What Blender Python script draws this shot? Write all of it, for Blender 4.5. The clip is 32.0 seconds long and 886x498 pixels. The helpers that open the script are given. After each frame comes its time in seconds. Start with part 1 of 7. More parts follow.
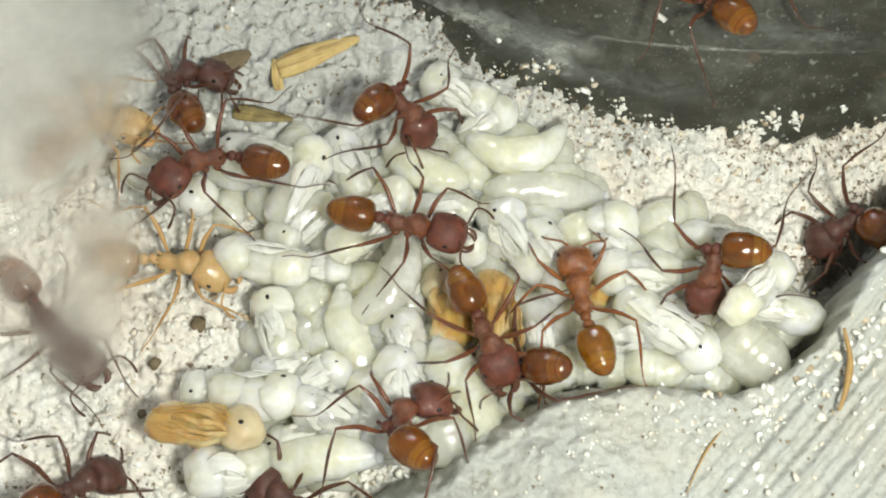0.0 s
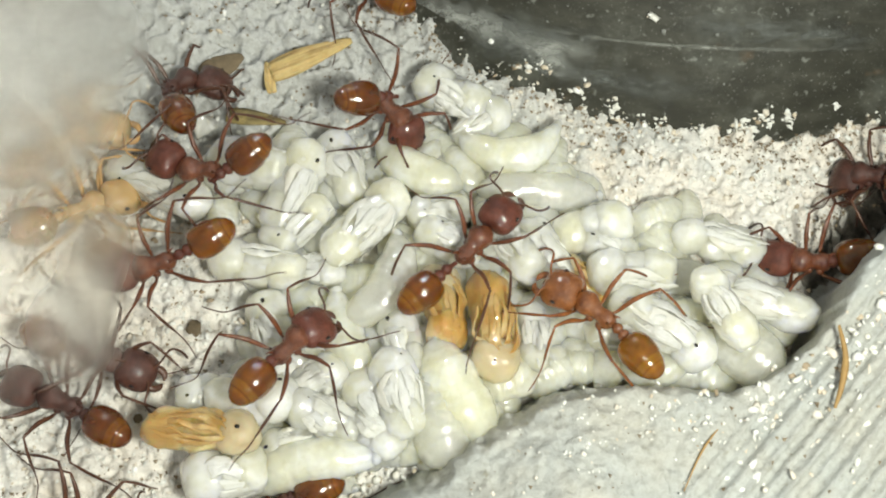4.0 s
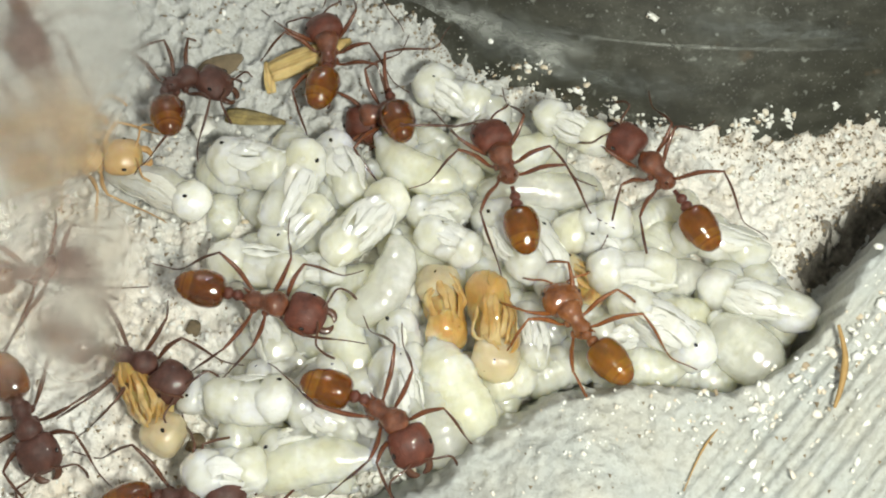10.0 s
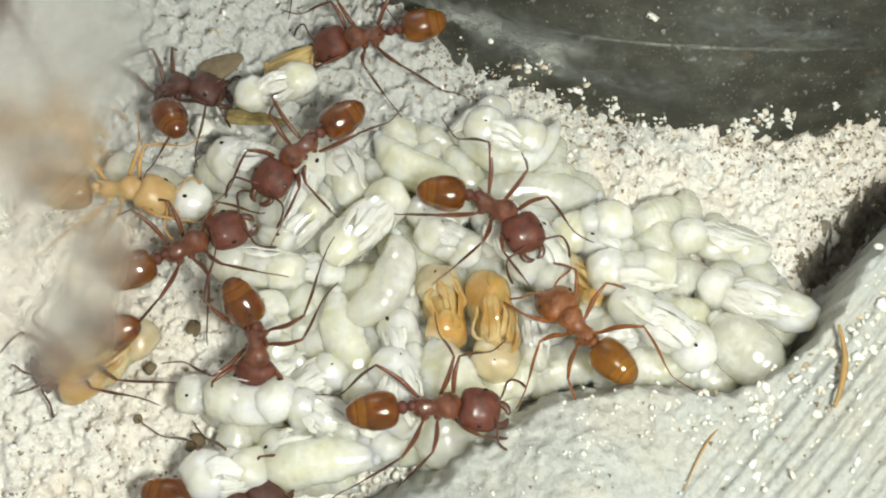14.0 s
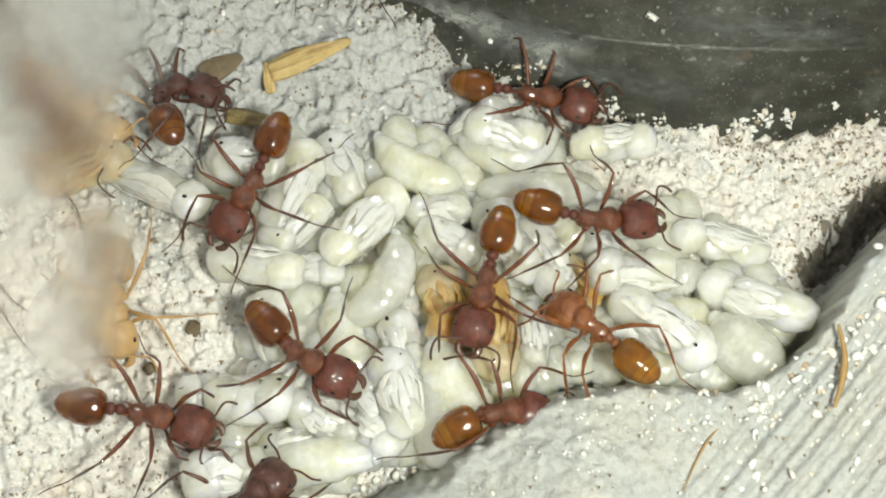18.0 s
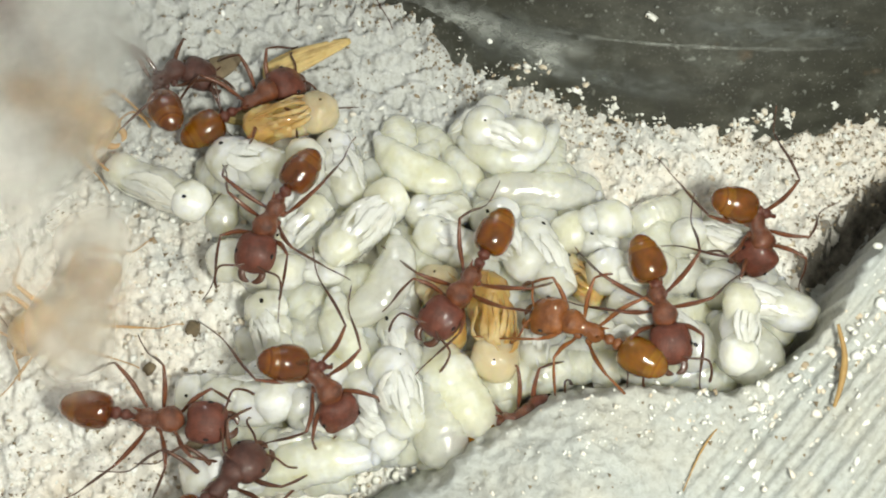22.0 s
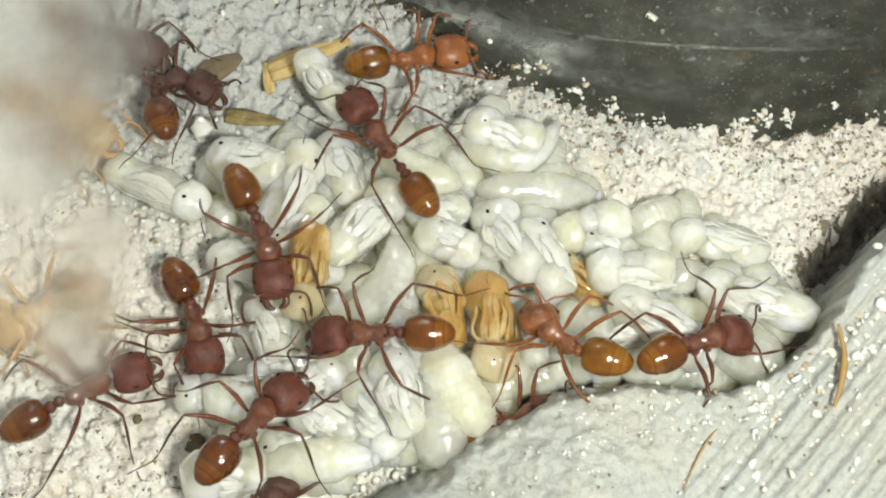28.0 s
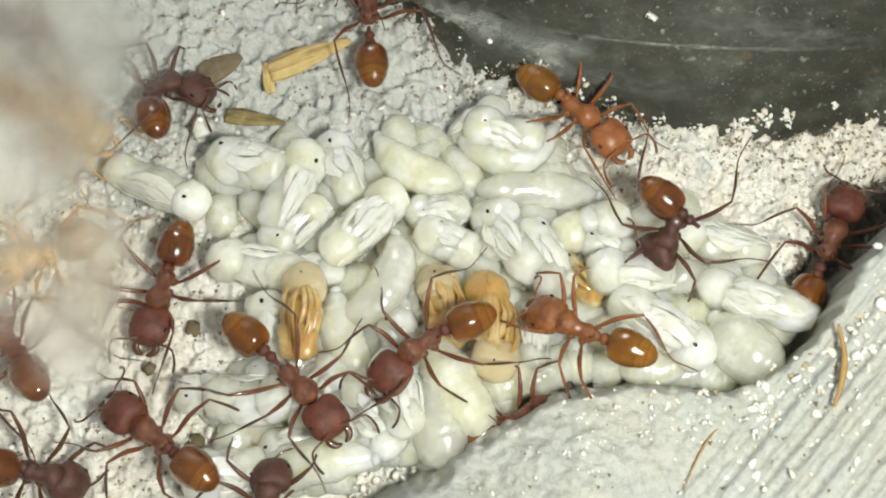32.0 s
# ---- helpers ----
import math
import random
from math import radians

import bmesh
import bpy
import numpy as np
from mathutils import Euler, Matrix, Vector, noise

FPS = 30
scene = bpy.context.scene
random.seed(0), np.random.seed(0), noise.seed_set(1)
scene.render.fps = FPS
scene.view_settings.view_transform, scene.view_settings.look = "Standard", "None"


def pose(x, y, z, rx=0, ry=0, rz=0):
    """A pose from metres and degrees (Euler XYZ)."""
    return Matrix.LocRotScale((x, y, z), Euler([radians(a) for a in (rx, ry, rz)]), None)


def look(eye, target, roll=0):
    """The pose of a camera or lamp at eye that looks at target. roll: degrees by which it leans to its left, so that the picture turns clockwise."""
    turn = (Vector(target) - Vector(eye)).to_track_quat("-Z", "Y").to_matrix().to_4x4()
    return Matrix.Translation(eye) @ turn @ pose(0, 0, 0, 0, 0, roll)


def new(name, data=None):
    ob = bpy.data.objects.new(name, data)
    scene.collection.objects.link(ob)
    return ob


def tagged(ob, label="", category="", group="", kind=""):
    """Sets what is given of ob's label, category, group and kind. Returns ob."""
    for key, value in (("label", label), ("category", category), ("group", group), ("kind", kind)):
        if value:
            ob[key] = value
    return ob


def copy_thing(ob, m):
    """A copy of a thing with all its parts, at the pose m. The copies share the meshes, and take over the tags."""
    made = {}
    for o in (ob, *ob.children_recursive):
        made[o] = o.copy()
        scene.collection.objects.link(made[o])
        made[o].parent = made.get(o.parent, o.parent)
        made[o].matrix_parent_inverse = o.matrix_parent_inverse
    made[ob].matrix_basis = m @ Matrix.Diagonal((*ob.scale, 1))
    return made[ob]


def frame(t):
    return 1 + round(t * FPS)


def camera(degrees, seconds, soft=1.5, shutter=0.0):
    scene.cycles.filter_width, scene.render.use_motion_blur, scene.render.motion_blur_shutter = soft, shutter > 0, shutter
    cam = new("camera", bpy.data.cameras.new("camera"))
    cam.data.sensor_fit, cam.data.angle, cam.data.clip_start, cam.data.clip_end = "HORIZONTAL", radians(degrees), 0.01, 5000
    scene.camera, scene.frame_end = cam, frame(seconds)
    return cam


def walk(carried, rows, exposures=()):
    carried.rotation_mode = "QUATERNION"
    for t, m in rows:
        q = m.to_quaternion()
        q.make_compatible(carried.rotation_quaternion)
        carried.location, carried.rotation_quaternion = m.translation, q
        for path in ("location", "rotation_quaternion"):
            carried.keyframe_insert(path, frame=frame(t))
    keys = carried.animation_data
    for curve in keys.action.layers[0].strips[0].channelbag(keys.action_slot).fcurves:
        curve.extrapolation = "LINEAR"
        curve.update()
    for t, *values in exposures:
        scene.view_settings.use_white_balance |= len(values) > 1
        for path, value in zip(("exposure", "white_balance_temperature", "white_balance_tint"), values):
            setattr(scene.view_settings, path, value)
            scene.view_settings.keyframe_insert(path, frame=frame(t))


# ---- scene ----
MM = 0.001


def pm(x, y, z, rx=0, ry=0, rz=0):
    """A pose from millimetres and degrees."""
    return pose(x * MM, y * MM, z * MM, rx, ry, rz)


# ---- camera: a phone with a macro lens over the nest, settling in the first two seconds ----
EYE = Vector((0.000, -26.897, 66.572))


def aim(dx, dy):
    return look(EYE * MM, Vector((dx, dy, 0)) * MM)


cam = camera(40.0, 32.0, soft=2.0, shutter=0.3)
walk(cam, [(0, aim(-0.33, -0.09)), (0.5, aim(-0.2, -0.04)), (1, aim(-0.13, -0.02)), (2, aim(-0.07, 0)), (3.5, aim(-0.03, 0)),
           (6, aim(0, 0)), (16, aim(0, 0)), (20, aim(0.04, 0)), (32, aim(0.04, 0))])

# ---- light: the phone's lamp beside the lens and the dim room ----
world = bpy.data.worlds.new("room")
scene.world = world
world.use_nodes = True
world.node_tree.nodes["Background"].inputs[0].default_value = (0.98, 0.98, 0.88, 1)
world.node_tree.nodes["Background"].inputs[1].default_value = 0.40


def lamp(name, eye, target, size, watts, colour):
    data = bpy.data.lights.new(name, "AREA")
    data.shape, data.size, data.energy, data.color = "DISK", size * MM, watts, colour
    ob = new(name, data)
    ob.matrix_world = look(Vector(eye) * MM, Vector(target) * MM)
    return ob


lamp("phone_lamp", (21, -33, 66), (-3, 0, 0), 13, 0.072, (0.945, 0.96, 0.855))
strip = lamp("room_lamp_strip", (-15, 130, 120), (0, 0, 0), 6, 0.055, (0.92, 0.97, 1.0))
strip.data.shape, strip.data.size, strip.data.size_y = "RECTANGLE", 70 * MM, 5 * MM
scene.view_settings.exposure = 0.0


# ---- materials ----
def mat(name):
    m = bpy.data.materials.new(name)
    m.use_nodes = True
    nt = m.node_tree
    return m, nt, nt.nodes["Principled BSDF"]


def node(nt, kind, **sets):
    n = nt.nodes.new(kind)
    for k, v in sets.items():
        n.inputs[k].default_value = v
    return n


def coords(nt, scale):
    """Object coordinates counted in millimetres, times scale."""
    tc = nt.nodes.new("ShaderNodeTexCoord")
    mp = node(nt, "ShaderNodeMapping", Scale=(1000 * scale,) * 3)
    nt.links.new(tc.outputs["Object"], mp.inputs["Vector"])
    return mp.outputs["Vector"]


def noisy(nt, scale, detail=4, rough=0.6, vec=None):
    n = node(nt, "ShaderNodeTexNoise", Scale=1.0, Detail=detail, Roughness=rough)
    nt.links.new(vec or coords(nt, scale), n.inputs["Vector"])
    return n.outputs["Fac"]


def ramp(nt, fac, stops):
    r = nt.nodes.new("ShaderNodeValToRGB")
    el = r.color_ramp.elements
    while len(el) < len(stops):
        el.new(0.5)
    for e, (p, c) in zip(el, stops):
        e.position, e.color = p, (*c, 1)
    nt.links.new(fac, r.inputs["Fac"])
    return r.outputs["Color"]


def blend(nt, a, b, fac, kind="MIX"):
    m = nt.nodes.new("ShaderNodeMix")
    m.data_type, m.blend_type = "RGBA", kind
    for sock, v in ((m.inputs[0], fac), (m.inputs[6], a), (m.inputs[7], b)):
        if isinstance(v, (int, float)):
            sock.default_value = v
        elif isinstance(v, tuple):
            sock.default_value = (*v, 1)
        else:
            nt.links.new(v, sock)
    return m.outputs[2]


def bump(nt, bsdf, height, dist, strength=1.0):
    b = node(nt, "ShaderNodeBump", Strength=strength, Distance=dist * MM)
    nt.links.new(height, b.inputs["Height"])
    nt.links.new(b.outputs["Normal"], bsdf.inputs["Normal"])


def wet(nt, bsdf, scale, dist):
    """Smooth swells in the clear coat, which break its glints up."""
    b = node(nt, "ShaderNodeBump", Strength=1.0, Distance=dist * MM)
    nt.links.new(noisy(nt, scale, 0.6, 0.4), b.inputs["Height"])
    nt.links.new(b.outputs["Normal"], bsdf.inputs["Coat Normal"])
    return b.outputs["Normal"]


def plaster(name, light, tan, dirt, grey_patch=False):
    m, nt, b = mat(name)
    big = noisy(nt, 0.12, 4)
    fine = noisy(nt, 2.6, 6, 0.7)
    col = ramp(nt, big, [(0.35, light), (0.65, tan)])
    if grey_patch:
        # a greyer patch of plaster at the far side
        s = node(nt, "ShaderNodeMapping", Scale=(1000 / 13.5, 1000 / 8, 0), Location=(9.5 / 13.5, -15 / 8, 0))
        tc = nt.nodes.new("ShaderNodeTexCoord")
        nt.links.new(tc.outputs["Object"], s.inputs["Vector"])
        ln = nt.nodes.new("ShaderNodeVectorMath")
        ln.operation = "LENGTH"
        nt.links.new(s.outputs[0], ln.inputs[0])
        wob = nt.nodes.new("ShaderNodeMath")
        wob.operation = "MULTIPLY_ADD"
        wob.inputs[2].default_value = -0.15
        nt.links.new(ln.outputs["Value"], wob.inputs[0])
        nt.links.new(noisy(nt, 0.5, 4), wob.inputs[1])
        mask = ramp(nt, wob.outputs[0], [(0.0, (1, 1, 1)), (0.45, (1, 1, 1)), (1.0, (0, 0, 0))])
        half = nt.nodes.new("ShaderNodeMath")
        half.operation = "MULTIPLY"
        half.inputs[1].default_value = 1.0
        nt.links.new(mask, half.inputs[0])
        col = blend(nt, col, (0.56, 0.57, 0.55), half.outputs[0])
    speck = ramp(nt, noisy(nt, 1.1, 5, 0.75), [(0.30, dirt), (0.40, (1, 1, 1))])
    col = blend(nt, col, speck, 0.7, "MULTIPLY")
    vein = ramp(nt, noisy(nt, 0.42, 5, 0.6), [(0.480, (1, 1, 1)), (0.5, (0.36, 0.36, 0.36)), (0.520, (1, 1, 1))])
    col = blend(nt, col, vein, 0.3 if grey_patch else 0.12, "MULTIPLY")
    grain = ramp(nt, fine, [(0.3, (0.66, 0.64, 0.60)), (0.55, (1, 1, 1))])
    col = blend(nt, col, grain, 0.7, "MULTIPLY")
    nt.links.new(col, b.inputs["Base Color"])
    b.inputs["Roughness"].default_value = 0.62
    b.inputs["Specular IOR Level"].default_value = 0.45
    bump(nt, b, fine, 0.22, 0.9)
    return m


def ridged(nt, along, across):
    """Fine lengthwise ridges, counted per millimetre."""
    mp = node(nt, "ShaderNodeMapping", Scale=(along, across, across))
    nt.links.new(coords(nt, 1.0), mp.inputs["Vector"])
    return noisy(nt, 1, 4, 0.6, mp.outputs["Vector"])


THROUGH = (0.99, 0.975, 0.86)


def skin(name, base, dark, rough, coat, sss=0.0, grain=6.0, depth=0.02, radius=(0.6, 0.25, 0.1), clear=0.0, lines=False, glow=0.0, stripes=False, tint=THROUGH, open_=0.36):
    m, nt, b = mat(name)
    col = ramp(nt, noisy(nt, 1.4, 6, 0.7), [(0.3, dark), (0.7, base)])
    if stripes:
        col = blend(nt, col, ramp(nt, ridged(nt, 0.25, 3.2), [(0.35, (0.35, 0.28, 0.2)), (0.55, (1, 1, 1))]), 0.8, "MULTIPLY")
    nt.links.new(col, b.inputs["Base Color"])
    b.inputs["Roughness"].default_value = rough
    b.inputs["Coat Weight"].default_value = coat
    b.inputs["Coat Roughness"].default_value = 0.04
    b.inputs["Coat IOR"].default_value = 1.75 if clear else 1.6
    if sss:
        b.inputs["Subsurface Weight"].default_value = sss
        b.inputs["Subsurface Radius"].default_value = tuple(radius)
        b.inputs["Subsurface Scale"].default_value = MM
    if clear:
        # cloudy white body under a clear skin
        cloud = ramp(nt, noisy(nt, 0.55, 4, 0.6), [(0.36, (min(1, clear * 1.7),) * 3), (0.62, (clear * 0.35,) * 3)])
        nt.links.new(cloud, b.inputs["Transmission Weight"])
    b.inputs["IOR"].default_value = 1.36 if clear else 1.5
    b.inputs["Specular IOR Level"].default_value = 0.5 if clear else 0.3
    if clear:
        swell = wet(nt, b, 2.0, 0.26)
    else:
        wet(nt, b, 2.6, 0.10)
    if glow:
        # light passes through the wet body from behind
        tr = nt.nodes.new("ShaderNodeBsdfTranslucent")
        tr.inputs["Color"].default_value = (*tint, 1)
        mx = node(nt, "ShaderNodeMixShader", Fac=glow)
        nt.links.new(b.outputs[0], mx.inputs[1])
        nt.links.new(tr.outputs[0], mx.inputs[2])
        # clear skin round a cloudy core
        see = node(nt, "ShaderNodeBsdfTransparent", Color=(*tint, 1))
        thin = nt.nodes.new("ShaderNodeMixShader")
        nt.links.new(ramp(nt, noisy(nt, 0.32, 2, 0.5), [(0.35, (open_,) * 3), (0.65, (open_ * 0.22,) * 3)]), thin.inputs[0])
        nt.links.new(mx.outputs[0], thin.inputs[1])
        nt.links.new(see.outputs[0], thin.inputs[2])
        # wet film
        film = node(nt, "ShaderNodeBsdfGlossy", Roughness=0.05)
        top = node(nt, "ShaderNodeMixShader", Fac=0.055)
        nt.links.new(swell, film.inputs["Normal"])
        nt.links.new(thin.outputs[0], top.inputs[1])
        nt.links.new(film.outputs[0], top.inputs[2])
        nt.links.new(top.outputs[0], nt.nodes["Material Output"].inputs["Surface"])
    bump(nt, b, ridged(nt, 1.6, 11.0) if lines else noisy(nt, grain, 4, 0.65), depth, 0.6)
    return m


def brood_skin(name, clear, milk, rough, radius, chalk=0.5, lines=False, weight=1.0, veil=0.0, jelly=0.0):
    """Wet translucent skin: clear jelly with a cloudy milk-white core, a little different in every piece."""
    m, nt, b = mat(name)
    info = nt.nodes.new("ShaderNodeObjectInfo")
    each = info.outputs["Random"]
    core = ramp(nt, noisy(nt, 0.42, 3, 0.55), [(0.62 - chalk * 0.5, (0, 0, 0)), (0.90 - chalk * 0.5, (1, 1, 1))])
    col = blend(nt, clear, milk, core)
    hue = ramp(nt, each, [(0.0, (1.0, 1.0, 1.0)), (0.25, (0.975, 0.97, 0.90)), (0.45, (1.0, 1.0, 0.97)), (0.62, (0.95, 0.958, 0.92)), (0.78, (0.955, 0.955, 0.965)), (0.9, (0.98, 0.945, 0.83)), (1.0, (1, 1, 1))])
    col = blend(nt, col, hue, 1.0, "MULTIPLY")
    fine = noisy(nt, 2.4, 5, 0.65)
    col = blend(nt, col, ramp(nt, fine, [(0.30, (0.80, 0.77, 0.62)), (0.48, (1, 1, 1))]), 0.45, "MULTIPLY")
    if lines:
        col = blend(nt, col, ramp(nt, ridged(nt, 0.5, 3.4), [(0.36, (0.72, 0.72, 0.66)), (0.5, (1, 1, 1))]), 0.35, "MULTIPLY")
    nt.links.new(col, b.inputs["Base Color"])
    b.inputs["Roughness"].default_value = rough
    b.inputs["Specular IOR Level"].default_value = 0.5
    b.inputs["IOR"].default_value = 1.38
    if jelly:
        nt.links.new(blend(nt, (jelly,) * 3, (jelly * 0.15,) * 3, core), b.inputs["Transmission Weight"])
    b.inputs["Subsurface Weight"].default_value = weight
    b.inputs["Subsurface Radius"].default_value = tuple(radius)
    b.inputs["Subsurface Scale"].default_value = MM
    b.inputs["Coat Weight"].default_value = 1.0
    b.inputs["Coat Roughness"].default_value = 0.03
    b.inputs["Coat IOR"].default_value = 1.85
    wet(nt, b, 2.6, 0.06)
    bump(nt, b, ridged(nt, 1.2, 8.0) if lines else noisy(nt, 3.0, 4, 0.6), 0.13 if lines else 0.07, 0.7)
    if veil:
        # the jelly passes light on and lets what lies below show faintly
        glow = node(nt, "ShaderNodeBsdfTranslucent", Color=(0.97, 0.965, 0.88, 1))
        deep = node(nt, "ShaderNodeMixShader", Fac=0.10)
        nt.links.new(b.outputs[0], deep.inputs[1])
        nt.links.new(glow.outputs[0], deep.inputs[2])
        see = node(nt, "ShaderNodeBsdfTransparent", Color=(0.97, 0.97, 0.90, 1))
        thin = nt.nodes.new("ShaderNodeMixShader")
        nt.links.new(blend(nt, (veil,) * 3, (0.0, 0.0, 0.0), core), thin.inputs[0])
        nt.links.new(deep.outputs[0], thin.inputs[1])
        nt.links.new(see.outputs[0], thin.inputs[2])
        nt.links.new(thin.outputs[0], nt.nodes["Material Output"].inputs["Surface"])
    return m


def banded(name, front, back, ring, rough=0.16):
    """Glossy amber gaster: a long first plate, then narrower hind rings with darker seams."""
    m, nt, b = mat(name)
    tc = nt.nodes.new("ShaderNodeTexCoord")
    sep = nt.nodes.new("ShaderNodeSeparateXYZ")
    nt.links.new(tc.outputs["Object"], sep.inputs[0])
    mr = node(nt, "ShaderNodeMapRange", **{"From Min": -1.3 * MM, "From Max": -4.2 * MM})
    nt.links.new(sep.outputs[0], mr.inputs["Value"])
    col = ramp(nt, mr.outputs[0], [(0.0, ring), (0.12, front), (0.52, front), (0.60, ring), (0.63, back), (0.74, back), (0.77, ring), (0.80, back), (0.87, ring), (1.0, ring)])
    col = blend(nt, col, ramp(nt, noisy(nt, 0.9, 3), [(0.3, (0.62, 0.52, 0.42)), (0.7, (1, 1, 1))]), 0.7, "MULTIPLY")
    nt.links.new(col, b.inputs["Base Color"])
    b.inputs["Roughness"].default_value = rough
    b.inputs["Specular IOR Level"].default_value = 0.4
    b.inputs["Coat Weight"].default_value = 0.9
    b.inputs["Coat Roughness"].default_value = 0.035
    b.inputs["Subsurface Weight"].default_value = 0.7
    cloud = ramp(nt, noisy(nt, 0.5, 3), [(0.35, (0.62, 0.62, 0.62)), (0.65, (0.25, 0.25, 0.25))])
    nt.links.new(cloud, b.inputs["Transmission Weight"])
    b.inputs["IOR"].default_value = 1.40
    b.inputs["Subsurface Radius"].default_value = (2.0, 0.8, 0.12)
    b.inputs["Subsurface Scale"].default_value = MM
    bump(nt, b, noisy(nt, 3.2, 3, 0.6), 0.03, 0.5)
    wet(nt, b, 4.4, 0.04)
    return m


PLASTER = plaster("plaster_floor", (0.85, 0.845, 0.81), (0.77, 0.70, 0.60), (0.55, 0.47, 0.38), True)
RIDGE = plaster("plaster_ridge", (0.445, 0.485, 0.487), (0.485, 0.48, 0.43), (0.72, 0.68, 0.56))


def grains():
    """Crystals of plaster: mostly white, some tan, a few brown."""
    m, nt, b = mat("plaster_grains")
    geo = nt.nodes.new("ShaderNodeNewGeometry")
    col = ramp(nt, geo.outputs["Random Per Island"], [(0.0, (0.26, 0.20, 0.13)), (0.03, (0.56, 0.48, 0.36)), (0.10, (0.66, 0.60, 0.50)), (0.35, (0.66, 0.655, 0.60)), (0.9, (0.74, 0.745, 0.705)), (1.0, (0.88, 0.88, 0.86))])
    nt.links.new(col, b.inputs["Base Color"])
    b.inputs["Roughness"].default_value = 0.75
    b.inputs["Specular IOR Level"].default_value = 0.25
    return m


GRIT = grains()
RED = skin("red_brown_cuticle", (0.150, 0.045, 0.027), (0.050, 0.015, 0.010), 0.44, 0.22, 0.08, 7.0, 0.11, lines=True)
RED_BODY = skin("rusty_thorax_cuticle", (0.195, 0.062, 0.025), (0.045, 0.014, 0.008), 0.30, 0.6, 0.08, 5.0, 0.20)
RED_LEG = skin("brown_leg_cuticle", (0.16, 0.055, 0.023), (0.05, 0.018, 0.010), 0.28, 0.6, 0.15, 3.0, 0.06)
RED_DARK = skin("dark_leg_cuticle", (0.105, 0.042, 0.021), (0.032, 0.013, 0.009), 0.30, 0.5)
AMBER = banded("amber_gaster", (0.25, 0.085, 0.006), (0.34, 0.145, 0.009), (0.22, 0.076, 0.006))
BROWN_GASTER = banded("brown_gaster", (0.195, 0.060, 0.008), (0.28, 0.105, 0.010), (0.17, 0.053, 0.008))
RUST = skin("orange_cuticle", (0.27, 0.094, 0.024), (0.095, 0.029, 0.009), 0.26, 0.7, 0.06, 5.0, 0.16)
RUST_GASTER = banded("pale_amber_gaster", (0.32, 0.135, 0.009), (0.40, 0.19, 0.013), (0.29, 0.12, 0.009))
TAWNY = skin("tawny_cuticle", (0.33, 0.12, 0.04), (0.17, 0.055, 0.02), 0.35, 0.3, 0.3)
CALLOW = skin("pale_yellow_cuticle", (0.50, 0.35, 0.165), (0.38, 0.235, 0.095), 0.4, 0.3, 0.4)
CALLOW_LEG = skin("pale_leg_cuticle", (0.48, 0.30, 0.12), (0.36, 0.2, 0.08), 0.4, 0.3)
CALLOW_GASTER = banded("pale_yellow_gaster", (0.48, 0.32, 0.13), (0.54, 0.38, 0.17), (0.42, 0.26, 0.10))
BLACK = skin("black_eye", (0.012, 0.010, 0.010), (0.006, 0.005, 0.005), 0.25, 0.6)
LARVA = brood_skin("larva_skin", (0.905, 0.88, 0.66), (0.96, 0.96, 0.88), 0.16, (2.9, 2.7, 2.0), 0.42, veil=0.20, jelly=0.10)
GLASSY = brood_skin("clear_larva_skin", (0.86, 0.86, 0.79), (0.93, 0.935, 0.915), 0.14, (3.2, 3.1, 2.8), 0.28, veil=0.32, jelly=0.25)
PUPA = brood_skin("pupa_skin", (0.925, 0.90, 0.69), (0.975, 0.975, 0.925), 0.15, (2.7, 2.6, 2.1), 0.52, veil=0.18, jelly=0.06)
PUPA_LIMB = brood_skin("pupa_limb", (0.93, 0.935, 0.89), (0.975, 0.98, 0.96), 0.20, (1.0, 1.0, 0.9), 0.5, lines=True, weight=0.45, veil=0.10)
ORANGE_PUPA = brood_skin("orange_pupa_skin", (0.64, 0.38, 0.11), (0.86, 0.73, 0.50), 0.18, (1.4, 0.8, 0.3), 0.36, lines=True, veil=0.24)
ORANGE_LIMB = brood_skin("orange_pupa_limb", (0.54, 0.29, 0.075), (0.84, 0.66, 0.38), 0.20, (0.8, 0.5, 0.2), 0.38, weight=0.4, lines=True, veil=0.2)
CREAM = skin("cream_head", (0.76, 0.67, 0.47), (0.70, 0.57, 0.35), 0.25, 0.8, 0.6, 3.0, 0.06, (1.2, 0.9, 0.5), 0.12, glow=0.25)
STRAW = skin("straw_husk", (0.60, 0.45, 0.20), (0.45, 0.32, 0.12), 0.5, 0.15, 0.15, 3.0, 0.1, stripes=True)
FIBRE = skin("tan_fibre", (0.40, 0.26, 0.10), (0.28, 0.17, 0.06), 0.55, 0.1, 0.0, 3.0, 0.1)
HUSK = skin("striped_husk", (0.30, 0.235, 0.09), (0.09, 0.07, 0.03), 0.5, 0.1, 0.0, 3.0, 0.1, stripes=True)
# dark tone for the shade painted into the cleft
CLEFT_TONE = skin("grey_brown_cleft_shade", (0.24, 0.22, 0.19), (0.075, 0.065, 0.05), 0.8, 0.0, 0.0, 2.2, 0.25)
DUST = skin("brown_dust", (0.34, 0.27, 0.18), (0.13, 0.10, 0.065), 0.8, 0.0, 0.0, 2.2, 0.1)
FLECK = skin("mineral_fleck", (0.22, 0.23, 0.21), (0.14, 0.145, 0.135), 0.6, 0.0, 0.0, 3.0, 0.1)
CHIP = skin("brown_chip", (0.20, 0.15, 0.09), (0.10, 0.08, 0.05), 0.7, 0.0, 0.0, 3.0, 0.1)


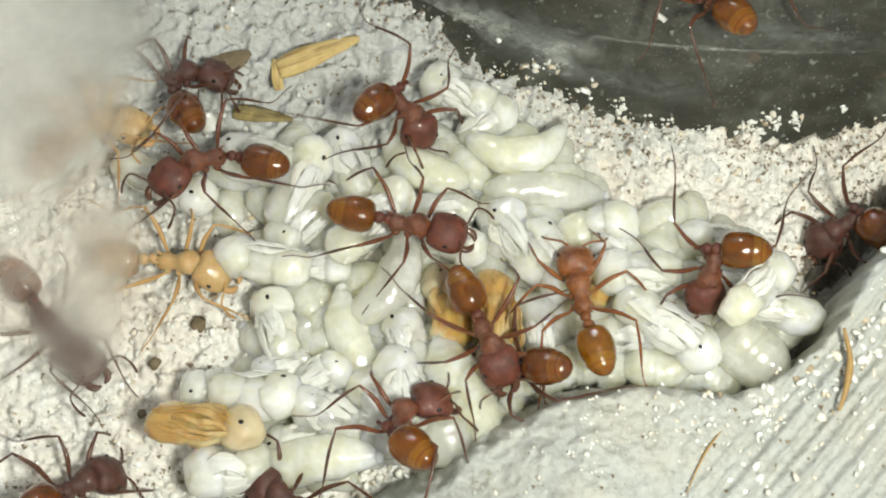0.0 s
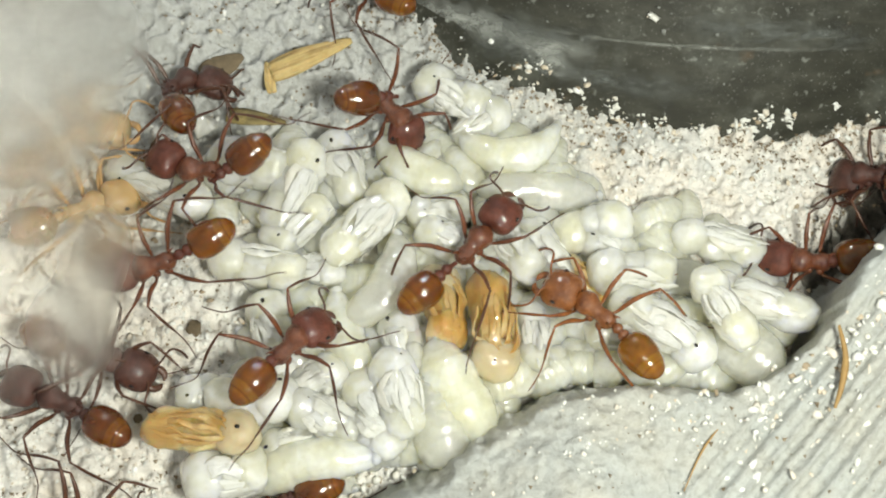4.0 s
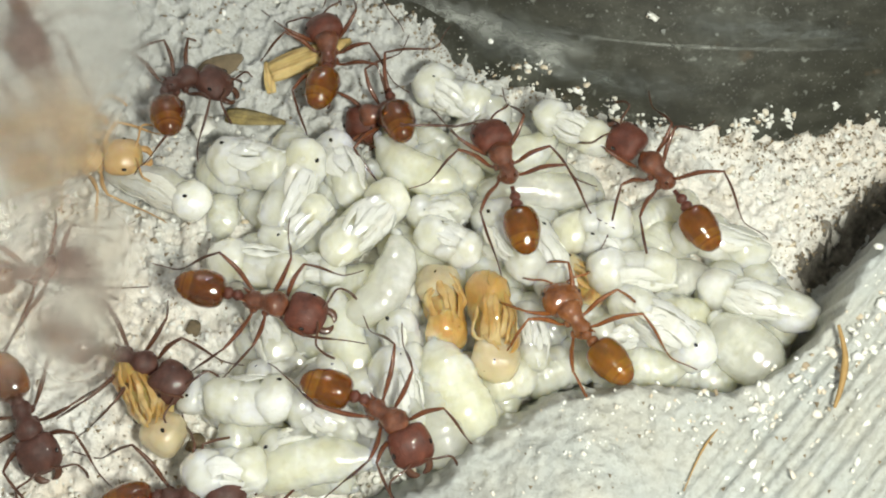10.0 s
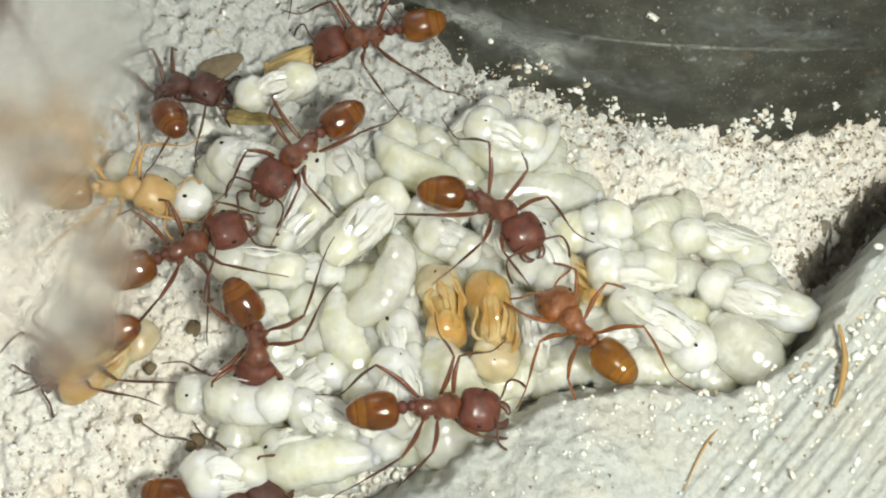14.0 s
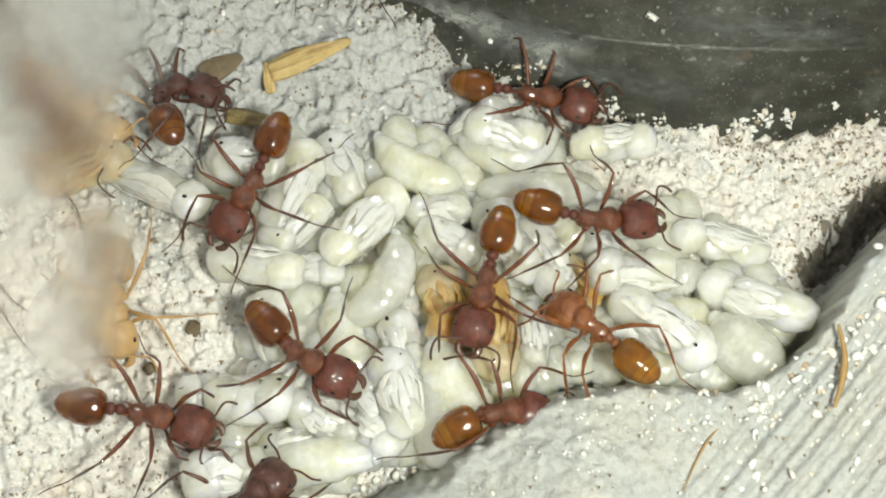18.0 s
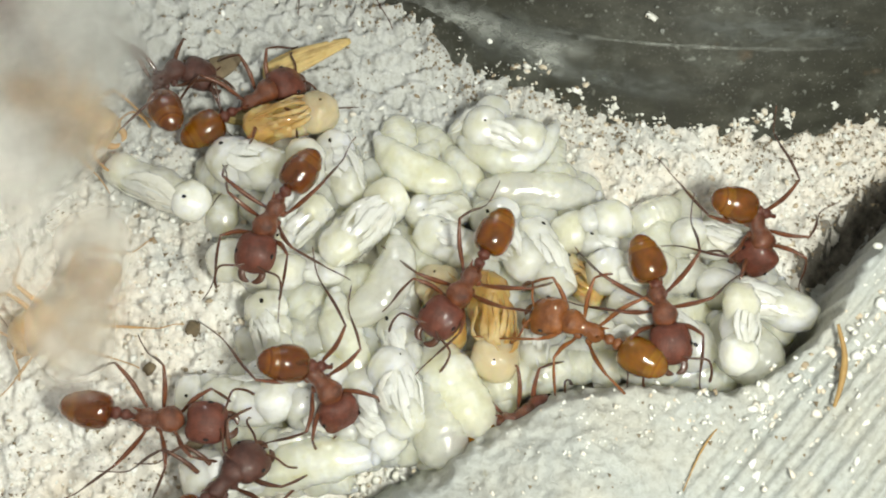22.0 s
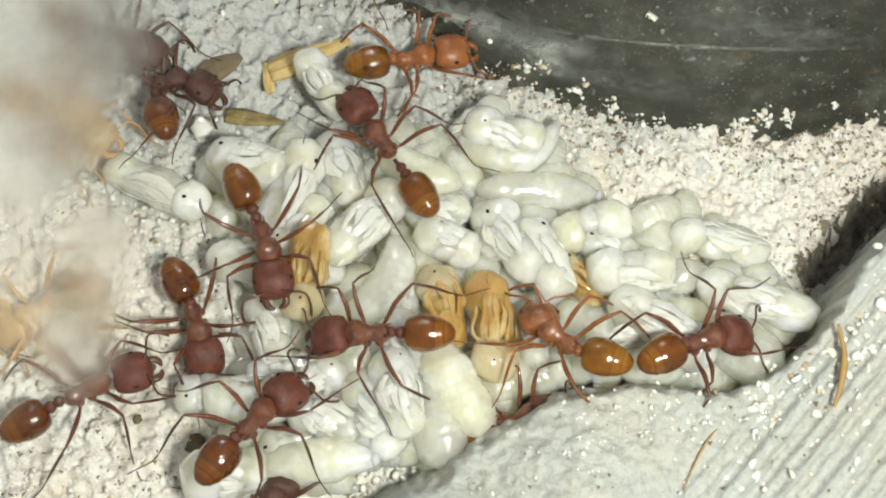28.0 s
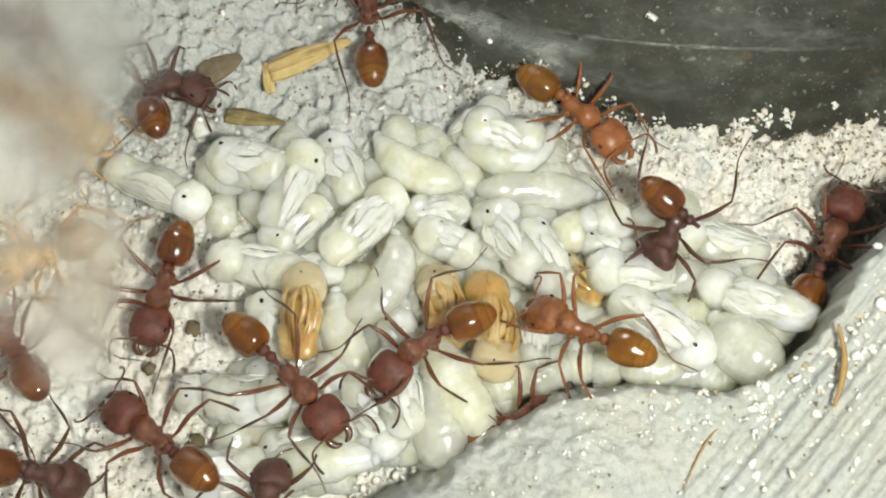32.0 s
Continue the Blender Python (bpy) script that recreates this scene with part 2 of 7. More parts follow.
def dark_wall():
    m, nt, b = mat("dark_plastic_wall")
    vec = coords(nt, 1.0)
    mp = node(nt, "ShaderNodeMapping", Scale=(0.32, 0.8, 0.8))
    nt.links.new(vec, mp.inputs["Vector"])
    streak = noisy(nt, 1, 6, 0.65, mp.outputs["Vector"])
    col = ramp(nt, streak, [(0.25, (0.018, 0.018, 0.013)), (0.5, (0.035, 0.035, 0.026)), (0.72, (0.064, 0.064, 0.050))])
    film = ramp(nt, noisy(nt, 0.22, 7, 0.72), [(0.50, (0, 0, 0)), (0.74, (0.065, 0.07, 0.063))])
    col = blend(nt, col, film, 1.0, "ADD")
    dots = ramp(nt, noisy(nt, 1.6, 2, 0.5), [(0.66, (0, 0, 0)), (0.76, (0.16, 0.17, 0.155))])
    col = blend(nt, col, dots, 0.7, "ADD")
    dust = ramp(nt, noisy(nt, 5.5, 2, 0.5), [(0.64, (0, 0, 0)), (0.74, (0.12, 0.125, 0.115))])
    col = blend(nt, col, dust, 0.8, "ADD")
    rust = ramp(nt, noisy(nt, 0.55, 3, 0.5), [(0.66, (0, 0, 0)), (0.76, (0.035, 0.016, 0.004))])
    col = blend(nt, col, rust, 1.0, "ADD")
    nt.links.new(col, b.inputs["Base Color"])
    b.inputs["Roughness"].default_value = 0.38
    bump(nt, b, streak, 0.05, 0.5)
    return m


DARK = dark_wall()


def fogged():
    """Clear cover glass with patches of breath and smear along one side."""
    m, nt, b = mat("fogged_cover_glass")
    nt.nodes.remove(b)
    out = nt.nodes["Material Output"]
    tc = nt.nodes.new("ShaderNodeTexCoord")
    sep = nt.nodes.new("ShaderNodeSeparateXYZ")
    nt.links.new(tc.outputs["Object"], sep.inputs[0])
    def blob(cx, cy, rx, ry, power):
        s = node(nt, "ShaderNodeMapping")
        s.inputs["Location"].default_value = (-cx / rx, -cy / ry, 0)
        s.inputs["Scale"].default_value = (1000 / rx, 1000 / ry, 0)
        nt.links.new(tc.outputs["Object"], s.inputs["Vector"])
        ln = nt.nodes.new("ShaderNodeVectorMath")
        ln.operation = "LENGTH"
        nt.links.new(s.outputs[0], ln.inputs[0])
        mr = node(nt, "ShaderNodeMapRange", **{"From Min": 1.0, "From Max": 0.2, "To Max": power})
        mr.interpolation_type = "SMOOTHSTEP"
        nt.links.new(ln.outputs["Value"], mr.inputs["Value"])
        return mr.outputs[0]
    def add(a, c, op="ADD"):
        n = nt.nodes.new("ShaderNodeMath")
        n.operation = op
        n.use_clamp = True
        nt.links.new(a, n.inputs[0])
        if isinstance(c, float):
            n.inputs[1].default_value = c
        else:
            nt.links.new(c, n.inputs[1])
        return n.outputs[0]
    mask = None
    for spec in FOG:
        mask = blob(*spec) if mask is None else add(mask, blob(*spec))
    cloud = node(nt, "ShaderNodeMapRange", **{"From Min": 0.25, "From Max": 0.7, "To Min": 0.55, "To Max": 1.0})
    nt.links.new(noisy(nt, 0.3, 3), cloud.inputs["Value"])
    mask = add(mask, cloud.outputs[0], "MULTIPLY")
    clear = nt.nodes.new("ShaderNodeBsdfTransparent")
    rough = node(nt, "ShaderNodeBsdfRefraction", Roughness=0.30, IOR=1.3)
    veil = node(nt, "ShaderNodeBsdfDiffuse", Color=(0.35, 0.337, 0.295, 1))
    mix = nt.nodes.new("ShaderNodeMixShader")
    nt.links.new(mask, mix.inputs[0])
    nt.links.new(clear.outputs[0], mix.inputs[1])
    fog = node(nt, "ShaderNodeMixShader", Fac=0.15)
    nt.links.new(rough.outputs[0], fog.inputs[1])
    nt.links.new(veil.outputs[0], fog.inputs[2])
    nt.links.new(fog.outputs[0], mix.inputs[2])
    nt.links.new(mix.outputs[0], out.inputs["Surface"])
    return m


# ---- mesh helpers, in millimetres ----
def finish(name, bm, material, smooth=True):
    bmesh.ops.scale(bm, vec=(MM, MM, MM), verts=bm.verts)
    me = bpy.data.meshes.new(name)
    bm.to_mesh(me)
    bm.free()
    if smooth:
        me.polygons.foreach_set("use_smooth", [True] * len(me.polygons))
    me.materials.append(material)
    return me


def part(name, bm, material, parent, label=""):
    ob = new(name, finish(name, bm, material))
    ob.parent = parent
    if label:
        ob["label"] = label
    return ob


def rings(bm, centres, sizes, sides=14, axis=None, caps=True):
    """Loft through centres; sizes are (across, up) half widths."""
    loops = []
    pts = [Vector(c) for c in centres]
    for i, (c, s) in enumerate(zip(pts, sizes)):
        d = axis or (pts[min(i + 1, len(pts) - 1)] - pts[max(i - 1, 0)]).normalized()
        d = Vector(d)
        side = d.cross(Vector((0, 0, 1)))
        side = side.normalized() if side.length > 0.05 else Vector((0, 1, 0))
        up = side.cross(d).normalized()
        w, h = (s, s) if isinstance(s, (int, float)) else s
        loops.append([bm.verts.new(c + side * (w * math.cos(k * 2 * math.pi / sides)) + up * (h * math.sin(k * 2 * math.pi / sides)))
                      for k in range(sides)])
    for a, b in zip(loops, loops[1:]):
        for k in range(sides):
            bm.faces.new((a[k], a[(k + 1) % sides], b[(k + 1) % sides], b[k]))
    if caps:
        bm.faces.new(loops[0])
        bm.faces.new(loops[-1][::-1])
    bmesh.ops.recalc_face_normals(bm, faces=bm.faces)
    return bm


def ball(bm, centre, size, u=20, v=12, square=1.0):
    """An ellipsoid; square below 1 makes it boxier."""
    got = bmesh.ops.create_uvsphere(bm, u_segments=u, v_segments=v, radius=1)["verts"]
    for p in got:
        c = [math.copysign(abs(a) ** square, a) for a in p.co]
        p.co = Vector((centre[0] + c[0] * size[0], centre[1] + c[1] * size[1], centre[2] + c[2] * size[2]))
    return got


def bent(points, n):
    """n points along a smooth line through the given ones."""
    pts = [Vector(p) for p in points]
    out = []
    for i in range(n):
        t = i / (n - 1) * (len(pts) - 1)
        k = min(int(t), len(pts) - 2)
        w = t - k
        p0, p1, p2, p3 = pts[max(k - 1, 0)], pts[k], pts[k + 1], pts[min(k + 2, len(pts) - 1)]
        out.append(0.5 * ((2 * p1) + (p2 - p0) * w + (2 * p0 - 5 * p1 + 4 * p2 - p3) * w * w + (3 * p1 - p0 - 3 * p2 + p3) * w ** 3))
    return out


# ---- the plaster nest: floor, near ridge, dark back wall ----
CREST = [Vector(p) for p in [(-6.43, -16.75), (-3.01, -15.09), (-0.7, -13.81), (1.36, -12.15), (3.45, -10.7), (6.18, -9.35), (9.5, -8.85), (12.5, -8.97), (15.48, -9.28), (17.4, -8.16), (18.64, -7.72), (19.7, -6.65), (20.76, -5.29), (21.67, -3.68), (23.37, -1.71), (27.81, 2.69)]]
CREST_Z = [4, 4, 4, 4, 4, 4, 4, 4, 4, 4.2, 4.6, 5.2, 6, 6.8, 7.5, 8]
RIM = [Vector(p) for p in [(-5.19, 19.57), (-2.99, 16.2), (-0.14, 13.67), (2.31, 12.07), (4.74, 10.63), (7.5, 9.58), (10.92, 8.47), (14.35, 7.8), (17.76, 7.36), (21.91, 7.51), (27.08, 8.21), (33.48, 9.13)]]


def signed(poly, X, Y):
    """Distance from a line, positive to the left of its run."""
    best = np.full(X.shape, 1e9)
    sign = np.ones(X.shape)
    for a, b in zip(poly, poly[1:]):
        dx, dy = b.x - a.x, b.y - a.y
        t = np.clip(((X - a.x) * dx + (Y - a.y) * dy) / (dx * dx + dy * dy), 0, 1)
        vx, vy = X - a.x - t * dx, Y - a.y - t * dy
        n = np.hypot(vx, vy)
        near = n < best
        best = np.where(near, n, best)
        sign = np.where(near, np.where(dx * vy - dy * vx > 0, 1.0, -1.0), sign)
    return best * sign


def crest_height(X, Y):
    """Height of the nearest stretch of the ridge's crest."""
    total, weight = np.zeros(X.shape), np.zeros(X.shape)
    for p, z in zip(CREST, CREST_Z):
        w = 1 / ((X - p.x) ** 2 + (Y - p.y) ** 2 + 0.5) ** 2
        total, weight = total + w * z, weight + w
    return total / weight


def lumps(X, Y, size, seed):
    """Smooth value noise, cells of the given size in millimetres."""
    rng = np.random.RandomState(seed)
    g = rng.rand(257, 257)
    u, v = X / size + 97.3, Y / size + 55.7
    i, j = np.floor(u).astype(int), np.floor(v).astype(int)
    a, b = u - i, v - j
    a, b = a * a * (3 - 2 * a), b * b * (3 - 2 * b)
    i, j = i % 256, j % 256
    return (g[i, j] * (1 - a) + g[i + 1, j] * a) * (1 - b) + (g[i, j + 1] * (1 - a) + g[i + 1, j + 1] * a) * b - 0.5


def smooth(x):
    x = np.clip(x, 0, 1)
    return x * x * (3 - 2 * x)


def crumble(X, Y, size, seed, high):
    """Flat-topped flakes with steep little edges."""
    return high * np.clip(2.4 * lumps(X, Y, size, seed) + 0.8 * lumps(X, Y, size * 0.45, seed + 60), -0.5, 0.5)


def floor_height(X, Y):
    z = 0.10 * np.maximum(0, Y - 3) + 0.06 * np.maximum(0, -X - 8)
    # worm-like crests on the greyer patch of plaster
    grey_patch = smooth(1.5 - np.hypot((X + 9) / 13, (Y - 14) / 7))
    z = z + grey_patch * (0.4 - 1.35 * np.abs(lumps(X, Y, 1.15, 91) + 0.5 * lumps(X, Y, 0.6, 92)))
    return z + 0.55 * lumps(X, Y, 3.1, 1) + 0.40 * lumps(X, Y, 1.1, 2) + crumble(X, Y, 0.62, 3, 0.42) + crumble(X, Y, 0.34, 4, 0.3) - 0.15


def ridge_height(X, Y, s):
    z = crest_height(X, Y) + 0.05 * s + 0.33 * np.clip(s, 0, 8) * (1 - smooth((X - 5.0) / 7.0)) + 0.5 * lumps(X, Y, 3.0, 11) + 0.25 * lumps(X, Y, 1.0, 12) + crumble(X, Y, 0.6, 13, 0.16) + crumble(X, Y, 0.33, 14, 0.09)
    # tool marks run along the outer slope
    along = (X * 0.74 - Y * 0.67)
    ribs = smooth((along - 18.6) / 1.5)
    z = z + ribs * (0.42 * (0.6 - np.abs(np.sin(along * math.pi / 0.72)) ** 0.7) + 0.16 * np.sin(along * 2 * math.pi / 1.75 + 1) - 0.85 * crumble(X, Y, 0.6, 13, 0.16) - 0.2 * lumps(X, Y, 1.0, 12))
    return z


def sheet(name, X, Y, Z, keep, material):
    """A grid mesh of the kept cells."""
    n, m = X.shape
    idx = np.arange(n * m).reshape(n, m)
    q = np.stack([idx[:-1, :-1], idx[1:, :-1], idx[1:, 1:], idx[:-1, 1:]], -1)
    q = q[keep[:-1, :-1] & keep[1:, :-1] & keep[1:, 1:] & keep[:-1, 1:]]
    used = np.unique(q)
    remap = np.full(n * m, -1)
    remap[used] = np.arange(len(used))
    co = np.stack([X, Y, Z], -1).reshape(-1, 3)[used] * MM
    me = bpy.data.meshes.new(name)
    me.vertices.add(len(co))
    me.vertices.foreach_set("co", co.ravel())
    me.loops.add(q.size)
    me.loops.foreach_set("vertex_index", remap[q].ravel())
    me.polygons.add(len(q))
    me.polygons.foreach_set("loop_start", np.arange(0, q.size, 4))
    me.update(calc_edges=True)
    me.polygons.foreach_set("use_smooth", [True] * len(q))
    me.materials.append(material)
    return new(name, me)


def nest():
    X, Y = np.meshgrid(np.arange(-36, 36, 0.14), np.arange(-27, 27, 0.14), indexing="ij")
    sc = -signed(CREST, X, Y)
    sr = signed(RIM, X, Y)
    wob = 0.5 * lumps(X, Y, 0.9, 21) + 0.3 * lumps(X, Y, 0.35, 22)
    floor = floor_height(X, Y)
    # the floor dips into a crevice along the ridge
    floor = floor - 1.2 * smooth((sc + 2.6) / 2.4) - 1.6 * smooth((sc + 3.0) / 1.6) * smooth((X - 19.0) / 2.5)
    tagged(sheet("ground", X, Y, floor, (sc < 0.9) & (sr < 1.6), PLASTER),
           "rough off-white plaster nest floor with grit and brown specks", "floor", kind="structure")
    X, Y = np.meshgrid(np.arange(-12, 42, 0.13), np.arange(-33, 22, 0.13), indexing="ij")
    sc = -signed(CREST, X, Y) + 0.4 * lumps(X, Y, 0.9, 31) + 0.3 * lumps(X, Y, 0.4, 32)
    wide = 3.5 - 0.6 * smooth((X - 2.0) / 5.0) - 2.0 * smooth((X - 13.0) / 6.0)
    face = smooth((sc + 0.75 * wide - 0.4) / wide)
    top = ridge_height(X, Y, sc)
    Z = -2.6 + (top + 2.6) * face
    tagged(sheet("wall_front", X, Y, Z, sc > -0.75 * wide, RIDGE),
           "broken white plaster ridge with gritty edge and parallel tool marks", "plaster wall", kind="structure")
    back_wall()


def back_wall():
    """Dark plastic side of the box, rising behind the plaster."""
    bm = bmesh.new()
    rows = []
    line = bent([(p.x, p.y, 0) for p in RIM], 90)
    for i, p in enumerate(line):
        d = (line[min(i + 1, 89)] - line[max(i - 1, 0)]).normalized()
        out = Vector((-d.y, d.x, 0))
        base = 0.10 * max(0, p.y - 3)
        row = []
        for k in range(28):
            s = -1.0 + 16.0 * k / 27
            row.append(bm.verts.new((p.x + out.x * s, p.y + out.y * s, base + 1.3 * s)))
        rows.append(row)
    for a, b in zip(rows, rows[1:]):
        for k in range(27):
            bm.faces.new((a[k], b[k], b[k + 1], a[k + 1]))
    bmesh.ops.recalc_face_normals(bm, faces=bm.faces)
    ob = new("wall_back", finish("wall_back", bm, DARK))
    tagged(ob, "dark grey scratched plastic wall with pale water marks", "wall", kind="structure")


# heaps of crumbs stuck to the dark wall
HEAPS = [((5.05, 11.22, 1.67), 22, 0.55), ((6.32, 11.11, 2.12), 14, 0.4), ((8.31, 9.84, 1.33), 14, 0.35), ((8.85, 10.08, 1.87), 6, 0.15), ((10.35, 9.17, 1.26), 14, 0.3),
         ((19.35, 8.01, 1.26), 40, 0.6), ((18.03, 7.72, 0.93), 26, 0.4), ((20.91, 7.98, 1.16), 22, 0.4), ((23.74, 8.63, 1.68), 10, 0.2), ((13.46, 8.18, 0.79), 7, 0.4),
         ((2.87, 12.86, 2.25), 5, 0.1), ((12.1, 12.18, 5.95), 5, 0.12), ((10.57, 8.32, 0.53), 8, 0.5), ((26, 8.37, 0.94), 10, 0.4)]


def grit_layer():
    """Loose plaster grains on floor, ridge and rim."""
    rng = random.Random(5)
    verts, faces = [], []
    p = (1 + 5 ** 0.5) / 2
    shape = [Vector(v).normalized() for v in ((-1, p, 0), (1, p, 0), (-1, -p, 0), (1, -p, 0), (0, -1, p), (0, 1, p), (0, -1, -p), (0, 1, -p), (p, 0, -1), (p, 0, 1), (-p, 0, -1), (-p, 0, 1))]
    tris = ["0b5", "051", "017", "07a", "0ab", "159", "5b4", "ba2", "a76", "718", "394", "342", "326", "368", "389", "495", "24b", "62a", "867", "981"]
    tris = [tuple(int(c, 12) for c in t) for t in tris]
    def grain(x, y, z, r):
        n = len(verts)
        rot = Euler((rng.random() * 6, rng.random() * 6, rng.random() * 6)).to_matrix() @ Matrix.Diagonal((rng.uniform(0.5, 1.4), rng.uniform(0.6, 1.3), rng.uniform(0.4, 1.0)))
        for s in shape:
            v = rot @ (s * r * rng.uniform(0.45, 1.25))
            verts.append(((x + v.x) * MM, (y + v.y) * MM, (z + v.z * 0.6) * MM))
        faces.extend(tuple(n + k for k in t) for t in tris)
    xs = np.array([rng.uniform(-28, 31) for _ in range(42000)])
    ys = np.array([rng.uniform(-21, 18) for _ in range(42000)])
    sc, sr = -signed(CREST, xs, ys), signed(RIM, xs, ys)
    fz = floor_height(xs, ys)
    rz = ridge_height(xs, ys, sc)
    for x, y, a, b, f, r in zip(xs, ys, sc, sr, fz, rz):
        size = 0.07 + 0.24 * rng.random() ** 3
        grey_patch = ((x + 9) / 13) ** 2 + ((y - 14) / 7) ** 2
        if b > 0.5 or rng.random() > max(0.05, grey_patch - 0.5) or rng.random() < 0.5:
            continue
        if a > 0.9:
            heap = lumps(np.array([x]), np.array([y]), 1.6, 81)[0]
            near = max(0.0, 1 - abs(a - 2.5) / 3.2)
            chance = 0.02 + 0.9 * heap + 0.5 * near * smooth((x - 4.0) / 6.0).item() if x * 0.74 - y * 0.67 < 18.5 or a < 3 else 0.06 + 0.5 * max(0, heap - 0.2)
            for _ in range(2):
                if rng.random() < chance and a > 1.0:
                    grain(x + rng.gauss(0, 0.3), y + rng.gauss(0, 0.3), r - 0.45 * size, 0.04 + size * (0.8 + 0.6 * smooth((x - 11.0) / 5.0).item()))
        elif a < -1 and not (x > 19 and a > -3.2):
            grain(x, y, f, size)
    # crumbs in uneven heaps along the foot of the dark wall
    for p, q in zip(RIM, RIM[1:]):
        for _ in range(2):
            w, many, wide = rng.random(), rng.randint(2, 12), rng.uniform(0.1, 0.5)
            c = p.lerp(q, w)
            d = (q - p).normalized()
            for _ in range(many):
                s, o = rng.gauss(0.05, 0.22), rng.gauss(0, wide)
                x, y = c.x - d.y * s + d.x * o, c.y + d.x * s + d.y * o
                grain(x, y, 0.10 * max(0, c.y - 3) + 1.3 * max(0, s) + 0.05, 0.04 + 0.14 * rng.random() ** 2)
    for c, many, wide in HEAPS:
        for _ in range(many):
            o, s = rng.gauss(0, wide), rng.gauss(0, wide * 0.6)
            grain(c[0] + 0.7 * o, c[1] + 0.7 * s, c[2] + 0.84 * s + 0.02 * o, 0.07 + 0.27 * rng.random() ** 2)
    me = bpy.data.meshes.new("plaster_grit")
    me.from_pydata(verts, [], faces)
    me.polygons.foreach_set("use_smooth", [True] * len(faces))
    me.materials.append(GRIT)
    tagged(new("plaster_grit", me), "loose white and tan plaster grains on the nest floor", "grit", kind="stuff")


def dirt_layer():
    """Brown dust along the foot of the dark wall and specks on the plaster."""
    rng = random.Random(15)
    verts, faces = [], []
    tris = [(0, 1, 3), (1, 2, 3), (2, 0, 3), (0, 2, 1)]
    xs = np.array([rng.uniform(-24, 31) for _ in range(44000)])
    ys = np.array([rng.uniform(-20, 18) for _ in range(44000)])
    sc, sr = -signed(CREST, xs, ys), signed(RIM, xs, ys)
    patch = lumps(xs, ys, 2.2, 71) + 0.7 * lumps(xs, ys, 0.8, 72)
    fz, rz = floor_height(xs, ys), ridge_height(xs, ys, sc)
    for x, y, a, b, q, f, r in zip(xs, ys, sc, sr, patch, fz, rz):
        band = max(0.0, 1 - abs(b + 0.8) / 2.2) * 1.3 + 0.12
        cleft = max(0.0, 1 - abs(a + 3.0) / 1.3) * 1.2 if x > 17 else 0.0
        if b > 0.3 or -1 < a < 1.4 or (a > 0 and rng.random() < 0.75) or rng.random() > (band + cleft) * max(0.08, 0.75 + 1.6 * q):
            continue
        z, n = (r if a > 0 else f) + 0.03, len(verts)
        size = 0.05 + 0.15 * rng.random() ** 3
        for k in range(3):
            t = rng.random() * 0.9 + k * 2.1
            verts.append(((x + size * math.cos(t)) * MM, (y + size * math.sin(t)) * MM, (z + rng.uniform(-0.03, 0.02)) * MM))
        verts.append((x * MM, y * MM, (z + size * 0.8) * MM))
        faces.extend(tuple(n + k for k in t) for t in tris)
    me = bpy.data.meshes.new("brown_dust")
    me.from_pydata(verts, [], faces)
    me.materials.append(DUST)
    tagged(new("brown_dust", me), "brown dust and specks on the white plaster", "dust", kind="stuff")


def wall_marks():
    """Dried water line and mineral flecks on the dark wall."""
    rng = random.Random(8)
    verts, faces = [], []
    def fleck(c, r):
        n = len(verts)
        k = 7
        a0 = rng.random() * 6
        for i in range(k):
            a, q = a0 + i * 2 * math.pi / k, r * rng.uniform(0.5, 1.2)
            verts.append(((c[0] + q * math.cos(a) * 1.4) * MM, (c[1] + q * math.sin(a) * 0.75) * MM, (c[2] + q * math.sin(a) * 0.98 + 0.02) * MM))
        verts.append((c[0] * MM, c[1] * MM, (c[2] + 0.05) * MM))
        faces.extend((n + i, n + (i + 1) % k, n + k) for i in range(k))
    for _ in range(120):
        a, b = rng.choice(WALL_SPAN), rng.random()
        c = Vector(a[0]).lerp(Vector(a[1]), b)
        x = c.x + rng.uniform(-2.6, 2.6)
        fleck((x, c.y, c.z), 0.025 + 0.09 * rng.random() ** 4)
    me = bpy.data.meshes.new("wall_flecks")
    me.from_pydata(verts, [], faces)
    me.materials.append(FLECK)
    tagged(new("wall_flecks", me), "pale mineral flecks and a dried water line on dark plastic", "mineral flecks", kind="stuff")


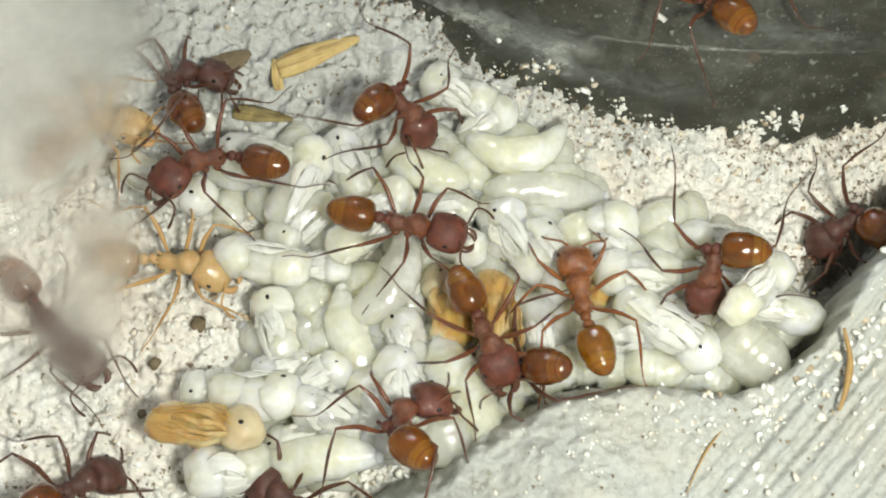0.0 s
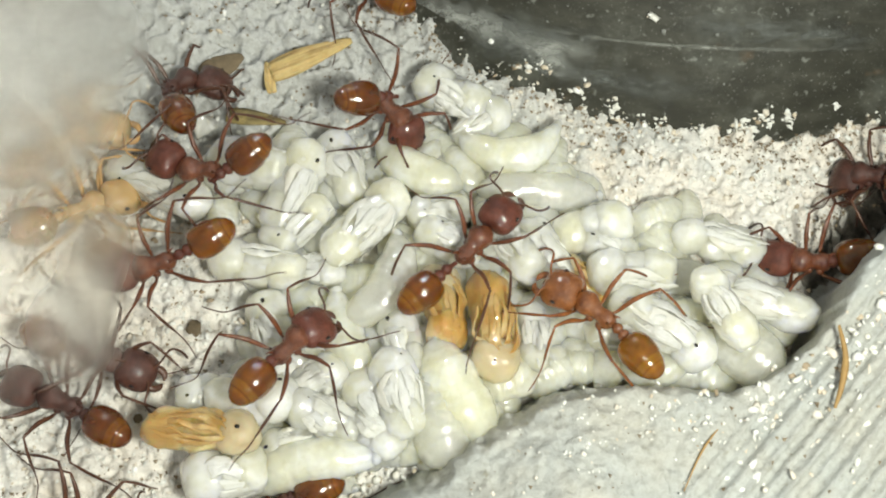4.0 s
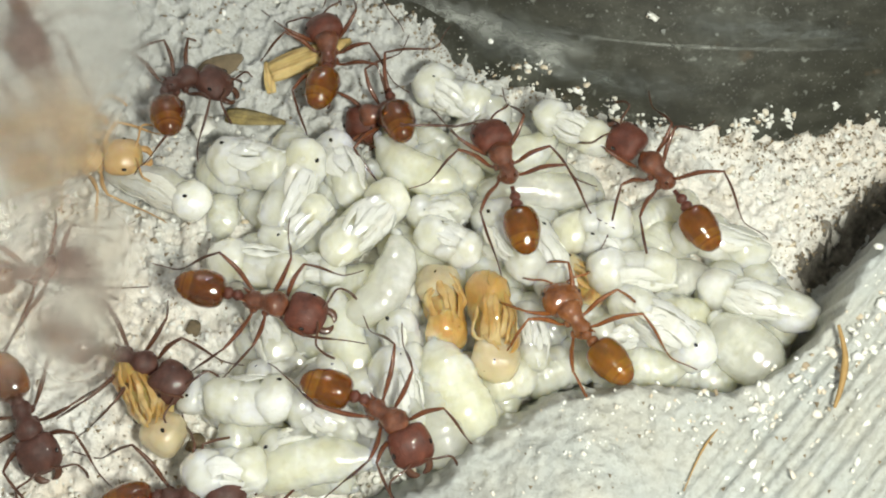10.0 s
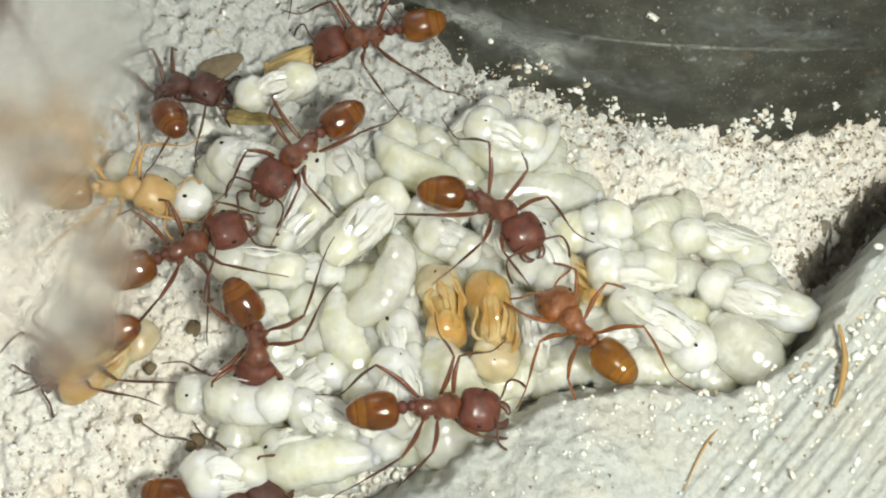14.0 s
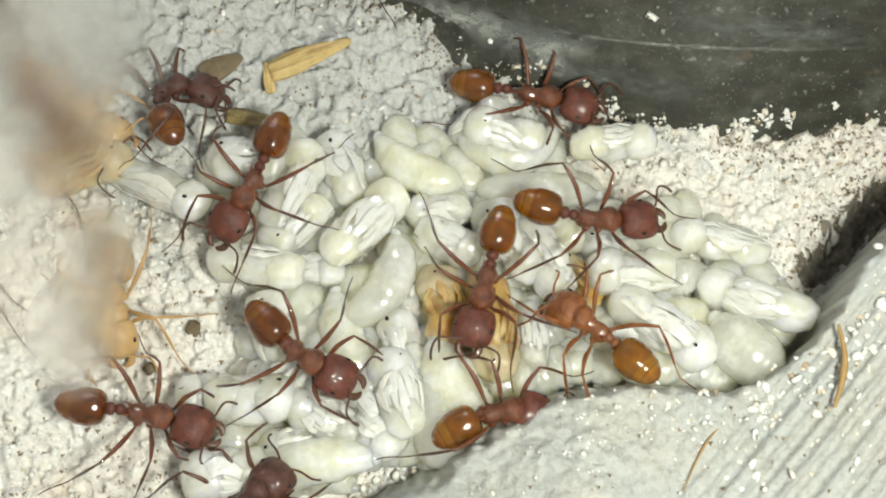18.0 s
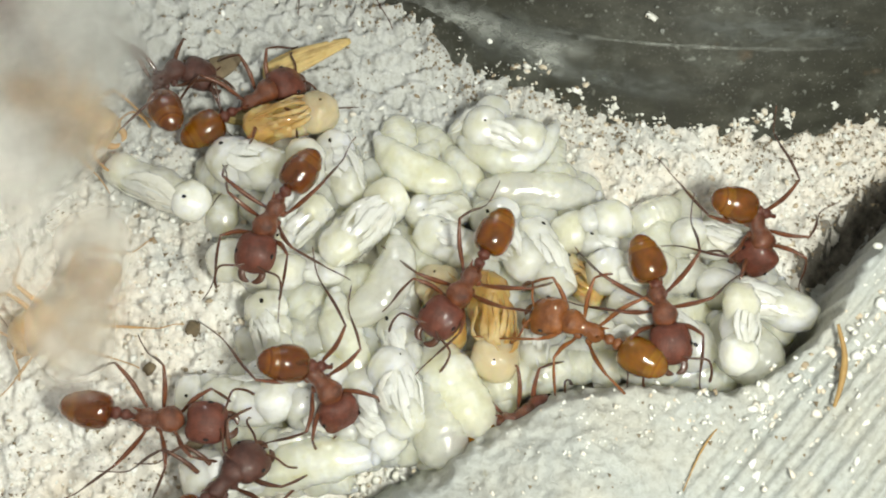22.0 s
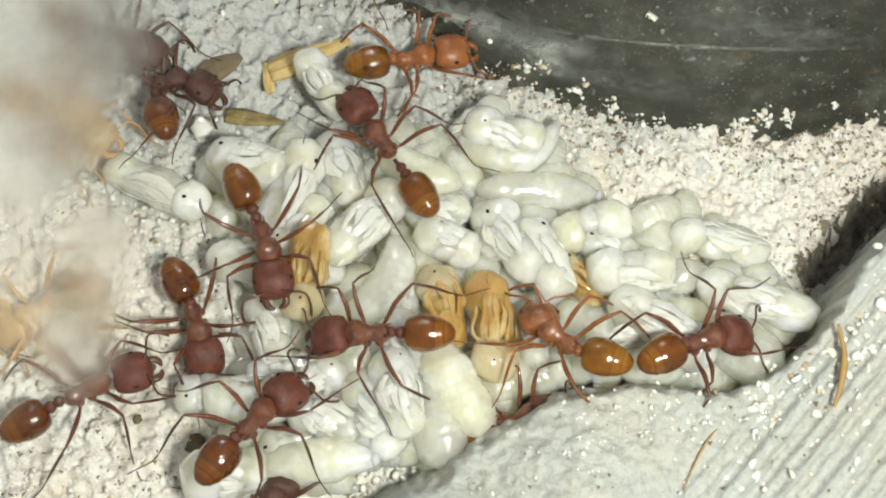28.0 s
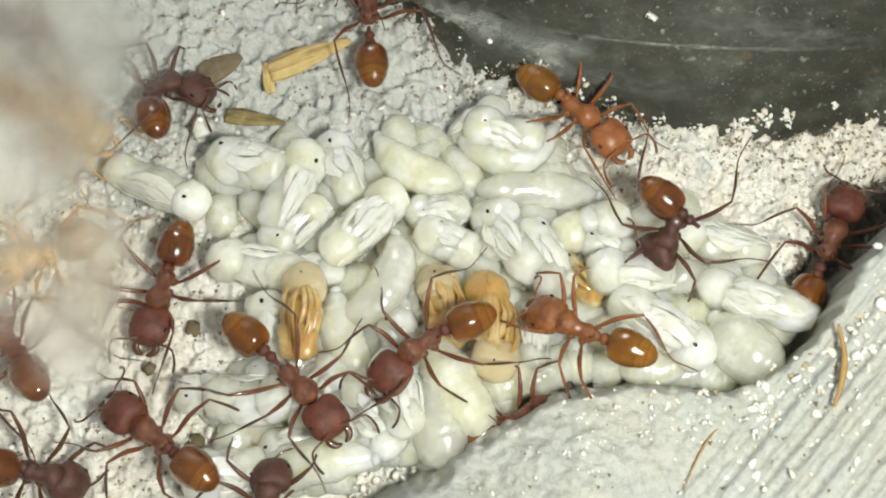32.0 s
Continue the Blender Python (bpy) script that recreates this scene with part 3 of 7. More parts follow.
def smear_film(name, light, cover):
    """A thin dried film, broken into patches."""
    m, nt, b = mat(name)
    b.inputs["Base Color"].default_value = (*light, 1)
    b.inputs["Roughness"].default_value = 0.6
    mp = node(nt, "ShaderNodeMapping", Scale=(700, 1800, 1800))
    tc = nt.nodes.new("ShaderNodeTexCoord")
    nt.links.new(tc.outputs["Object"], mp.inputs["Vector"])
    fac = ramp(nt, noisy(nt, 1, 6, 0.75, mp.outputs["Vector"]), [(0.62 - cover * 0.4, (0, 0, 0)), (0.86 - cover * 0.35, (1, 1, 1))])
    mul = nt.nodes.new("ShaderNodeMath")
    mul.operation = "MULTIPLY"
    uv = nt.nodes.new("ShaderNodeUVMap")
    sep = nt.nodes.new("ShaderNodeSeparateXYZ")
    nt.links.new(uv.outputs[0], sep.inputs[0])
    edge = ramp(nt, sep.outputs[1], [(0.0, (0, 0, 0)), (0.5, (1, 1, 1)), (1.0, (0, 0, 0))])
    nt.links.new(fac, mul.inputs[0])
    nt.links.new(edge, mul.inputs[1])
    ends = ramp(nt, sep.outputs[0], [(0.0, (0, 0, 0)), (0.3, (1, 1, 1)), (0.75, (1, 1, 1)), (1.0, (0, 0, 0))])
    fade = nt.nodes.new("ShaderNodeMath")
    fade.operation = "MULTIPLY"
    nt.links.new(mul.outputs[0], fade.inputs[0])
    nt.links.new(ends, fade.inputs[1])
    nt.links.new(fade.outputs[0], b.inputs["Alpha"])
    return m


def smear(points, width, material, label):
    """A ribbon of dried film that follows the dark wall."""
    pts = bent(points, 60)
    bm = bmesh.new()
    uvl = bm.loops.layers.uv.new("UVMap")
    rows = []
    for i, p in enumerate(pts):
        w = width * (0.75 + 0.5 * noise.noise(p * 0.9)) / 2
        rows.append([bm.verts.new((p.x, p.y + s * w * 0.61, p.z + s * w * 0.79 + 0.03)) for s in (-1, 0, 1)])
    for i, (a, b) in enumerate(zip(rows, rows[1:])):
        for k in (0, 1):
            f = bm.faces.new((a[k], b[k], b[k + 1], a[k + 1]))
            for lp, u, v in zip(f.loops, (i / 59, (i + 1) / 59, (i + 1) / 59, i / 59), (k, k, k + 1, k + 1)):
                lp[uvl].uv = (u, v / 2)
    tagged(new("water_mark", finish("water_mark", bm, material)), label, "water mark", kind="structure")


WATER_LINE = [(3.28, 13.9, 3.77), (5.29, 12.9, 3.9), (7.28, 12.27, 4.09), (9.26, 11.76, 4.28), (11.21, 11.33, 4.48), (13.49, 11.01, 4.68), (15.77, 10.77, 4.83), (18.38, 10.59, 4.93), (21.71, 10.65, 4.84), (26.1, 10.98, 4.54)]
WALL_SPAN = [((-0.84, 15.36, 2.28), (0.21, 13.94, 1.63)), ((2.26, 14.48, 3.74), (3.33, 12.11, 1.64)), ((5.89, 13.57, 5.12), (6.78, 10.32, 1.3)), ((9.76, 12.95, 6.07), (10.87, 8.88, 1.08)), ((13.56, 12.5, 6.75), (14.6, 8.26, 1.15)),
             ((17.36, 12.24, 7.14), (18.68, 7.89, 1.13)), ((21.25, 12.25, 7.12), (22.85, 7.98, 0.94)), ((24.61, 12.44, 6.83), (26.32, 8.5, 1.06))]

def crevice_shade():
    """Dark lumpy sheet that paints the shade in the cleft beside the ridge."""
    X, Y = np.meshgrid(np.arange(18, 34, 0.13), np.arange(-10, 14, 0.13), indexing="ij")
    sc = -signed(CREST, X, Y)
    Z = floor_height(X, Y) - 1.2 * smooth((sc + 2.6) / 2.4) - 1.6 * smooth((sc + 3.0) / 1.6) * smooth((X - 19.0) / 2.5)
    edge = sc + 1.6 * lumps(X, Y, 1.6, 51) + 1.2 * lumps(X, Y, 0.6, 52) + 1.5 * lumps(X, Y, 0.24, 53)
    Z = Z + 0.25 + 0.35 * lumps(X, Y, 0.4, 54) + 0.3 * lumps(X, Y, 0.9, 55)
    tagged(sheet("dark_refuse", X, Y, Z, (edge > -2.5) & (sc < 0.9) & (X + 0.3 * Y + 1.5 * lumps(X, Y, 1.2, 56) > 21.0), CLEFT_TONE),
           "dark grey-brown sheet painted as the shade in the cleft by the ridge", "refuse", kind="stuff")


nest()
grit_layer()
dirt_layer()
crevice_shade()
wall_marks()
PALE_FILM = smear_film("pale_dried_film", (0.24, 0.25, 0.225), 0.62)
FAINT_FILM = smear_film("faint_dried_film", (0.12, 0.13, 0.12), 0.6)
smear(WATER_LINE, 0.42, PALE_FILM, "thin pale water line dried on dark plastic")
smear([(0.56, 13.73, 1.63), (4.01, 12.07, 2.04), (7.4, 10.79, 2.2), (11.42, 9.71, 2.38), (16.1, 9.05, 2.51)], 2.6, FAINT_FILM, "broad faint grey smear dried on dark plastic")
smear([(-0.84, 15.36, 2.28), (2.62, 13.66, 3.02), (5.97, 12.44, 3.7), (9.91, 11.59, 4.31)], 2.8, FAINT_FILM, "broad faint grey smear dried on dark plastic")
HAZE_FILM = smear_film("hazy_dried_film", (0.34, 0.355, 0.33), 0.75)
smear([(-2.99, 16.23, 1.34), (-0.14, 14.84, 2.32), (2.62, 13.43, 2.75), (6, 12, 3.14), (9.32, 11.18, 3.52)], 3.2, HAZE_FILM, "hazy pale grey mineral film dried on dark plastic")
smear([(2.27, 14.21, 3.42), (3.98, 12.88, 3), (6.03, 11.55, 2.57), (8.76, 10.27, 2.08)], 2.4, HAZE_FILM, "hazy pale grey mineral film dried on dark plastic")
smear([(13, 12.1, 6.06), (16.91, 11.42, 5.93), (20.89, 11.2, 5.67), (25.72, 11.25, 4.98)], 2.2, FAINT_FILM, "faint grey streak dried on dark plastic")

# table under the box and its other sides
def slab(name, lo, hi, material, label, category):
    bm = bmesh.new()
    bmesh.ops.create_cube(bm, size=1)
    for v in bm.verts:
        v.co = Vector([lo[i] if v.co[i] < 0 else hi[i] for i in range(3)])
    bmesh.ops.bevel(bm, geom=bm.edges[:], offset=0.4, segments=2, affect="EDGES")
    tagged(new(name, finish(name, bm, material, False)), label, category, kind="structure")


slab("plaster_block", (-40, -36, -20), (44, 26, -9), PLASTER, "cast white plaster block under the nest", "plaster block")

# ---- fogged cover glass ----
GLASS_Z = 14.0
FOG = [(-22.4, 7.3, 9.4, 8.1, 1.10), (-19.6, 0.9, 5.2, 4.8, 1.0), (-16.6, -9.8, 2.7, 3.6, 0.8), (-15.9, -5.9, 2.4, 3.8, 0.60), (-20.2, -5.1, 4.8, 10.1, 0.35), (-19.5, 4.4, 6.7, 5.0, 0.60)]


def cover_glass():
    bm = bmesh.new()
    bmesh.ops.create_cube(bm, size=1)
    for v in bm.verts:
        v.co = Vector((v.co.x * 76 , v.co.y * 60, GLASS_Z + v.co.z * 1.0))
    ob = new("cover_glass", finish("cover_glass", bm, fogged(), False))
    ob.visible_shadow = False
    tagged(ob, "clear cover glass fogged with breath along one side", "glass pane", kind="structure")


cover_glass()


# ---- ants ----
HEAD_AT, WAIST_AT = (1.25, 0, 0.12), (-1.25, 0, 0.0)
def uneven(bm, amount, rng, fine=2.2):
    """Soft dents, so that no two are alike."""
    off = Vector((rng.uniform(0, 50), rng.uniform(0, 50), rng.uniform(0, 50)))
    for v in bm.verts:
        n = noise.noise_vector(v.co * 0.8 + off) * amount + noise.noise_vector(v.co * fine + off) * amount * 0.35
        v.co += n
    return bm


LEGS = [("fore", 0.85, 40, 1.0, 1.3), ("mid", 0.1, 10, 1.08, -1.2), ("hind", -0.6, -32, 1.36, -1.5)]


def ant_parts(body, gaster, leg, label, category="ant"):
    """A harvester ant facing +x, its thorax at the origin."""
    ant = new("ant")
    tagged(ant, label, category, group="ants of the colony")
    # thorax: humped pronotum, waist, propodeum
    bm = bmesh.new()
    xs = [1.42, 1.3, 1.1, 0.8, 0.5, 0.2, -0.1, -0.4, -0.7, -1.0, -1.2, -1.32]
    ws = [0.18, 0.36, 0.58, 0.74, 0.72, 0.56, 0.42, 0.46, 0.53, 0.48, 0.32, 0.14]
    hs = [0.16, 0.30, 0.50, 0.66, 0.68, 0.56, 0.40, 0.46, 0.52, 0.46, 0.28, 0.12]
    zs = [0.05, 0.05, 0.08, 0.12, 0.12, 0.06, 0.0, 0.0, 0.0, -0.04, -0.06, -0.06]
    rings(bm, [(x, 0, z) for x, z in zip(xs, zs)], list(zip(ws, hs)), 16, axis=(1, 0, 0))
    for s in (1, -1):
        for x in (0.85, 0.1, -0.6):
            ball(bm, (x, s * 0.42, -0.32), (0.26, 0.24, 0.28), 10, 6)
        # spines at the hind end
        rings(bm, [(-0.95, s * 0.25, 0.3), (-1.15, s * 0.32, 0.46), (-1.32, s * 0.36, 0.56)], [0.11, 0.06, 0.015], 7)
    uneven(bm, 0.09, random.Random(77), 3.0)
    part("thorax", bm, RED_BODY if body is RED else body, ant)
    # head with jaws, feelers and eyes
    bm = bmesh.new()
    hx = [-0.06, 0.0, 0.12, 0.4, 0.8, 1.2, 1.6, 1.9, 2.1, 2.24, 2.3]
    hw = [0.45, 0.80, 1.02, 1.17, 1.25, 1.28, 1.24, 1.14, 0.98, 0.76, 0.4]
    hh = [0.30, 0.52, 0.68, 0.84, 0.92, 0.92, 0.84, 0.70, 0.54, 0.38, 0.2]
    rings(bm, [(x, 0, 0.02 - 0.05 * x) for x in hx], list(zip(hw, hh)), 28, axis=(1, 0, 0))
    for v in bm.verts:
        # squarer sides, a notch in the hind margin
        if abs(v.co.y) > 0.01:
            v.co.y += math.copysign(0.07 * max(0, 1 - abs(v.co.z) / 0.7), v.co.y)
        if v.co.x < 0.35:
            v.co.x += 0.12 * math.exp(-(v.co.y / 0.35) ** 2)
    ball(bm, (2.16, 0, -0.12), (0.2, 0.62, 0.38), 14, 8)
    head = part("head", bm, body, ant)
    head.matrix_basis = pm(*HEAD_AT)
    for s in (1, -1):
        bm = bmesh.new()
        path = bent([(2.05, s * 0.62, -0.22), (2.45, s * 0.66, -0.28), (2.75, s * 0.42, -0.34), (2.84, s * 0.08, -0.36)], 8)
        rings(bm, path, [(0.2, 0.16), (0.23, 0.17), (0.24, 0.16), (0.24, 0.15), (0.22, 0.13), (0.18, 0.11), (0.12, 0.08), (0.04, 0.04)], 10)
        part("mandible", bm, leg, head, "dark curved toothed jaw")
        bm = bmesh.new()
        path = bent([(1.95, s * 0.35, 0.42), (2.2, s * 0.95, 0.62), (2.35, s * 1.75, 0.62), (2.62, s * 2.05, 0.5), (3.15, s * 2.15, 0.05), (3.6, s * 2.05, -0.5)], 18)
        rings(bm, path, [0.07 + (0.035 * max(0, i - 10) / 7) - (0.05 if i == 17 else 0) for i in range(18)], 7)
        part("antenna", bm, leg, head, "thin elbowed dark feeler")
        bm = bmesh.new()
        ball(bm, (1.25, s * 1.16, 0.36), (0.17, 0.1, 0.14), 10, 6)
        part("eye", bm, BLACK, head, "small black eye")
    for ob in (head, *head.children):
        ob.data.transform(Matrix.Diagonal((0.92, 0.87, 0.92, 1)))
    # gaster on its two-knotted waist
    bm = bmesh.new()
    n = 24
    cs = [(-1.30 - 2.8 * (0.5 - 0.5 * math.cos(math.pi * i / n)), 0, 0.02) for i in range(n + 1)]
    rr = [max(0.06, 1.05 * math.sin(math.pi * (i / n) ** 0.80) ** (0.66 if i < n / 2 else 0.86)) for i in range(n + 1)]
    rings(bm, cs, [(r, r * 0.94) for r in rr], 22, axis=(1, 0, 0))
    for v in bm.verts:
        k = (-v.co.x - 1.3) / 2.9
        for edge in (0.60, 0.77, 0.87):
            if 0 < k - edge < 0.07:
                v.co.y *= 0.962
                v.co.z *= 0.962
    abdomen = part("gaster", bm, gaster, ant, "glossy translucent amber gaster")
    abdomen.matrix_basis = pm(*WAIST_AT)
    bm = bmesh.new()
    rings(bm, bent([(0.1, 0, -0.05), (-0.3, 0, 0.0), (-0.62, 0, 0.12), (-0.9, 0, 0.0)], 9),
          [0.13, 0.12, 0.13, 0.19, 0.28, 0.33, 0.30, 0.2, 0.14], 12)
    part("petiole", bm, body, abdomen)
    bm = bmesh.new()
    rings(bm, bent([(-0.82, 0, 0.0), (-1.1, 0, 0.08), (-1.42, 0, 0.02)], 7), [0.13, 0.24, 0.34, 0.38, 0.34, 0.28, 0.2], 12)
    part("postpetiole", bm, body, abdomen)
    # six legs, each with shin and foot
    for s in (1, -1):
        for kind, x, yaw, size, knee in LEGS:
            bm = bmesh.new()
            k = size
            rings(bm, bent([(0, 0, 0), (0, s * 0.35 * k, -0.05), (-0.08 * knee, s * 1.2 * k, 0.55 * k), (0, s * 2.15 * k, 0.95 * k)], 9),
                  [0.16, 0.12, 0.085, 0.105, 0.135, 0.145, 0.125, 0.095, 0.07], 9)
            limb = part("leg", bm, RED_LEG if body is RED else leg, ant)
            limb.matrix_basis = pm(x, s * 0.45, -0.38, 0, 0, -s * yaw)
            bm = bmesh.new()
            rings(bm, bent([(0, s * 2.13 * k, 0.97 * k), (0.45 * knee, s * 2.6 * k, 0.3 * k), (0.95 * knee, s * 3.0 * k, -0.55 * k)], 7), [0.055, 0.065, 0.08, 0.088, 0.085, 0.07, 0.055], 8)
            part("tibia", bm, leg, limb)
            bm = bmesh.new()
            rings(bm, bent([(0.93 * knee, s * 2.99 * k, -0.52 * k), (1.25 * knee, s * 3.3 * k, -0.98 * k), (1.6 * knee, s * 3.85 * k, -1.15), (1.8 * knee, s * 4.25 * k, -1.22)], 10),
                  [0.05, 0.038, 0.044, 0.038, 0.043, 0.034, 0.04, 0.032, 0.036, 0.022], 6)
            part("tarsus", bm, leg, limb)
    return ant


ants = {}
ants["Q"] = ant_parts(RED, AMBER, RED_DARK, "red-brown harvester ant with amber gaster walking over white brood")
ants["A"] = ant_parts(RUST, RUST_GASTER, RUST, "orange-brown ant with pale amber gaster beside the plaster ridge")
ants["C2"] = ant_parts(CALLOW, CALLOW_GASTER, CALLOW_LEG, "pale yellow newly hatched ant on the plaster floor")
ants["Z"] = ant_parts(TAWNY, RUST_GASTER, RUST, "tawny orange young ant near the dark wall")
DULL = skin("dull_brown_cuticle", (0.100, 0.040, 0.029), (0.034, 0.014, 0.011), 0.42, 0.25, 0.05, 7.0, 0.10)
ants["M"] = ant_parts(DULL, BROWN_GASTER, RED_DARK, "dark brown ant beside the larvae")
RED_LABELS = {
    "B": "red-brown ant feeding at a husk on the plaster floor", "D": "red-brown ant tending the edge of the brood pile",
    "E": "red-brown ant crossing the pale plaster floor", "F": "red-brown ant running from the brood to the floor",
    "c": "red-brown ant with amber gaster beside the plaster ridge", "d": "dark red-brown ant under the plaster ridge",
    "S": "red-brown ant with amber gaster crossing the brood pile", "V": "red-brown ant carrying a white pupa in its jaws",
    "U": "dark red ant at the end of the crevice", "W": "red ant walking on the dark plastic wall",
    "X1": "dark red-brown ant seen under fogged glass", "X2": "dark red-brown ant on the floor under fogged glass",
    "L": "red-brown ant with amber gaster standing on bare plaster",
    "Y": "red-brown ant dragging an orange pupa", "P": "dark red-brown ant with legs spread on the plaster", "N": "dark ant close under the fogged glass",
}
ants["D"] = ant_parts(RED, BROWN_GASTER, RED_DARK, RED_LABELS["D"])
for key, label in RED_LABELS.items():
    if key != "D":
        ants[key] = tagged(copy_thing(ants["Q" if key in "VcSFYW" else "M" if key in ("B", "P", "X1", "X2", "U", "N", "d") else "D"], pm(0, 0, 0)), label)
ants["C1"] = tagged(copy_thing(ants["C2"], pm(0, 0, 0)), "pale yellow newly hatched ant under fogged glass")


# ---- brood ----
def larva_thing(length, width, bend, clear):
    """A fat legless grub, bent in its plane, ringed by shallow folds."""
    bm = bmesh.new()
    n = 40
    r = width / 2
    cs, ss = [], []
    for i in range(n + 1):
        k = i / n
        x = (0.5 - k) * length
        y = bend * 0.28 * length * (1 - (2 * k - 1) ** 2) - bend * 0.14 * length
        e = math.sqrt(max(0.0, 1 - abs(2 * k - 1) ** 2.6))
        head = 0.72 + 0.28 * smooth(np.array(k / 0.35)).item()
        fold = 1 - 0.036 * abs(math.sin(k * math.pi * 11)) ** 8
        q = max(0.06, e * head * fold)
        cs.append((x, y, 0))
        ss.append((r * q, r * q * 0.92))
    rings(bm, cs, ss, 20)
    uneven(bm, 0.14, random.Random(int(length * 100 + width * 1000)))
    ob = new("larva")
    part("body", bm, GLASSY if clear else LARVA, ob)
    bm = bmesh.new()
    ball(bm, (length * 0.47, cs[1][1], 0.1 * r), (0.22 * r, 0.3 * r, 0.28 * r), 12, 8)
    part("head", bm, LARVA, ob)
    return ob


def pupa_thing(length, width, orange, rng):
    """A naked pupa on its side: head, thorax, gaster and limbs folded in a pleated sheaf along the belly."""
    ob = new("pupa")
    r = width / 2
    L = max(length, width * 1.3)
    skin_, limb, top = (ORANGE_PUPA, ORANGE_LIMB, CREAM) if orange else (PUPA, PUPA_LIMB, PUPA)
    side = rng.choice((1, -1))
    bm = bmesh.new()
    ball(bm, (L / 2 - r * 0.88, side * 0.06 * r, 0.05 * r), (r * 0.96, r * 0.98, r * 0.92), 22, 14, 0.94)
    head = part("head", uneven(bm, 0.22, rng), top, ob)
    turn = rng.uniform(-0.5, 0.5)
    for z in (1, -1):
        bm = bmesh.new()
        ball(bm, (L / 2 - r * (0.78 - 0.4 * turn), side * 0.36 * r, 0.05 * r + z * r * 0.82), (0.16, 0.12, 0.06), 10, 6)
        part("eye", bm, BLACK, head, "tiny black eye spot")
    bm = bmesh.new()
    ball(bm, (0, -side * 0.06 * r, -0.06 * r), (L * 0.38, r * 0.88, r * 0.82), 32, 20)
    part("thorax", uneven(bm, 0.34 if orange else 0.25, rng, 4.0 if orange else 2.2), skin_, ob)
    bm = bmesh.new()
    n = 18
    g = max(L * 0.5, r * 1.7)
    cs = [(-L / 2 + g * (0.5 - 0.5 * math.cos(math.pi * i / n)), 0, 0) for i in range(n + 1)]
    rr = [max(0.05, r * 0.9 * math.sin(math.pi * i / n) ** 0.6 * (0.975 if i % 3 == 1 else 1)) for i in range(n + 1)]
    rings(bm, cs, rr, 28, axis=(1, 0, 0))
    part("gaster", uneven(bm, 0.34 if orange else 0.22, rng, 4.0 if orange else 2.2), skin_, ob)
    # legs and feelers pressed against the belly, each a flat tapering blade
    many = rng.choice((6, 7, 8, 9))
    a_mid, open_ = side * (rng.uniform(0.3, 0.95) if rng.random() < 0.55 else rng.uniform(1.1, 1.9)), rng.uniform(0.8, 1.3)
    twist = rng.uniform(-0.35, 0.35)
    if orange:
        a_mid = side * rng.uniform(0.0, 0.35)
    for i in range(many):
        v = 2 * (i + rng.uniform(0.35, 0.65)) / many - 1
        broad = rng.uniform(1.7, 2.4)
        far, start = rng.uniform(0.22, 0.50) * (1 - 0.25 * v * v), rng.uniform(0.16, 0.34)
        sway, lift, kink = rng.uniform(-0.16, 0.16), rng.uniform(-0.03, 0.05), rng.uniform(0.3, 0.6)
        if orange:
            sway, lift, broad = sway * 2.4, lift * 1.5 + 0.05, broad * 0.62
        bm = bmesh.new()
        loops = []
        for k in range(15):
            u = k / 14
            a = a_mid + v * open_ * (0.45 + 0.6 * math.sin(math.pi * min(1, u * 0.9 + 0.08))) + sway * math.sin(math.pi * u) + twist * u
            q = r * (0.79 + lift * math.sin(math.pi * u) + 0.12 * math.sin(math.pi * min(1, u + 0.1)) + 0.06 * math.exp(-((u - kink) / 0.08) ** 2))
            x = (start - (start + far) * u) * L
            w = r * open_ * broad / many * math.sin(math.pi * min(1, 0.16 + 0.80 * u)) ** 0.6 * (1 - 0.35 * u)
            h = 0.05 * r * math.sin(math.pi * min(1, 0.1 + 0.85 * u)) ** 0.5
            across, up = Vector((0, math.cos(a), -math.sin(a))), Vector((0, math.sin(a), math.cos(a)))
            c = Vector((x, 0, 0)) + up * q
            loops.append([bm.verts.new(c + across * (w * math.cos(j * math.pi / 5)) + up * (h * math.sin(j * math.pi / 5))) for j in range(10)])
        for p, q in zip(loops, loops[1:]):
            for j in range(10):
                bm.faces.new((p[j], p[(j + 1) % 10], q[(j + 1) % 10], q[j]))
        bm.faces.new(loops[0])
        bm.faces.new(loops[-1][::-1])
        bmesh.ops.recalc_face_normals(bm, faces=bm.faces)
        part("folded_leg", uneven(bm, 0.26 if orange else 0.15, rng, 3.4), limb, ob)
    return ob


def lay_brood():
    rng = random.Random(9)
    seen = 0
    for kind, x, y, z, turn, length, width, bend in BROOD:
        seen += 1
        if kind == "larva":
            ob = larva_thing(length, width, bend, seen in (4, 8, 35, 7, 2))
            tagged(ob, "plump glossy translucent white ant larva in the brood pile", "larva", group="brood pile")
        elif kind == "callow":
            ob = pupa_thing(length, width, True, rng)
            tagged(ob, "ripe orange ant pupa with a cream head among white brood", "pupa", group="brood pile")
        else:
            ob = pupa_thing(length, width, False, rng)
            tagged(ob, "white naked ant pupa with folded legs in the brood pile", "pupa", group="brood pile")
        ob.matrix_basis = pm(x, y, z, rng.uniform(-25, 25) if kind != "larva" else 0, rng.uniform(-8, 8), turn)


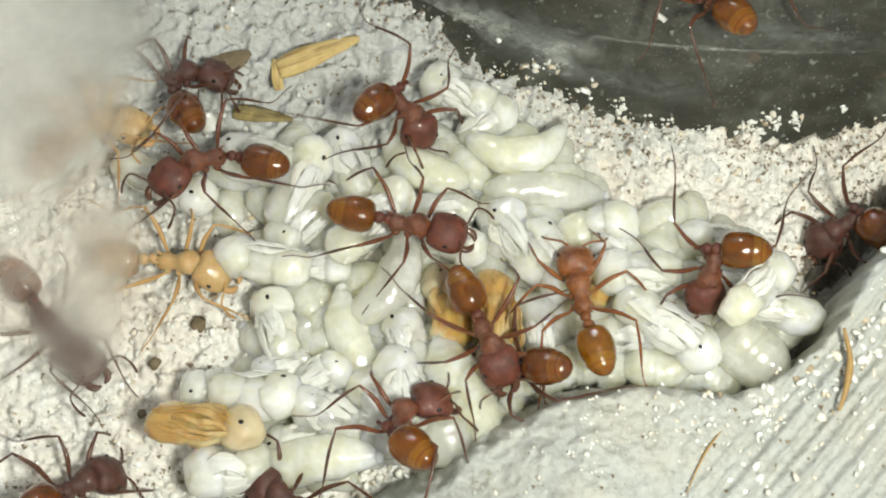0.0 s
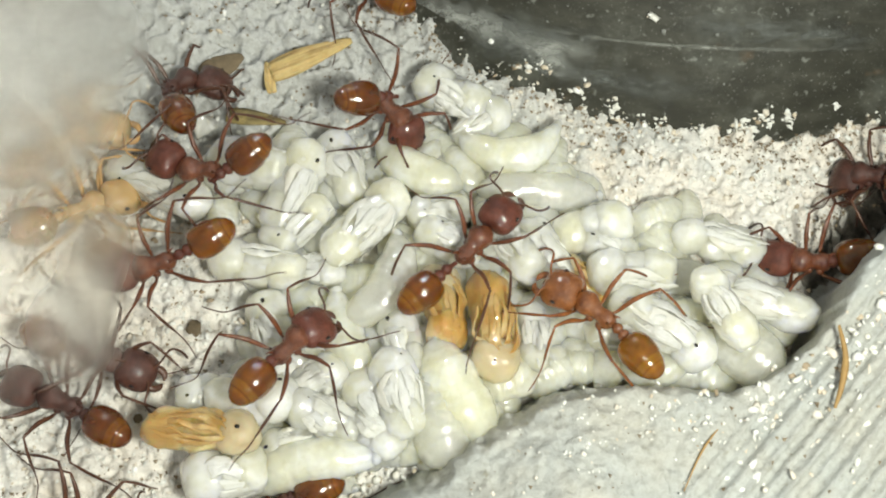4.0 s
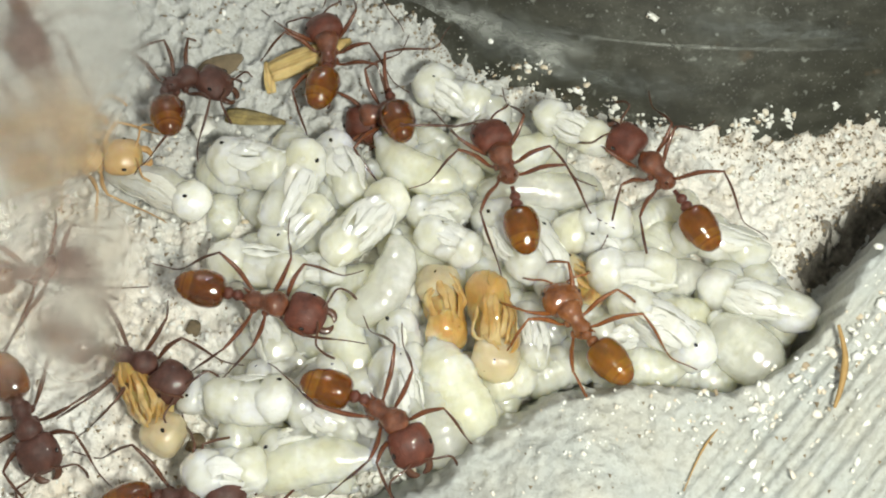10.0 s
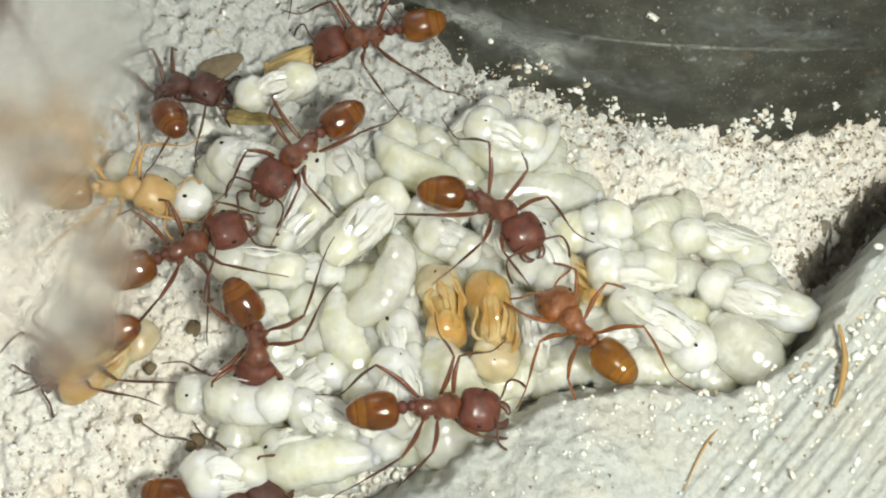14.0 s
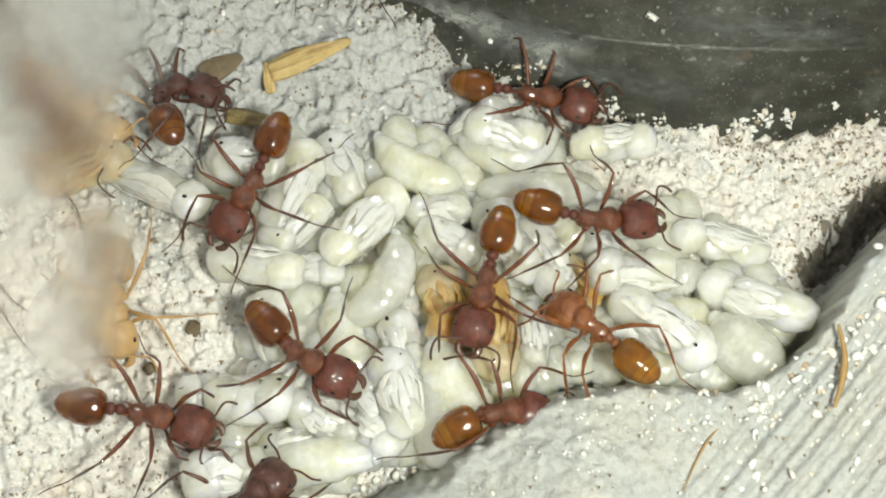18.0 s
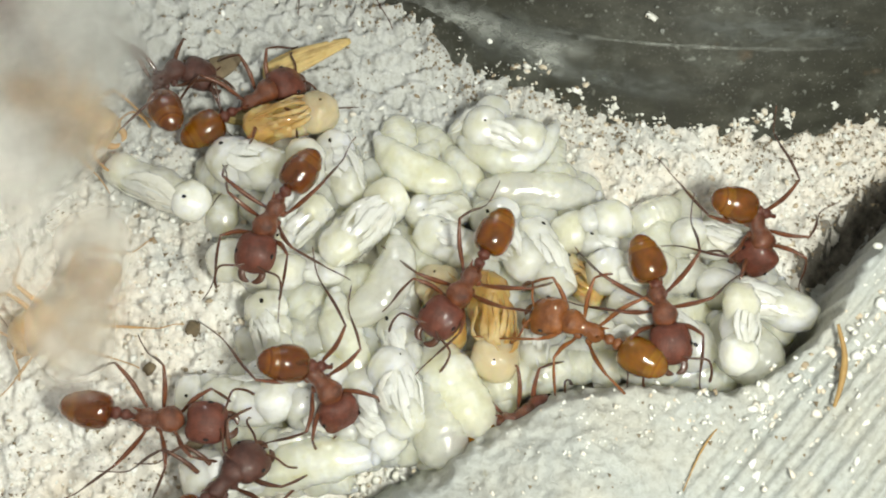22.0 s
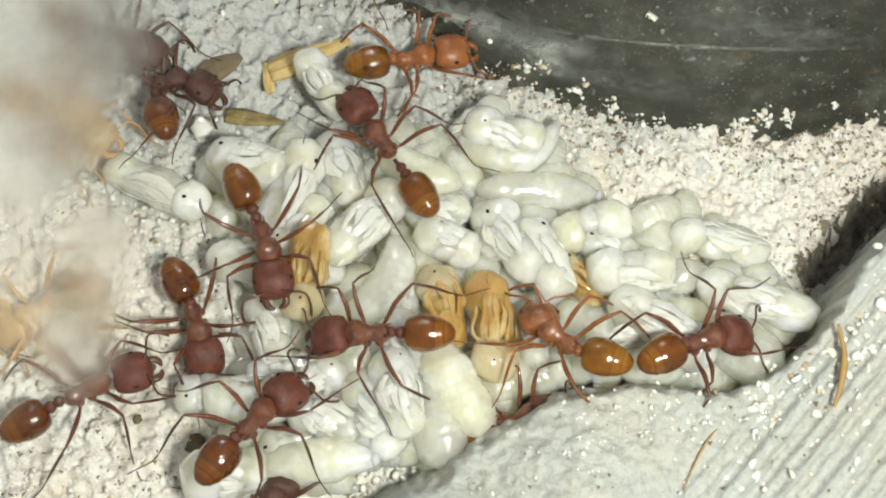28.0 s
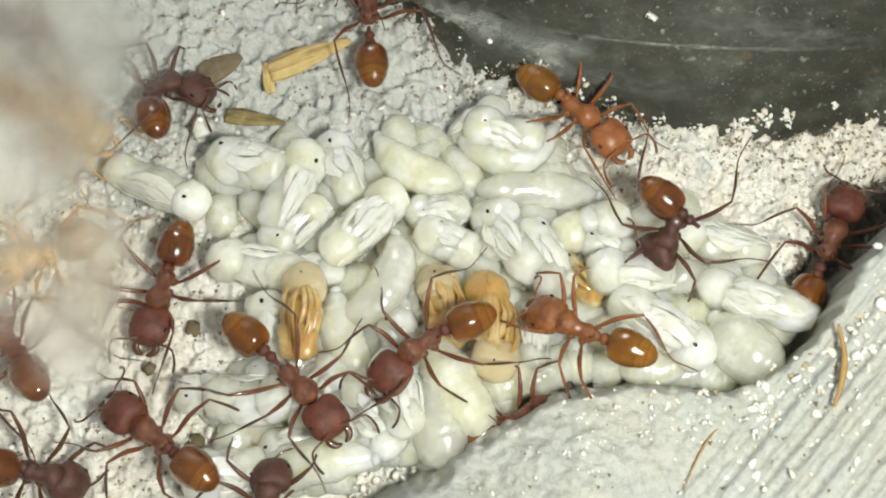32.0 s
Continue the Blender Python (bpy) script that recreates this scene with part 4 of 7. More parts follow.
BROOD = []
BROOD += [
    ('larva', -1.58, 4.8, 1.46, 148.94, 6.18, 2.47, 0.5),
    ('larva', -3.67, -2.71, 1.92, 59.68, 6.26, 2.53, -0.8),
    ('larva', -5.23, -6.13, 1.38, 110.41, 6.38, 2.47, 0.3),
    ('larva', 5.67, 3.09, 1.26, -0.73, 7.53, 2.4, 0.1),
    ('larva', -7.23, -13.29, 1.45, 10.08, 7.86, 2.8, 0.3),
    ('larva', 0.84, -9, 1.78, 117.82, 6.68, 3.47, 0.3),
    ('larva', -0.12, -10.08, 1.48, 98.58, 6.92, 3.67, 0.2),
    ('larva', 13.33, -2.37, 0.95, 10.18, 4.59, 2.2, 0.3),
    ('larva', 4.11, 6.11, 1.73, 8.42, 6.12, 2.33, -1.1),
    ('larva', 1.13, 4.79, 1.06, 124.83, 3.6, 2.07, 0.2),
    ('larva', -0.9, -10.55, 0.85, 52.87, 5.84, 3, 0.2),
    ('pupa', 8.63, 0.66, 1.65, 13.68, 4.66, 2.8, 0),
]
BROOD += [
    ('pupa', 2.3, 7.51, 1.47, 32.3, 3.9, 2.33, 0),
    ('pupa', -11.37, 4.55, 1.94, 167.65, 4.89, 3.07, 0),
    ('pupa', -8.8, 3.08, 1.94, 69, 5.85, 2.87, 0),
    ('pupa', -5.99, 4.47, 1.53, 112.68, 4.81, 2.67, 0),
    ('pupa', -4.53, 0.79, 2.05, 48.17, 6.38, 2.8, 0),
    ('pupa', -16.69, 3.26, 1.83, -25.23, 6.81, 2.47, 0),
    ('pupa', -10.54, -1.78, 1.7, 172.1, 5.73, 2.6, 0),
    ('pupa', -7.45, -1.78, 1.12, -1.75, 3.88, 2.13, 0),
    ('pupa', -8.51, 0.87, 1.45, -141.18, 4.75, 2.53, 0),
    ('pupa', -0.18, 1.85, 1.38, -177.2, 3.92, 2.27, 0),
    ('pupa', 0.36, -0.31, 1.72, 160.18, 3.97, 2.53, 0),
    ('pupa', 4.08, -0.27, 2.05, 116.18, 5.47, 2.6, 0),
]
BROOD += [
    ('pupa', 5.78, -1.33, 1.65, 116.21, 5.2, 2.8, 0),
    ('pupa', -2.31, -3.39, 1.15, 110.08, 2.96, 2, 0),
    ('pupa', -2.18, -6.33, 1.65, 107.02, 4.04, 2.4, 0),
    ('callow', -0.05, -4.22, 1.58, 98.97, 5.08, 2.67, 0),
    ('callow', 2.74, -5.43, 1.95, -83.06, 6.28, 2.8, 0),
    ('pupa', 10.72, -2.19, 2.08, 180, 5.13, 2.87, 0),
    ('callow', 7.82, -2.41, 1.08, 134.98, 3.75, 2.07, 0),
    ('pupa', 16.13, -0.14, 1.08, 167.08, 5.67, 2.27, 0),
    ('pupa', 17.81, -3.77, 1.52, 158, 6.89, 2.53, 0),
    ('pupa', 12.27, -5.41, 1.88, -33.39, 6.68, 2.87, 0),
    ('larva', 16.86, -6.58, 1.68, 136.55, 4.99, 3.47, 0.2),
    ('pupa', -10.43, -9.7, 2.03, -4.09, 5.25, 2.87, 0),
]
BROOD += [
    ('pupa', -13, -9.06, 1.25, -170.9, 3.68, 2.2, 0),
    ('pupa', -6.35, -10.69, 1.72, 157.51, 4.77, 2.53, 0),
    ('pupa', -7, -8.45, 1.38, 27.8, 3.93, 2.47, 0),
    ('pupa', -2.43, -9.46, 2.15, 108.67, 5.26, 3, 0),
    ('pupa', -3.69, -10.05, 1.38, 125.69, 4.74, 2.67, 0),
    ('pupa', -11.57, -13.69, 1.93, -174.95, 4.6, 2.93, 0),
    ('pupa', -3.64, -11.62, 1.72, -26.68, 3.48, 2.33, 0),
    ('pupa', -8.43, -11.96, 1.14, -165.63, 3.48, 2.13, 0),
    ('pupa', -5.39, -10.63, 1.15, 180, 4.75, 2.2, 0),
    ('larva', 11.61, -7.31, 0.82, 172.54, 4.29, 2.33, 0.2),
    ('pupa', -9.58, -5.49, 1.38, 103.01, 4.59, 2.47, 0),
    ('pupa', 5.06, -5.86, 0.95, 91.84, 4.32, 2.2, 0),
]
BROOD += [
    ('pupa', 5.52, -7.31, 0.55, 15.68, 3.33, 2, 0),
    ('larva', 2.49, -1.32, 0.72, 72.05, 3.97, 2.33, 0.2),
    ('larva', -7.04, -5.68, 0.42, 98.95, 4.48, 2.33, 0.2),
    ('larva', -1.95, -0.53, 0.52, 148.56, 4.63, 2.53, 0.2),
    ('larva', -0.29, -6.05, 0.52, 16.64, 4.24, 2.53, 0.2),
    ('larva', 8.41, -5.04, 0.52, -25.51, 5.05, 2.53, 0.2),
    ('larva', -3.64, -7.16, 0.32, 119.68, 4.57, 2.53, 0.2),
    ('larva', 3.21, 2.41, 0.82, 61.68, 4.66, 2.33, 0.3),
    ('pupa', 2.81, 0.34, 1.65, 107.77, 3.7, 2.2, 0),
    ('pupa', 9.5, -0.37, 1.45, 146.19, 3.7, 2.4, 0),
    ('larva', -8.29, -2.96, 0.43, 145.51, 4.35, 2.53, 0.2),
    ('larva', -6.43, 0.5, 0.62, 36.5, 4.16, 2.33, 0.2),
]
BROOD += [
    ('larva', 13.26, -4.42, 0.68, 180, 4.26, 2.67, 0.2),
    ('pupa', -9.24, -7.91, 1.19, -160.63, 3.56, 2.13, 0),
    ('pupa', 10.14, -5.52, 1.22, 3.52, 4.47, 2.33, 0),
    ('larva', 13.72, -7.79, 0.32, 6.69, 3.86, 2.13, 0.2),
    ('larva', 3.67, -8.22, 0.58, 21.03, 4.73, 2.67, 0.2),
    ('larva', 18.36, -4.16, 0.42, 125.5, 4.69, 2.33, 0.2),
    ('larva', -10.11, -10.88, 0.58, 157.5, 3.57, 2, 0.2),
    ('larva', -6.45, -12.99, 0.52, 60.75, 3.53, 2.33, 0.2),
    ('larva', -1.32, 5.61, 0.91, -150.82, 3.44, 2, 0.3),
    ('larva', -6.52, 3.22, 0.64, 151.67, 4.08, 2.33, 0.2),
    ('larva', -13.04, 4.25, 0.95, -24.65, 3.75, 2.5, 0.21),
]
BROOD += [
    ('larva', -13.21, 1.94, 0.35, -95.01, 3.22, 2, 0.34),
    ('larva', -11.97, -9.75, 0.34, 177.56, 3.19, 2.23, 0.35),
    ('larva', -11.52, -11.47, 0.64, -103.94, 3.75, 2.27, 0.28),
    ('larva', -11.88, -13.01, 0.32, 145.11, 3.27, 2.03, 0.25),
    ('larva', -10.7, 4.2, 0.7, 166.39, 3.5, 2.13, -0.24),
    ('larva', -10.9, 2.31, 0.49, 131.91, 3.42, 2.13, -0.14),
    ('larva', -10.57, -0.59, 0.45, -37.68, 3.12, 2.07, 0.09),
    ('larva', -10.89, -1.82, 0.39, -62.29, 3.46, 1.97, 0.32),
    ('larva', -9.89, -4.31, 0.5, 15.32, 3, 2.1, 0.22),
    ('larva', -10.44, -6.36, 0.23, 136.63, 3.72, 2.1, -0.04),
    ('larva', -10.71, -7.51, 0.1, 15.31, 3.08, 1.93, -0.26),
    ('larva', -9.82, -9.44, 0.5, -101.94, 3.35, 2.53, -0.23),
]
BROOD += [
    ('larva', -10.61, -10.79, 0.14, -57.97, 3.49, 2.03, -0.01),
    ('larva', -9.32, 5.92, 0.78, 85.12, 3.95, 2.53, -0.21),
    ('larva', -8.89, 4.52, 0.72, -148.19, 3.55, 2.47, 0),
    ('larva', -9.29, 2.28, 0.41, -85.11, 3.35, 2.07, -0.29),
    ('larva', -9.12, -0.63, 0.46, 155.38, 3.93, 2.17, 0.12),
    ('larva', -8.18, -2.33, 0.34, -177.4, 3.09, 2.07, 0.32),
    ('larva', -7.94, -3.79, 0.45, 124.16, 3.91, 2.33, 0.02),
    ('larva', -8.19, -6.07, 0.24, -93.28, 4.1, 2.5, 0.38),
    ('larva', -7.75, -7.93, 0.34, -16.27, 3.61, 2, 0.13),
    ('larva', -8.69, -9.22, 0.54, 131.62, 3.68, 2.37, -0.23),
    ('larva', -8.64, -11.83, 0.31, -4.44, 3.54, 2, 0.23),
    ('larva', -7.63, -13.15, 0.25, 45.53, 3.23, 2.33, 0.31),
]
BROOD += [
    ('larva', -6.43, 6.15, 0.49, 168.62, 3.02, 1.97, -0.01),
    ('larva', -6.26, 3.87, 0.45, -51.21, 3.71, 2.4, -0.39),
    ('larva', -6.21, 1.58, 0.34, -32.25, 3.6, 2.17, -0.15),
    ('larva', -6.9, 0.04, 0.2, 12.27, 3.02, 2, 0.31),
    ('larva', -6.49, -1.91, 0.28, 54.6, 3.59, 1.97, -0.24),
    ('larva', -6.65, -4.36, 0.32, -150.03, 3.58, 2.03, -0.26),
    ('larva', -6.77, -5.9, 0.46, -119.28, 3.7, 2.47, -0.4),
    ('larva', -6.53, -7.71, 0.1, -175.13, 3.63, 2.23, -0.2),
    ('larva', -5.85, -9.39, 0.37, 86.02, 3.9, 2.3, 0.09),
    ('larva', -6.36, -11.83, 0.37, -167.61, 3.65, 2.13, 0.23),
    ('larva', -6, -13.03, 0.29, -49.22, 3.6, 2.17, -0.29),
    ('larva', -4.23, 4.48, 0.37, 39.02, 3.55, 2.27, 0.1),
]
BROOD += [
    ('larva', -5.06, 2.17, 0.25, 25, 3.4, 2.33, -0.16),
    ('larva', -5.08, 0.53, 0.47, 20.02, 3.9, 2.4, 0.36),
    ('larva', -4.85, -2.18, 0.5, -177.89, 3.77, 2.5, 0.37),
    ('larva', -4.86, -4.18, 0.43, 116.94, 3.84, 2.3, -0.16),
    ('larva', -3.88, -5.73, 0.25, 143.54, 3.93, 2.37, -0.22),
    ('larva', -4.53, -7.83, 0.19, 0.9, 3.73, 2.17, 0.25),
    ('larva', -4.54, -9.46, 0.36, -4.88, 3.22, 2.27, 0.09),
    ('larva', -4.39, -11.87, 0.32, 136.19, 2.98, 1.97, 0.39),
    ('larva', -2.76, 6.45, 0.9, -91.29, 3.74, 2.5, 0.22),
    ('larva', -2.95, 4.38, 0.42, -105.23, 3.97, 2.03, 0.14),
    ('larva', -2.42, 1.54, 0.01, -92.98, 3.61, 2.03, -0.37),
    ('larva', -2.68, 0.45, 0.36, -23.11, 3.87, 2.1, 0.16),
]
BROOD += [
    ('larva', -2.16, -2.21, 0.35, 18.17, 3.91, 2.37, 0.16),
    ('larva', -2.14, -4.03, 0.36, 180, 3.38, 2.43, -0.35),
    ('larva', -2.75, -6.35, 0.46, -91.21, 3.52, 2.33, -0.14),
    ('larva', -2.49, -7.63, 0.3, -10.07, 3.53, 1.93, -0.28),
    ('larva', -2.71, -9.94, 0.27, 65.16, 3.3, 2.27, 0.17),
    ('larva', -2.65, -11.76, 0.57, 0.95, 3.77, 2.5, -0.1),
    ('larva', -0.31, 6.59, 0.62, 133.72, 3.96, 2.1, 0.32),
    ('larva', -0.27, 4.57, 0.58, 129.77, 3.63, 2.43, -0.15),
    ('larva', 0.07, 1.74, 0.54, -119.58, 4.15, 2.47, 0.31),
    ('larva', -0.22, -0.29, 0.36, 140.87, 3.82, 2.53, -0.33),
    ('larva', -0.13, -1.91, 0.06, 163.04, 3.48, 2.07, -0.34),
    ('larva', -0.06, -4.54, 0.55, 109.05, 3.49, 2.53, 0.01),
]
BROOD += [
    ('larva', -0.96, -6.24, 0.21, 134.61, 3.38, 1.93, -0.37),
    ('larva', -0.41, -7.33, 0.46, -128.9, 3.9, 2.37, -0.16),
    ('larva', -0.5, -9.71, 0.52, -12.22, 3.57, 2.53, 0.29),
    ('larva', -0.61, -11.5, 0.12, 76.11, 3.58, 2.2, -0.39),
    ('larva', 1.43, 5.71, 0.57, -143.86, 3.95, 2.43, 0.1),
    ('larva', 1.4, 3.99, 0.47, -11.46, 3.26, 2.1, -0.29),
    ('larva', 1.99, 2.68, 0.03, 5.2, 3.13, 2, 0.35),
    ('larva', 1.86, -0.47, 0.2, 180, 3.13, 2.13, 0.39),
    ('larva', 1.25, -1.67, 0.32, 57.8, 3.5, 2.5, 0.05),
    ('larva', 1.8, -4.43, 0.26, -28.33, 3.62, 2.03, -0.38),
    ('larva', 1.92, -5.41, 0.15, -74.46, 3.11, 2.13, 0.39),
    ('larva', 1.72, -7.59, 0.36, 3.7, 3.08, 2.07, 0.36),
]
BROOD += [
    ('larva', 1.77, -10.14, 0.4, -21.15, 3.82, 2.37, 0.27),
    ('larva', 3.88, 5.92, 0.76, -128.09, 4.09, 2.43, -0.37),
    ('larva', 3.38, 4.42, 0.38, -86.52, 3.73, 2.07, -0.12),
    ('larva', 3.58, 1.69, 0.41, 21.78, 3.27, 2.13, -0.23),
    ('larva', 3.16, 0.36, 0.4, 64.02, 4.07, 2.5, -0.37),
    ('larva', 3.47, -2.25, 0.22, -139.6, 3.25, 2.17, -0.12),
    ('larva', 3.59, -3.5, 0.3, -11.63, 3.83, 2.37, -0.31),
    ('larva', 3.37, -5.96, 0.43, 38.53, 3.73, 2.53, -0.26),
    ('larva', 3.71, -7.77, 0.09, 143.68, 3.4, 1.93, 0.24),
    ('larva', 3.14, -8.98, 0.18, -68.37, 3.3, 2.2, 0.11),
    ('larva', 6.49, 5.47, 0.55, -94.86, 3.67, 2.27, -0.11),
    ('larva', 6.33, 4.37, 0.56, -169.19, 3.45, 2.47, 0.39),
]
BROOD += [
    ('larva', 5.39, 1.65, 0.52, 143.08, 3.34, 2.43, -0.34),
    ('larva', 6.32, -0.28, 0.02, 139.89, 3.52, 2.1, -0.02),
    ('larva', 6.14, -1.71, 0.5, -169.16, 3.43, 2.33, 0.31),
    ('larva', 5.4, -3.91, 0.51, 0, 3.67, 2.43, -0.34),
    ('larva', 5.53, -5.36, 0.34, -152.3, 3.76, 2.1, 0.36),
    ('larva', 5.93, -7.34, 0.22, 30.51, 4.06, 2.53, -0.4),
    ('larva', 8.09, 3.92, 0.08, -26.3, 3.36, 2, 0.21),
    ('larva', 7.74, 2.25, 0.21, -101.35, 3.63, 2, -0.34),
    ('larva', 8.4, 0.49, 0.17, 81.97, 3.73, 2.2, -0.11),
    ('larva', 8.08, -1.99, 0.17, 165.19, 3.37, 2.3, -0.01),
    ('larva', 7.84, -4.03, 0.35, 149.27, 3.41, 2.03, 0.15),
    ('larva', 7.85, -6.35, 0.13, -162.84, 3.28, 2.1, -0.16),
]
BROOD += [
    ('larva', 7.33, -7.37, 0.3, -174.22, 3.27, 2.17, -0.15),
    ('larva', 9.38, 1.78, 0.37, 157.67, 3.18, 2.07, -0.09),
    ('larva', 9.6, 0.07, 0.27, 93.48, 3.3, 2, -0.32),
    ('larva', 9.29, -1.39, 0.35, 2.27, 3.56, 2.37, 0.38),
    ('larva', 9.5, -3.78, 0.33, 110.54, 3.1, 2.17, 0.06),
    ('larva', 9.6, -6.3, 0.06, -155.55, 3.65, 2.17, -0.09),
    ('larva', 9.18, -7.17, 0.35, -105.65, 3.23, 2.2, 0.21),
    ('larva', 12.44, 1.69, 0.41, -154.76, 3.99, 2.47, 0.1),
    ('larva', 12.46, 0.2, 0.43, -121.43, 3.49, 2.47, 0.14),
    ('larva', 11.56, -1.55, 0.19, -171.65, 3.79, 2.13, -0.07),
    ('larva', 12.12, -3.53, 0.44, 48.2, 3.3, 2.37, -0.02),
    ('larva', 11.88, -5.58, 0.29, -54.12, 3.24, 2.1, 0.05),
]
BROOD += [
    ('larva', 14.46, 1.81, 0.23, -96.06, 3.69, 2.03, -0.26),
    ('larva', 13.4, -0.59, 0.26, 46.48, 3.29, 1.97, 0.22),
    ('larva', 13.48, -2.3, 0.02, 56.38, 3.64, 2.1, -0.35),
    ('larva', 13.66, -4.18, 0.18, 125.94, 3.41, 2.4, 0.09),
    ('larva', 13.3, -5.16, -0.01, -74.15, 3.64, 2.07, -0.01),
    ('larva', 16.01, 0.46, 0.06, -93.81, 3.61, 2.17, 0.28),
    ('larva', 15.99, -2.53, 0.45, 54.59, 4, 2.43, -0.06),
    ('larva', 16.11, -4.41, 0.15, -42.69, 3.04, 2.03, 0.29),
    ('larva', 15.59, -6.25, 0.24, -132.95, 3.52, 2.07, -0.18),
    ('larva', 14.84, -7.62, 0.37, 155.89, 3.6, 2.1, 0.25),
    ('larva', 17.67, 0.29, 0.16, -31.19, 3.31, 2, -0.18),
    ('larva', 18.33, -2.29, 0.19, -74.12, 3.85, 2.27, 0.33),
]
BROOD += [
    ('larva', 17.17, -3.85, 0.42, 140.77, 3.2, 2.23, -0.13),
    ('larva', 17.86, -5.47, 0.28, 8.76, 3.75, 2.03, -0.13),
    ('larva', 19.27, -4.17, 0.4, 84.1, 4.11, 2.5, -0.01),
]
lay_brood()

carried = {}
carried["pupa_v"] = tagged(pupa_thing(5.0, 2.3, False, random.Random(1)), "white pupa carried in an ant's jaws", "pupa", group="brood pile")
carried["pupa_q"] = tagged(pupa_thing(4.9, 2.9, False, random.Random(14)), "plump white pupa moved to the upper edge of the brood", "pupa", group="brood pile")
carried["callow_y"] = tagged(pupa_thing(5.6, 2.6, True, random.Random(2)), "orange pupa with a cream head dragged by an ant", "pupa", group="brood pile")
carried["orange_x"] = tagged(pupa_thing(6.2, 2.5, True, random.Random(3)), "crumpled orange pupa lying on the plaster floor", "pupa", group="brood pile")


# ---- husks, chips and hairs ----
def husk(name, a, b, width, material, label, ribs):
    """A split grain husk, ridged lengthwise, from a to b."""
    a, b = Vector(a), Vector(b)
    L = (b - a).length
    bm = bmesh.new()
    n, m = 18, 30
    loops = []
    for i in range(n + 1):
        k = i / n
        w = width / 2 * (0.12 + 0.88 * math.sin(math.pi * min(1, 0.3 + k * 0.68)) ** 0.8)
        row = []
        for j in range(m):
            t = 2 * math.pi * j / m
            q = 1 + 0.2 * math.cos(ribs * t) * (0.6 + 0.4 * math.sin(7 * k))
            row.append(bm.verts.new((k * L, w * q * math.cos(t), 0.22 * w * q * math.sin(t) + 0.12 * math.sin(k * 3))))
        loops.append(row)
    for p, q in zip(loops, loops[1:]):
        for j in range(m):
            bm.faces.new((p[j], p[(j + 1) % m], q[(j + 1) % m], q[j]))
    bm.faces.new(loops[0])
    bm.faces.new(loops[-1][::-1])
    bmesh.ops.recalc_face_normals(bm, faces=bm.faces)
    ob = new(name, finish(name, bm, material))
    d = b - a
    ob.matrix_basis = Matrix.Translation(a * MM) @ d.to_track_quat("X", "Z").to_matrix().to_4x4()
    return tagged(ob, label, "seed husk")


husk("seed_husk", (-10.61, 11.08, 1.36), (-5.64, 13.07, 1.91), 1.5, STRAW, "dry straw-coloured grain husk on the plaster", 7)
husk("seed_husk", (-10.44, 9.83, 1.13), (-10.93, 11.88, 1.36), 0.6, STRAW, "small bent piece of straw husk", 5)
husk("striped_husk", (-13.15, 8.22, 1.23), (-9.56, 7.85, 0.98), 1.0, HUSK, "dark striped husk beside the feeding ant", 9)
husk("flat_chip", (-14.65, 10.63, 1.46), (-12.33, 12.21, 1.48), 1.7, CHIP, "flat dull brown husk flake on the plaster", 3)


def scrap(name, px, size, material, label, seed, category="debris"):
    rng = random.Random(seed)
    bm = bmesh.new()
    bmesh.ops.create_icosphere(bm, subdivisions=2, radius=1)
    for v in bm.verts:
        v.co *= size * rng.uniform(0.6, 1.15)
        v.co.z *= 0.6
    ob = new(name, finish(name, bm, material))
    ob.matrix_basis = pm(px[0], px[1], px[2], 0, 0, rng.uniform(0, 360))
    return tagged(ob, label, category)


for i, (p, s) in enumerate((((-14.25, -5.1, 0.48), 0.5), ((-16.52, -7.48, 0.61), 0.42), ((-14.44, -7.54, 0.49), 0.16), ((-13.66, -11.72, 0.44), 0.6), ((-16.85, -10.4, 0.63), 0.3),
                            ((-10.14, -11.19, 0.23), 0.45), ((12.4, -13.11, 4.2), 0.16), ((12.01, 6.14, 0.41), 0.25))):
    scrap("dirt_crumb", p, s, CHIP, "small dark brown crumb of dirt on the plaster", i)
scrap("food_scrap", (-14.44, 7.4, 1.33), 0.8, PUPA_LIMB, "shredded white food scrap at the ant's jaws", 31, "food scrap")


def hair(name, pts, r, material, label):
    bm = bmesh.new()
    n = 20
    rings(bm, bent(pts, n), [r * (1 - 0.6 * abs(2 * i / (n - 1) - 1)) for i in range(n)], 7)
    tagged(new(name, finish(name, bm, material)), label, "fibre")


hair("brown_fibre", [(20.61, -6.8, 6.3), (20.85, -8.39, 6), (20.54, -9.86, 5.85), (20.15, -11.01, 5.45)], 0.2, FIBRE, "curved tan plant fibre stuck on the plaster ridge")
hair("brown_fibre", [(14.8, -11.28, 4.4), (13.86, -12.35, 4.5), (13.14, -13.39, 4.5), (12.25, -15.13, 4.5)], 0.07, FIBRE, "thin brown fibre lying on the plaster ridge")


# ---- motion ----
def slid(joint, turn, nod, out):
    """A head or gaster turned on its joint, drawn in or stretched out along its own line."""
    c, s = math.cos(math.radians(turn)), math.sin(math.radians(turn))
    return pm(joint[0] + c * out, joint[1] + s * out, joint[2], 0, nod, turn)


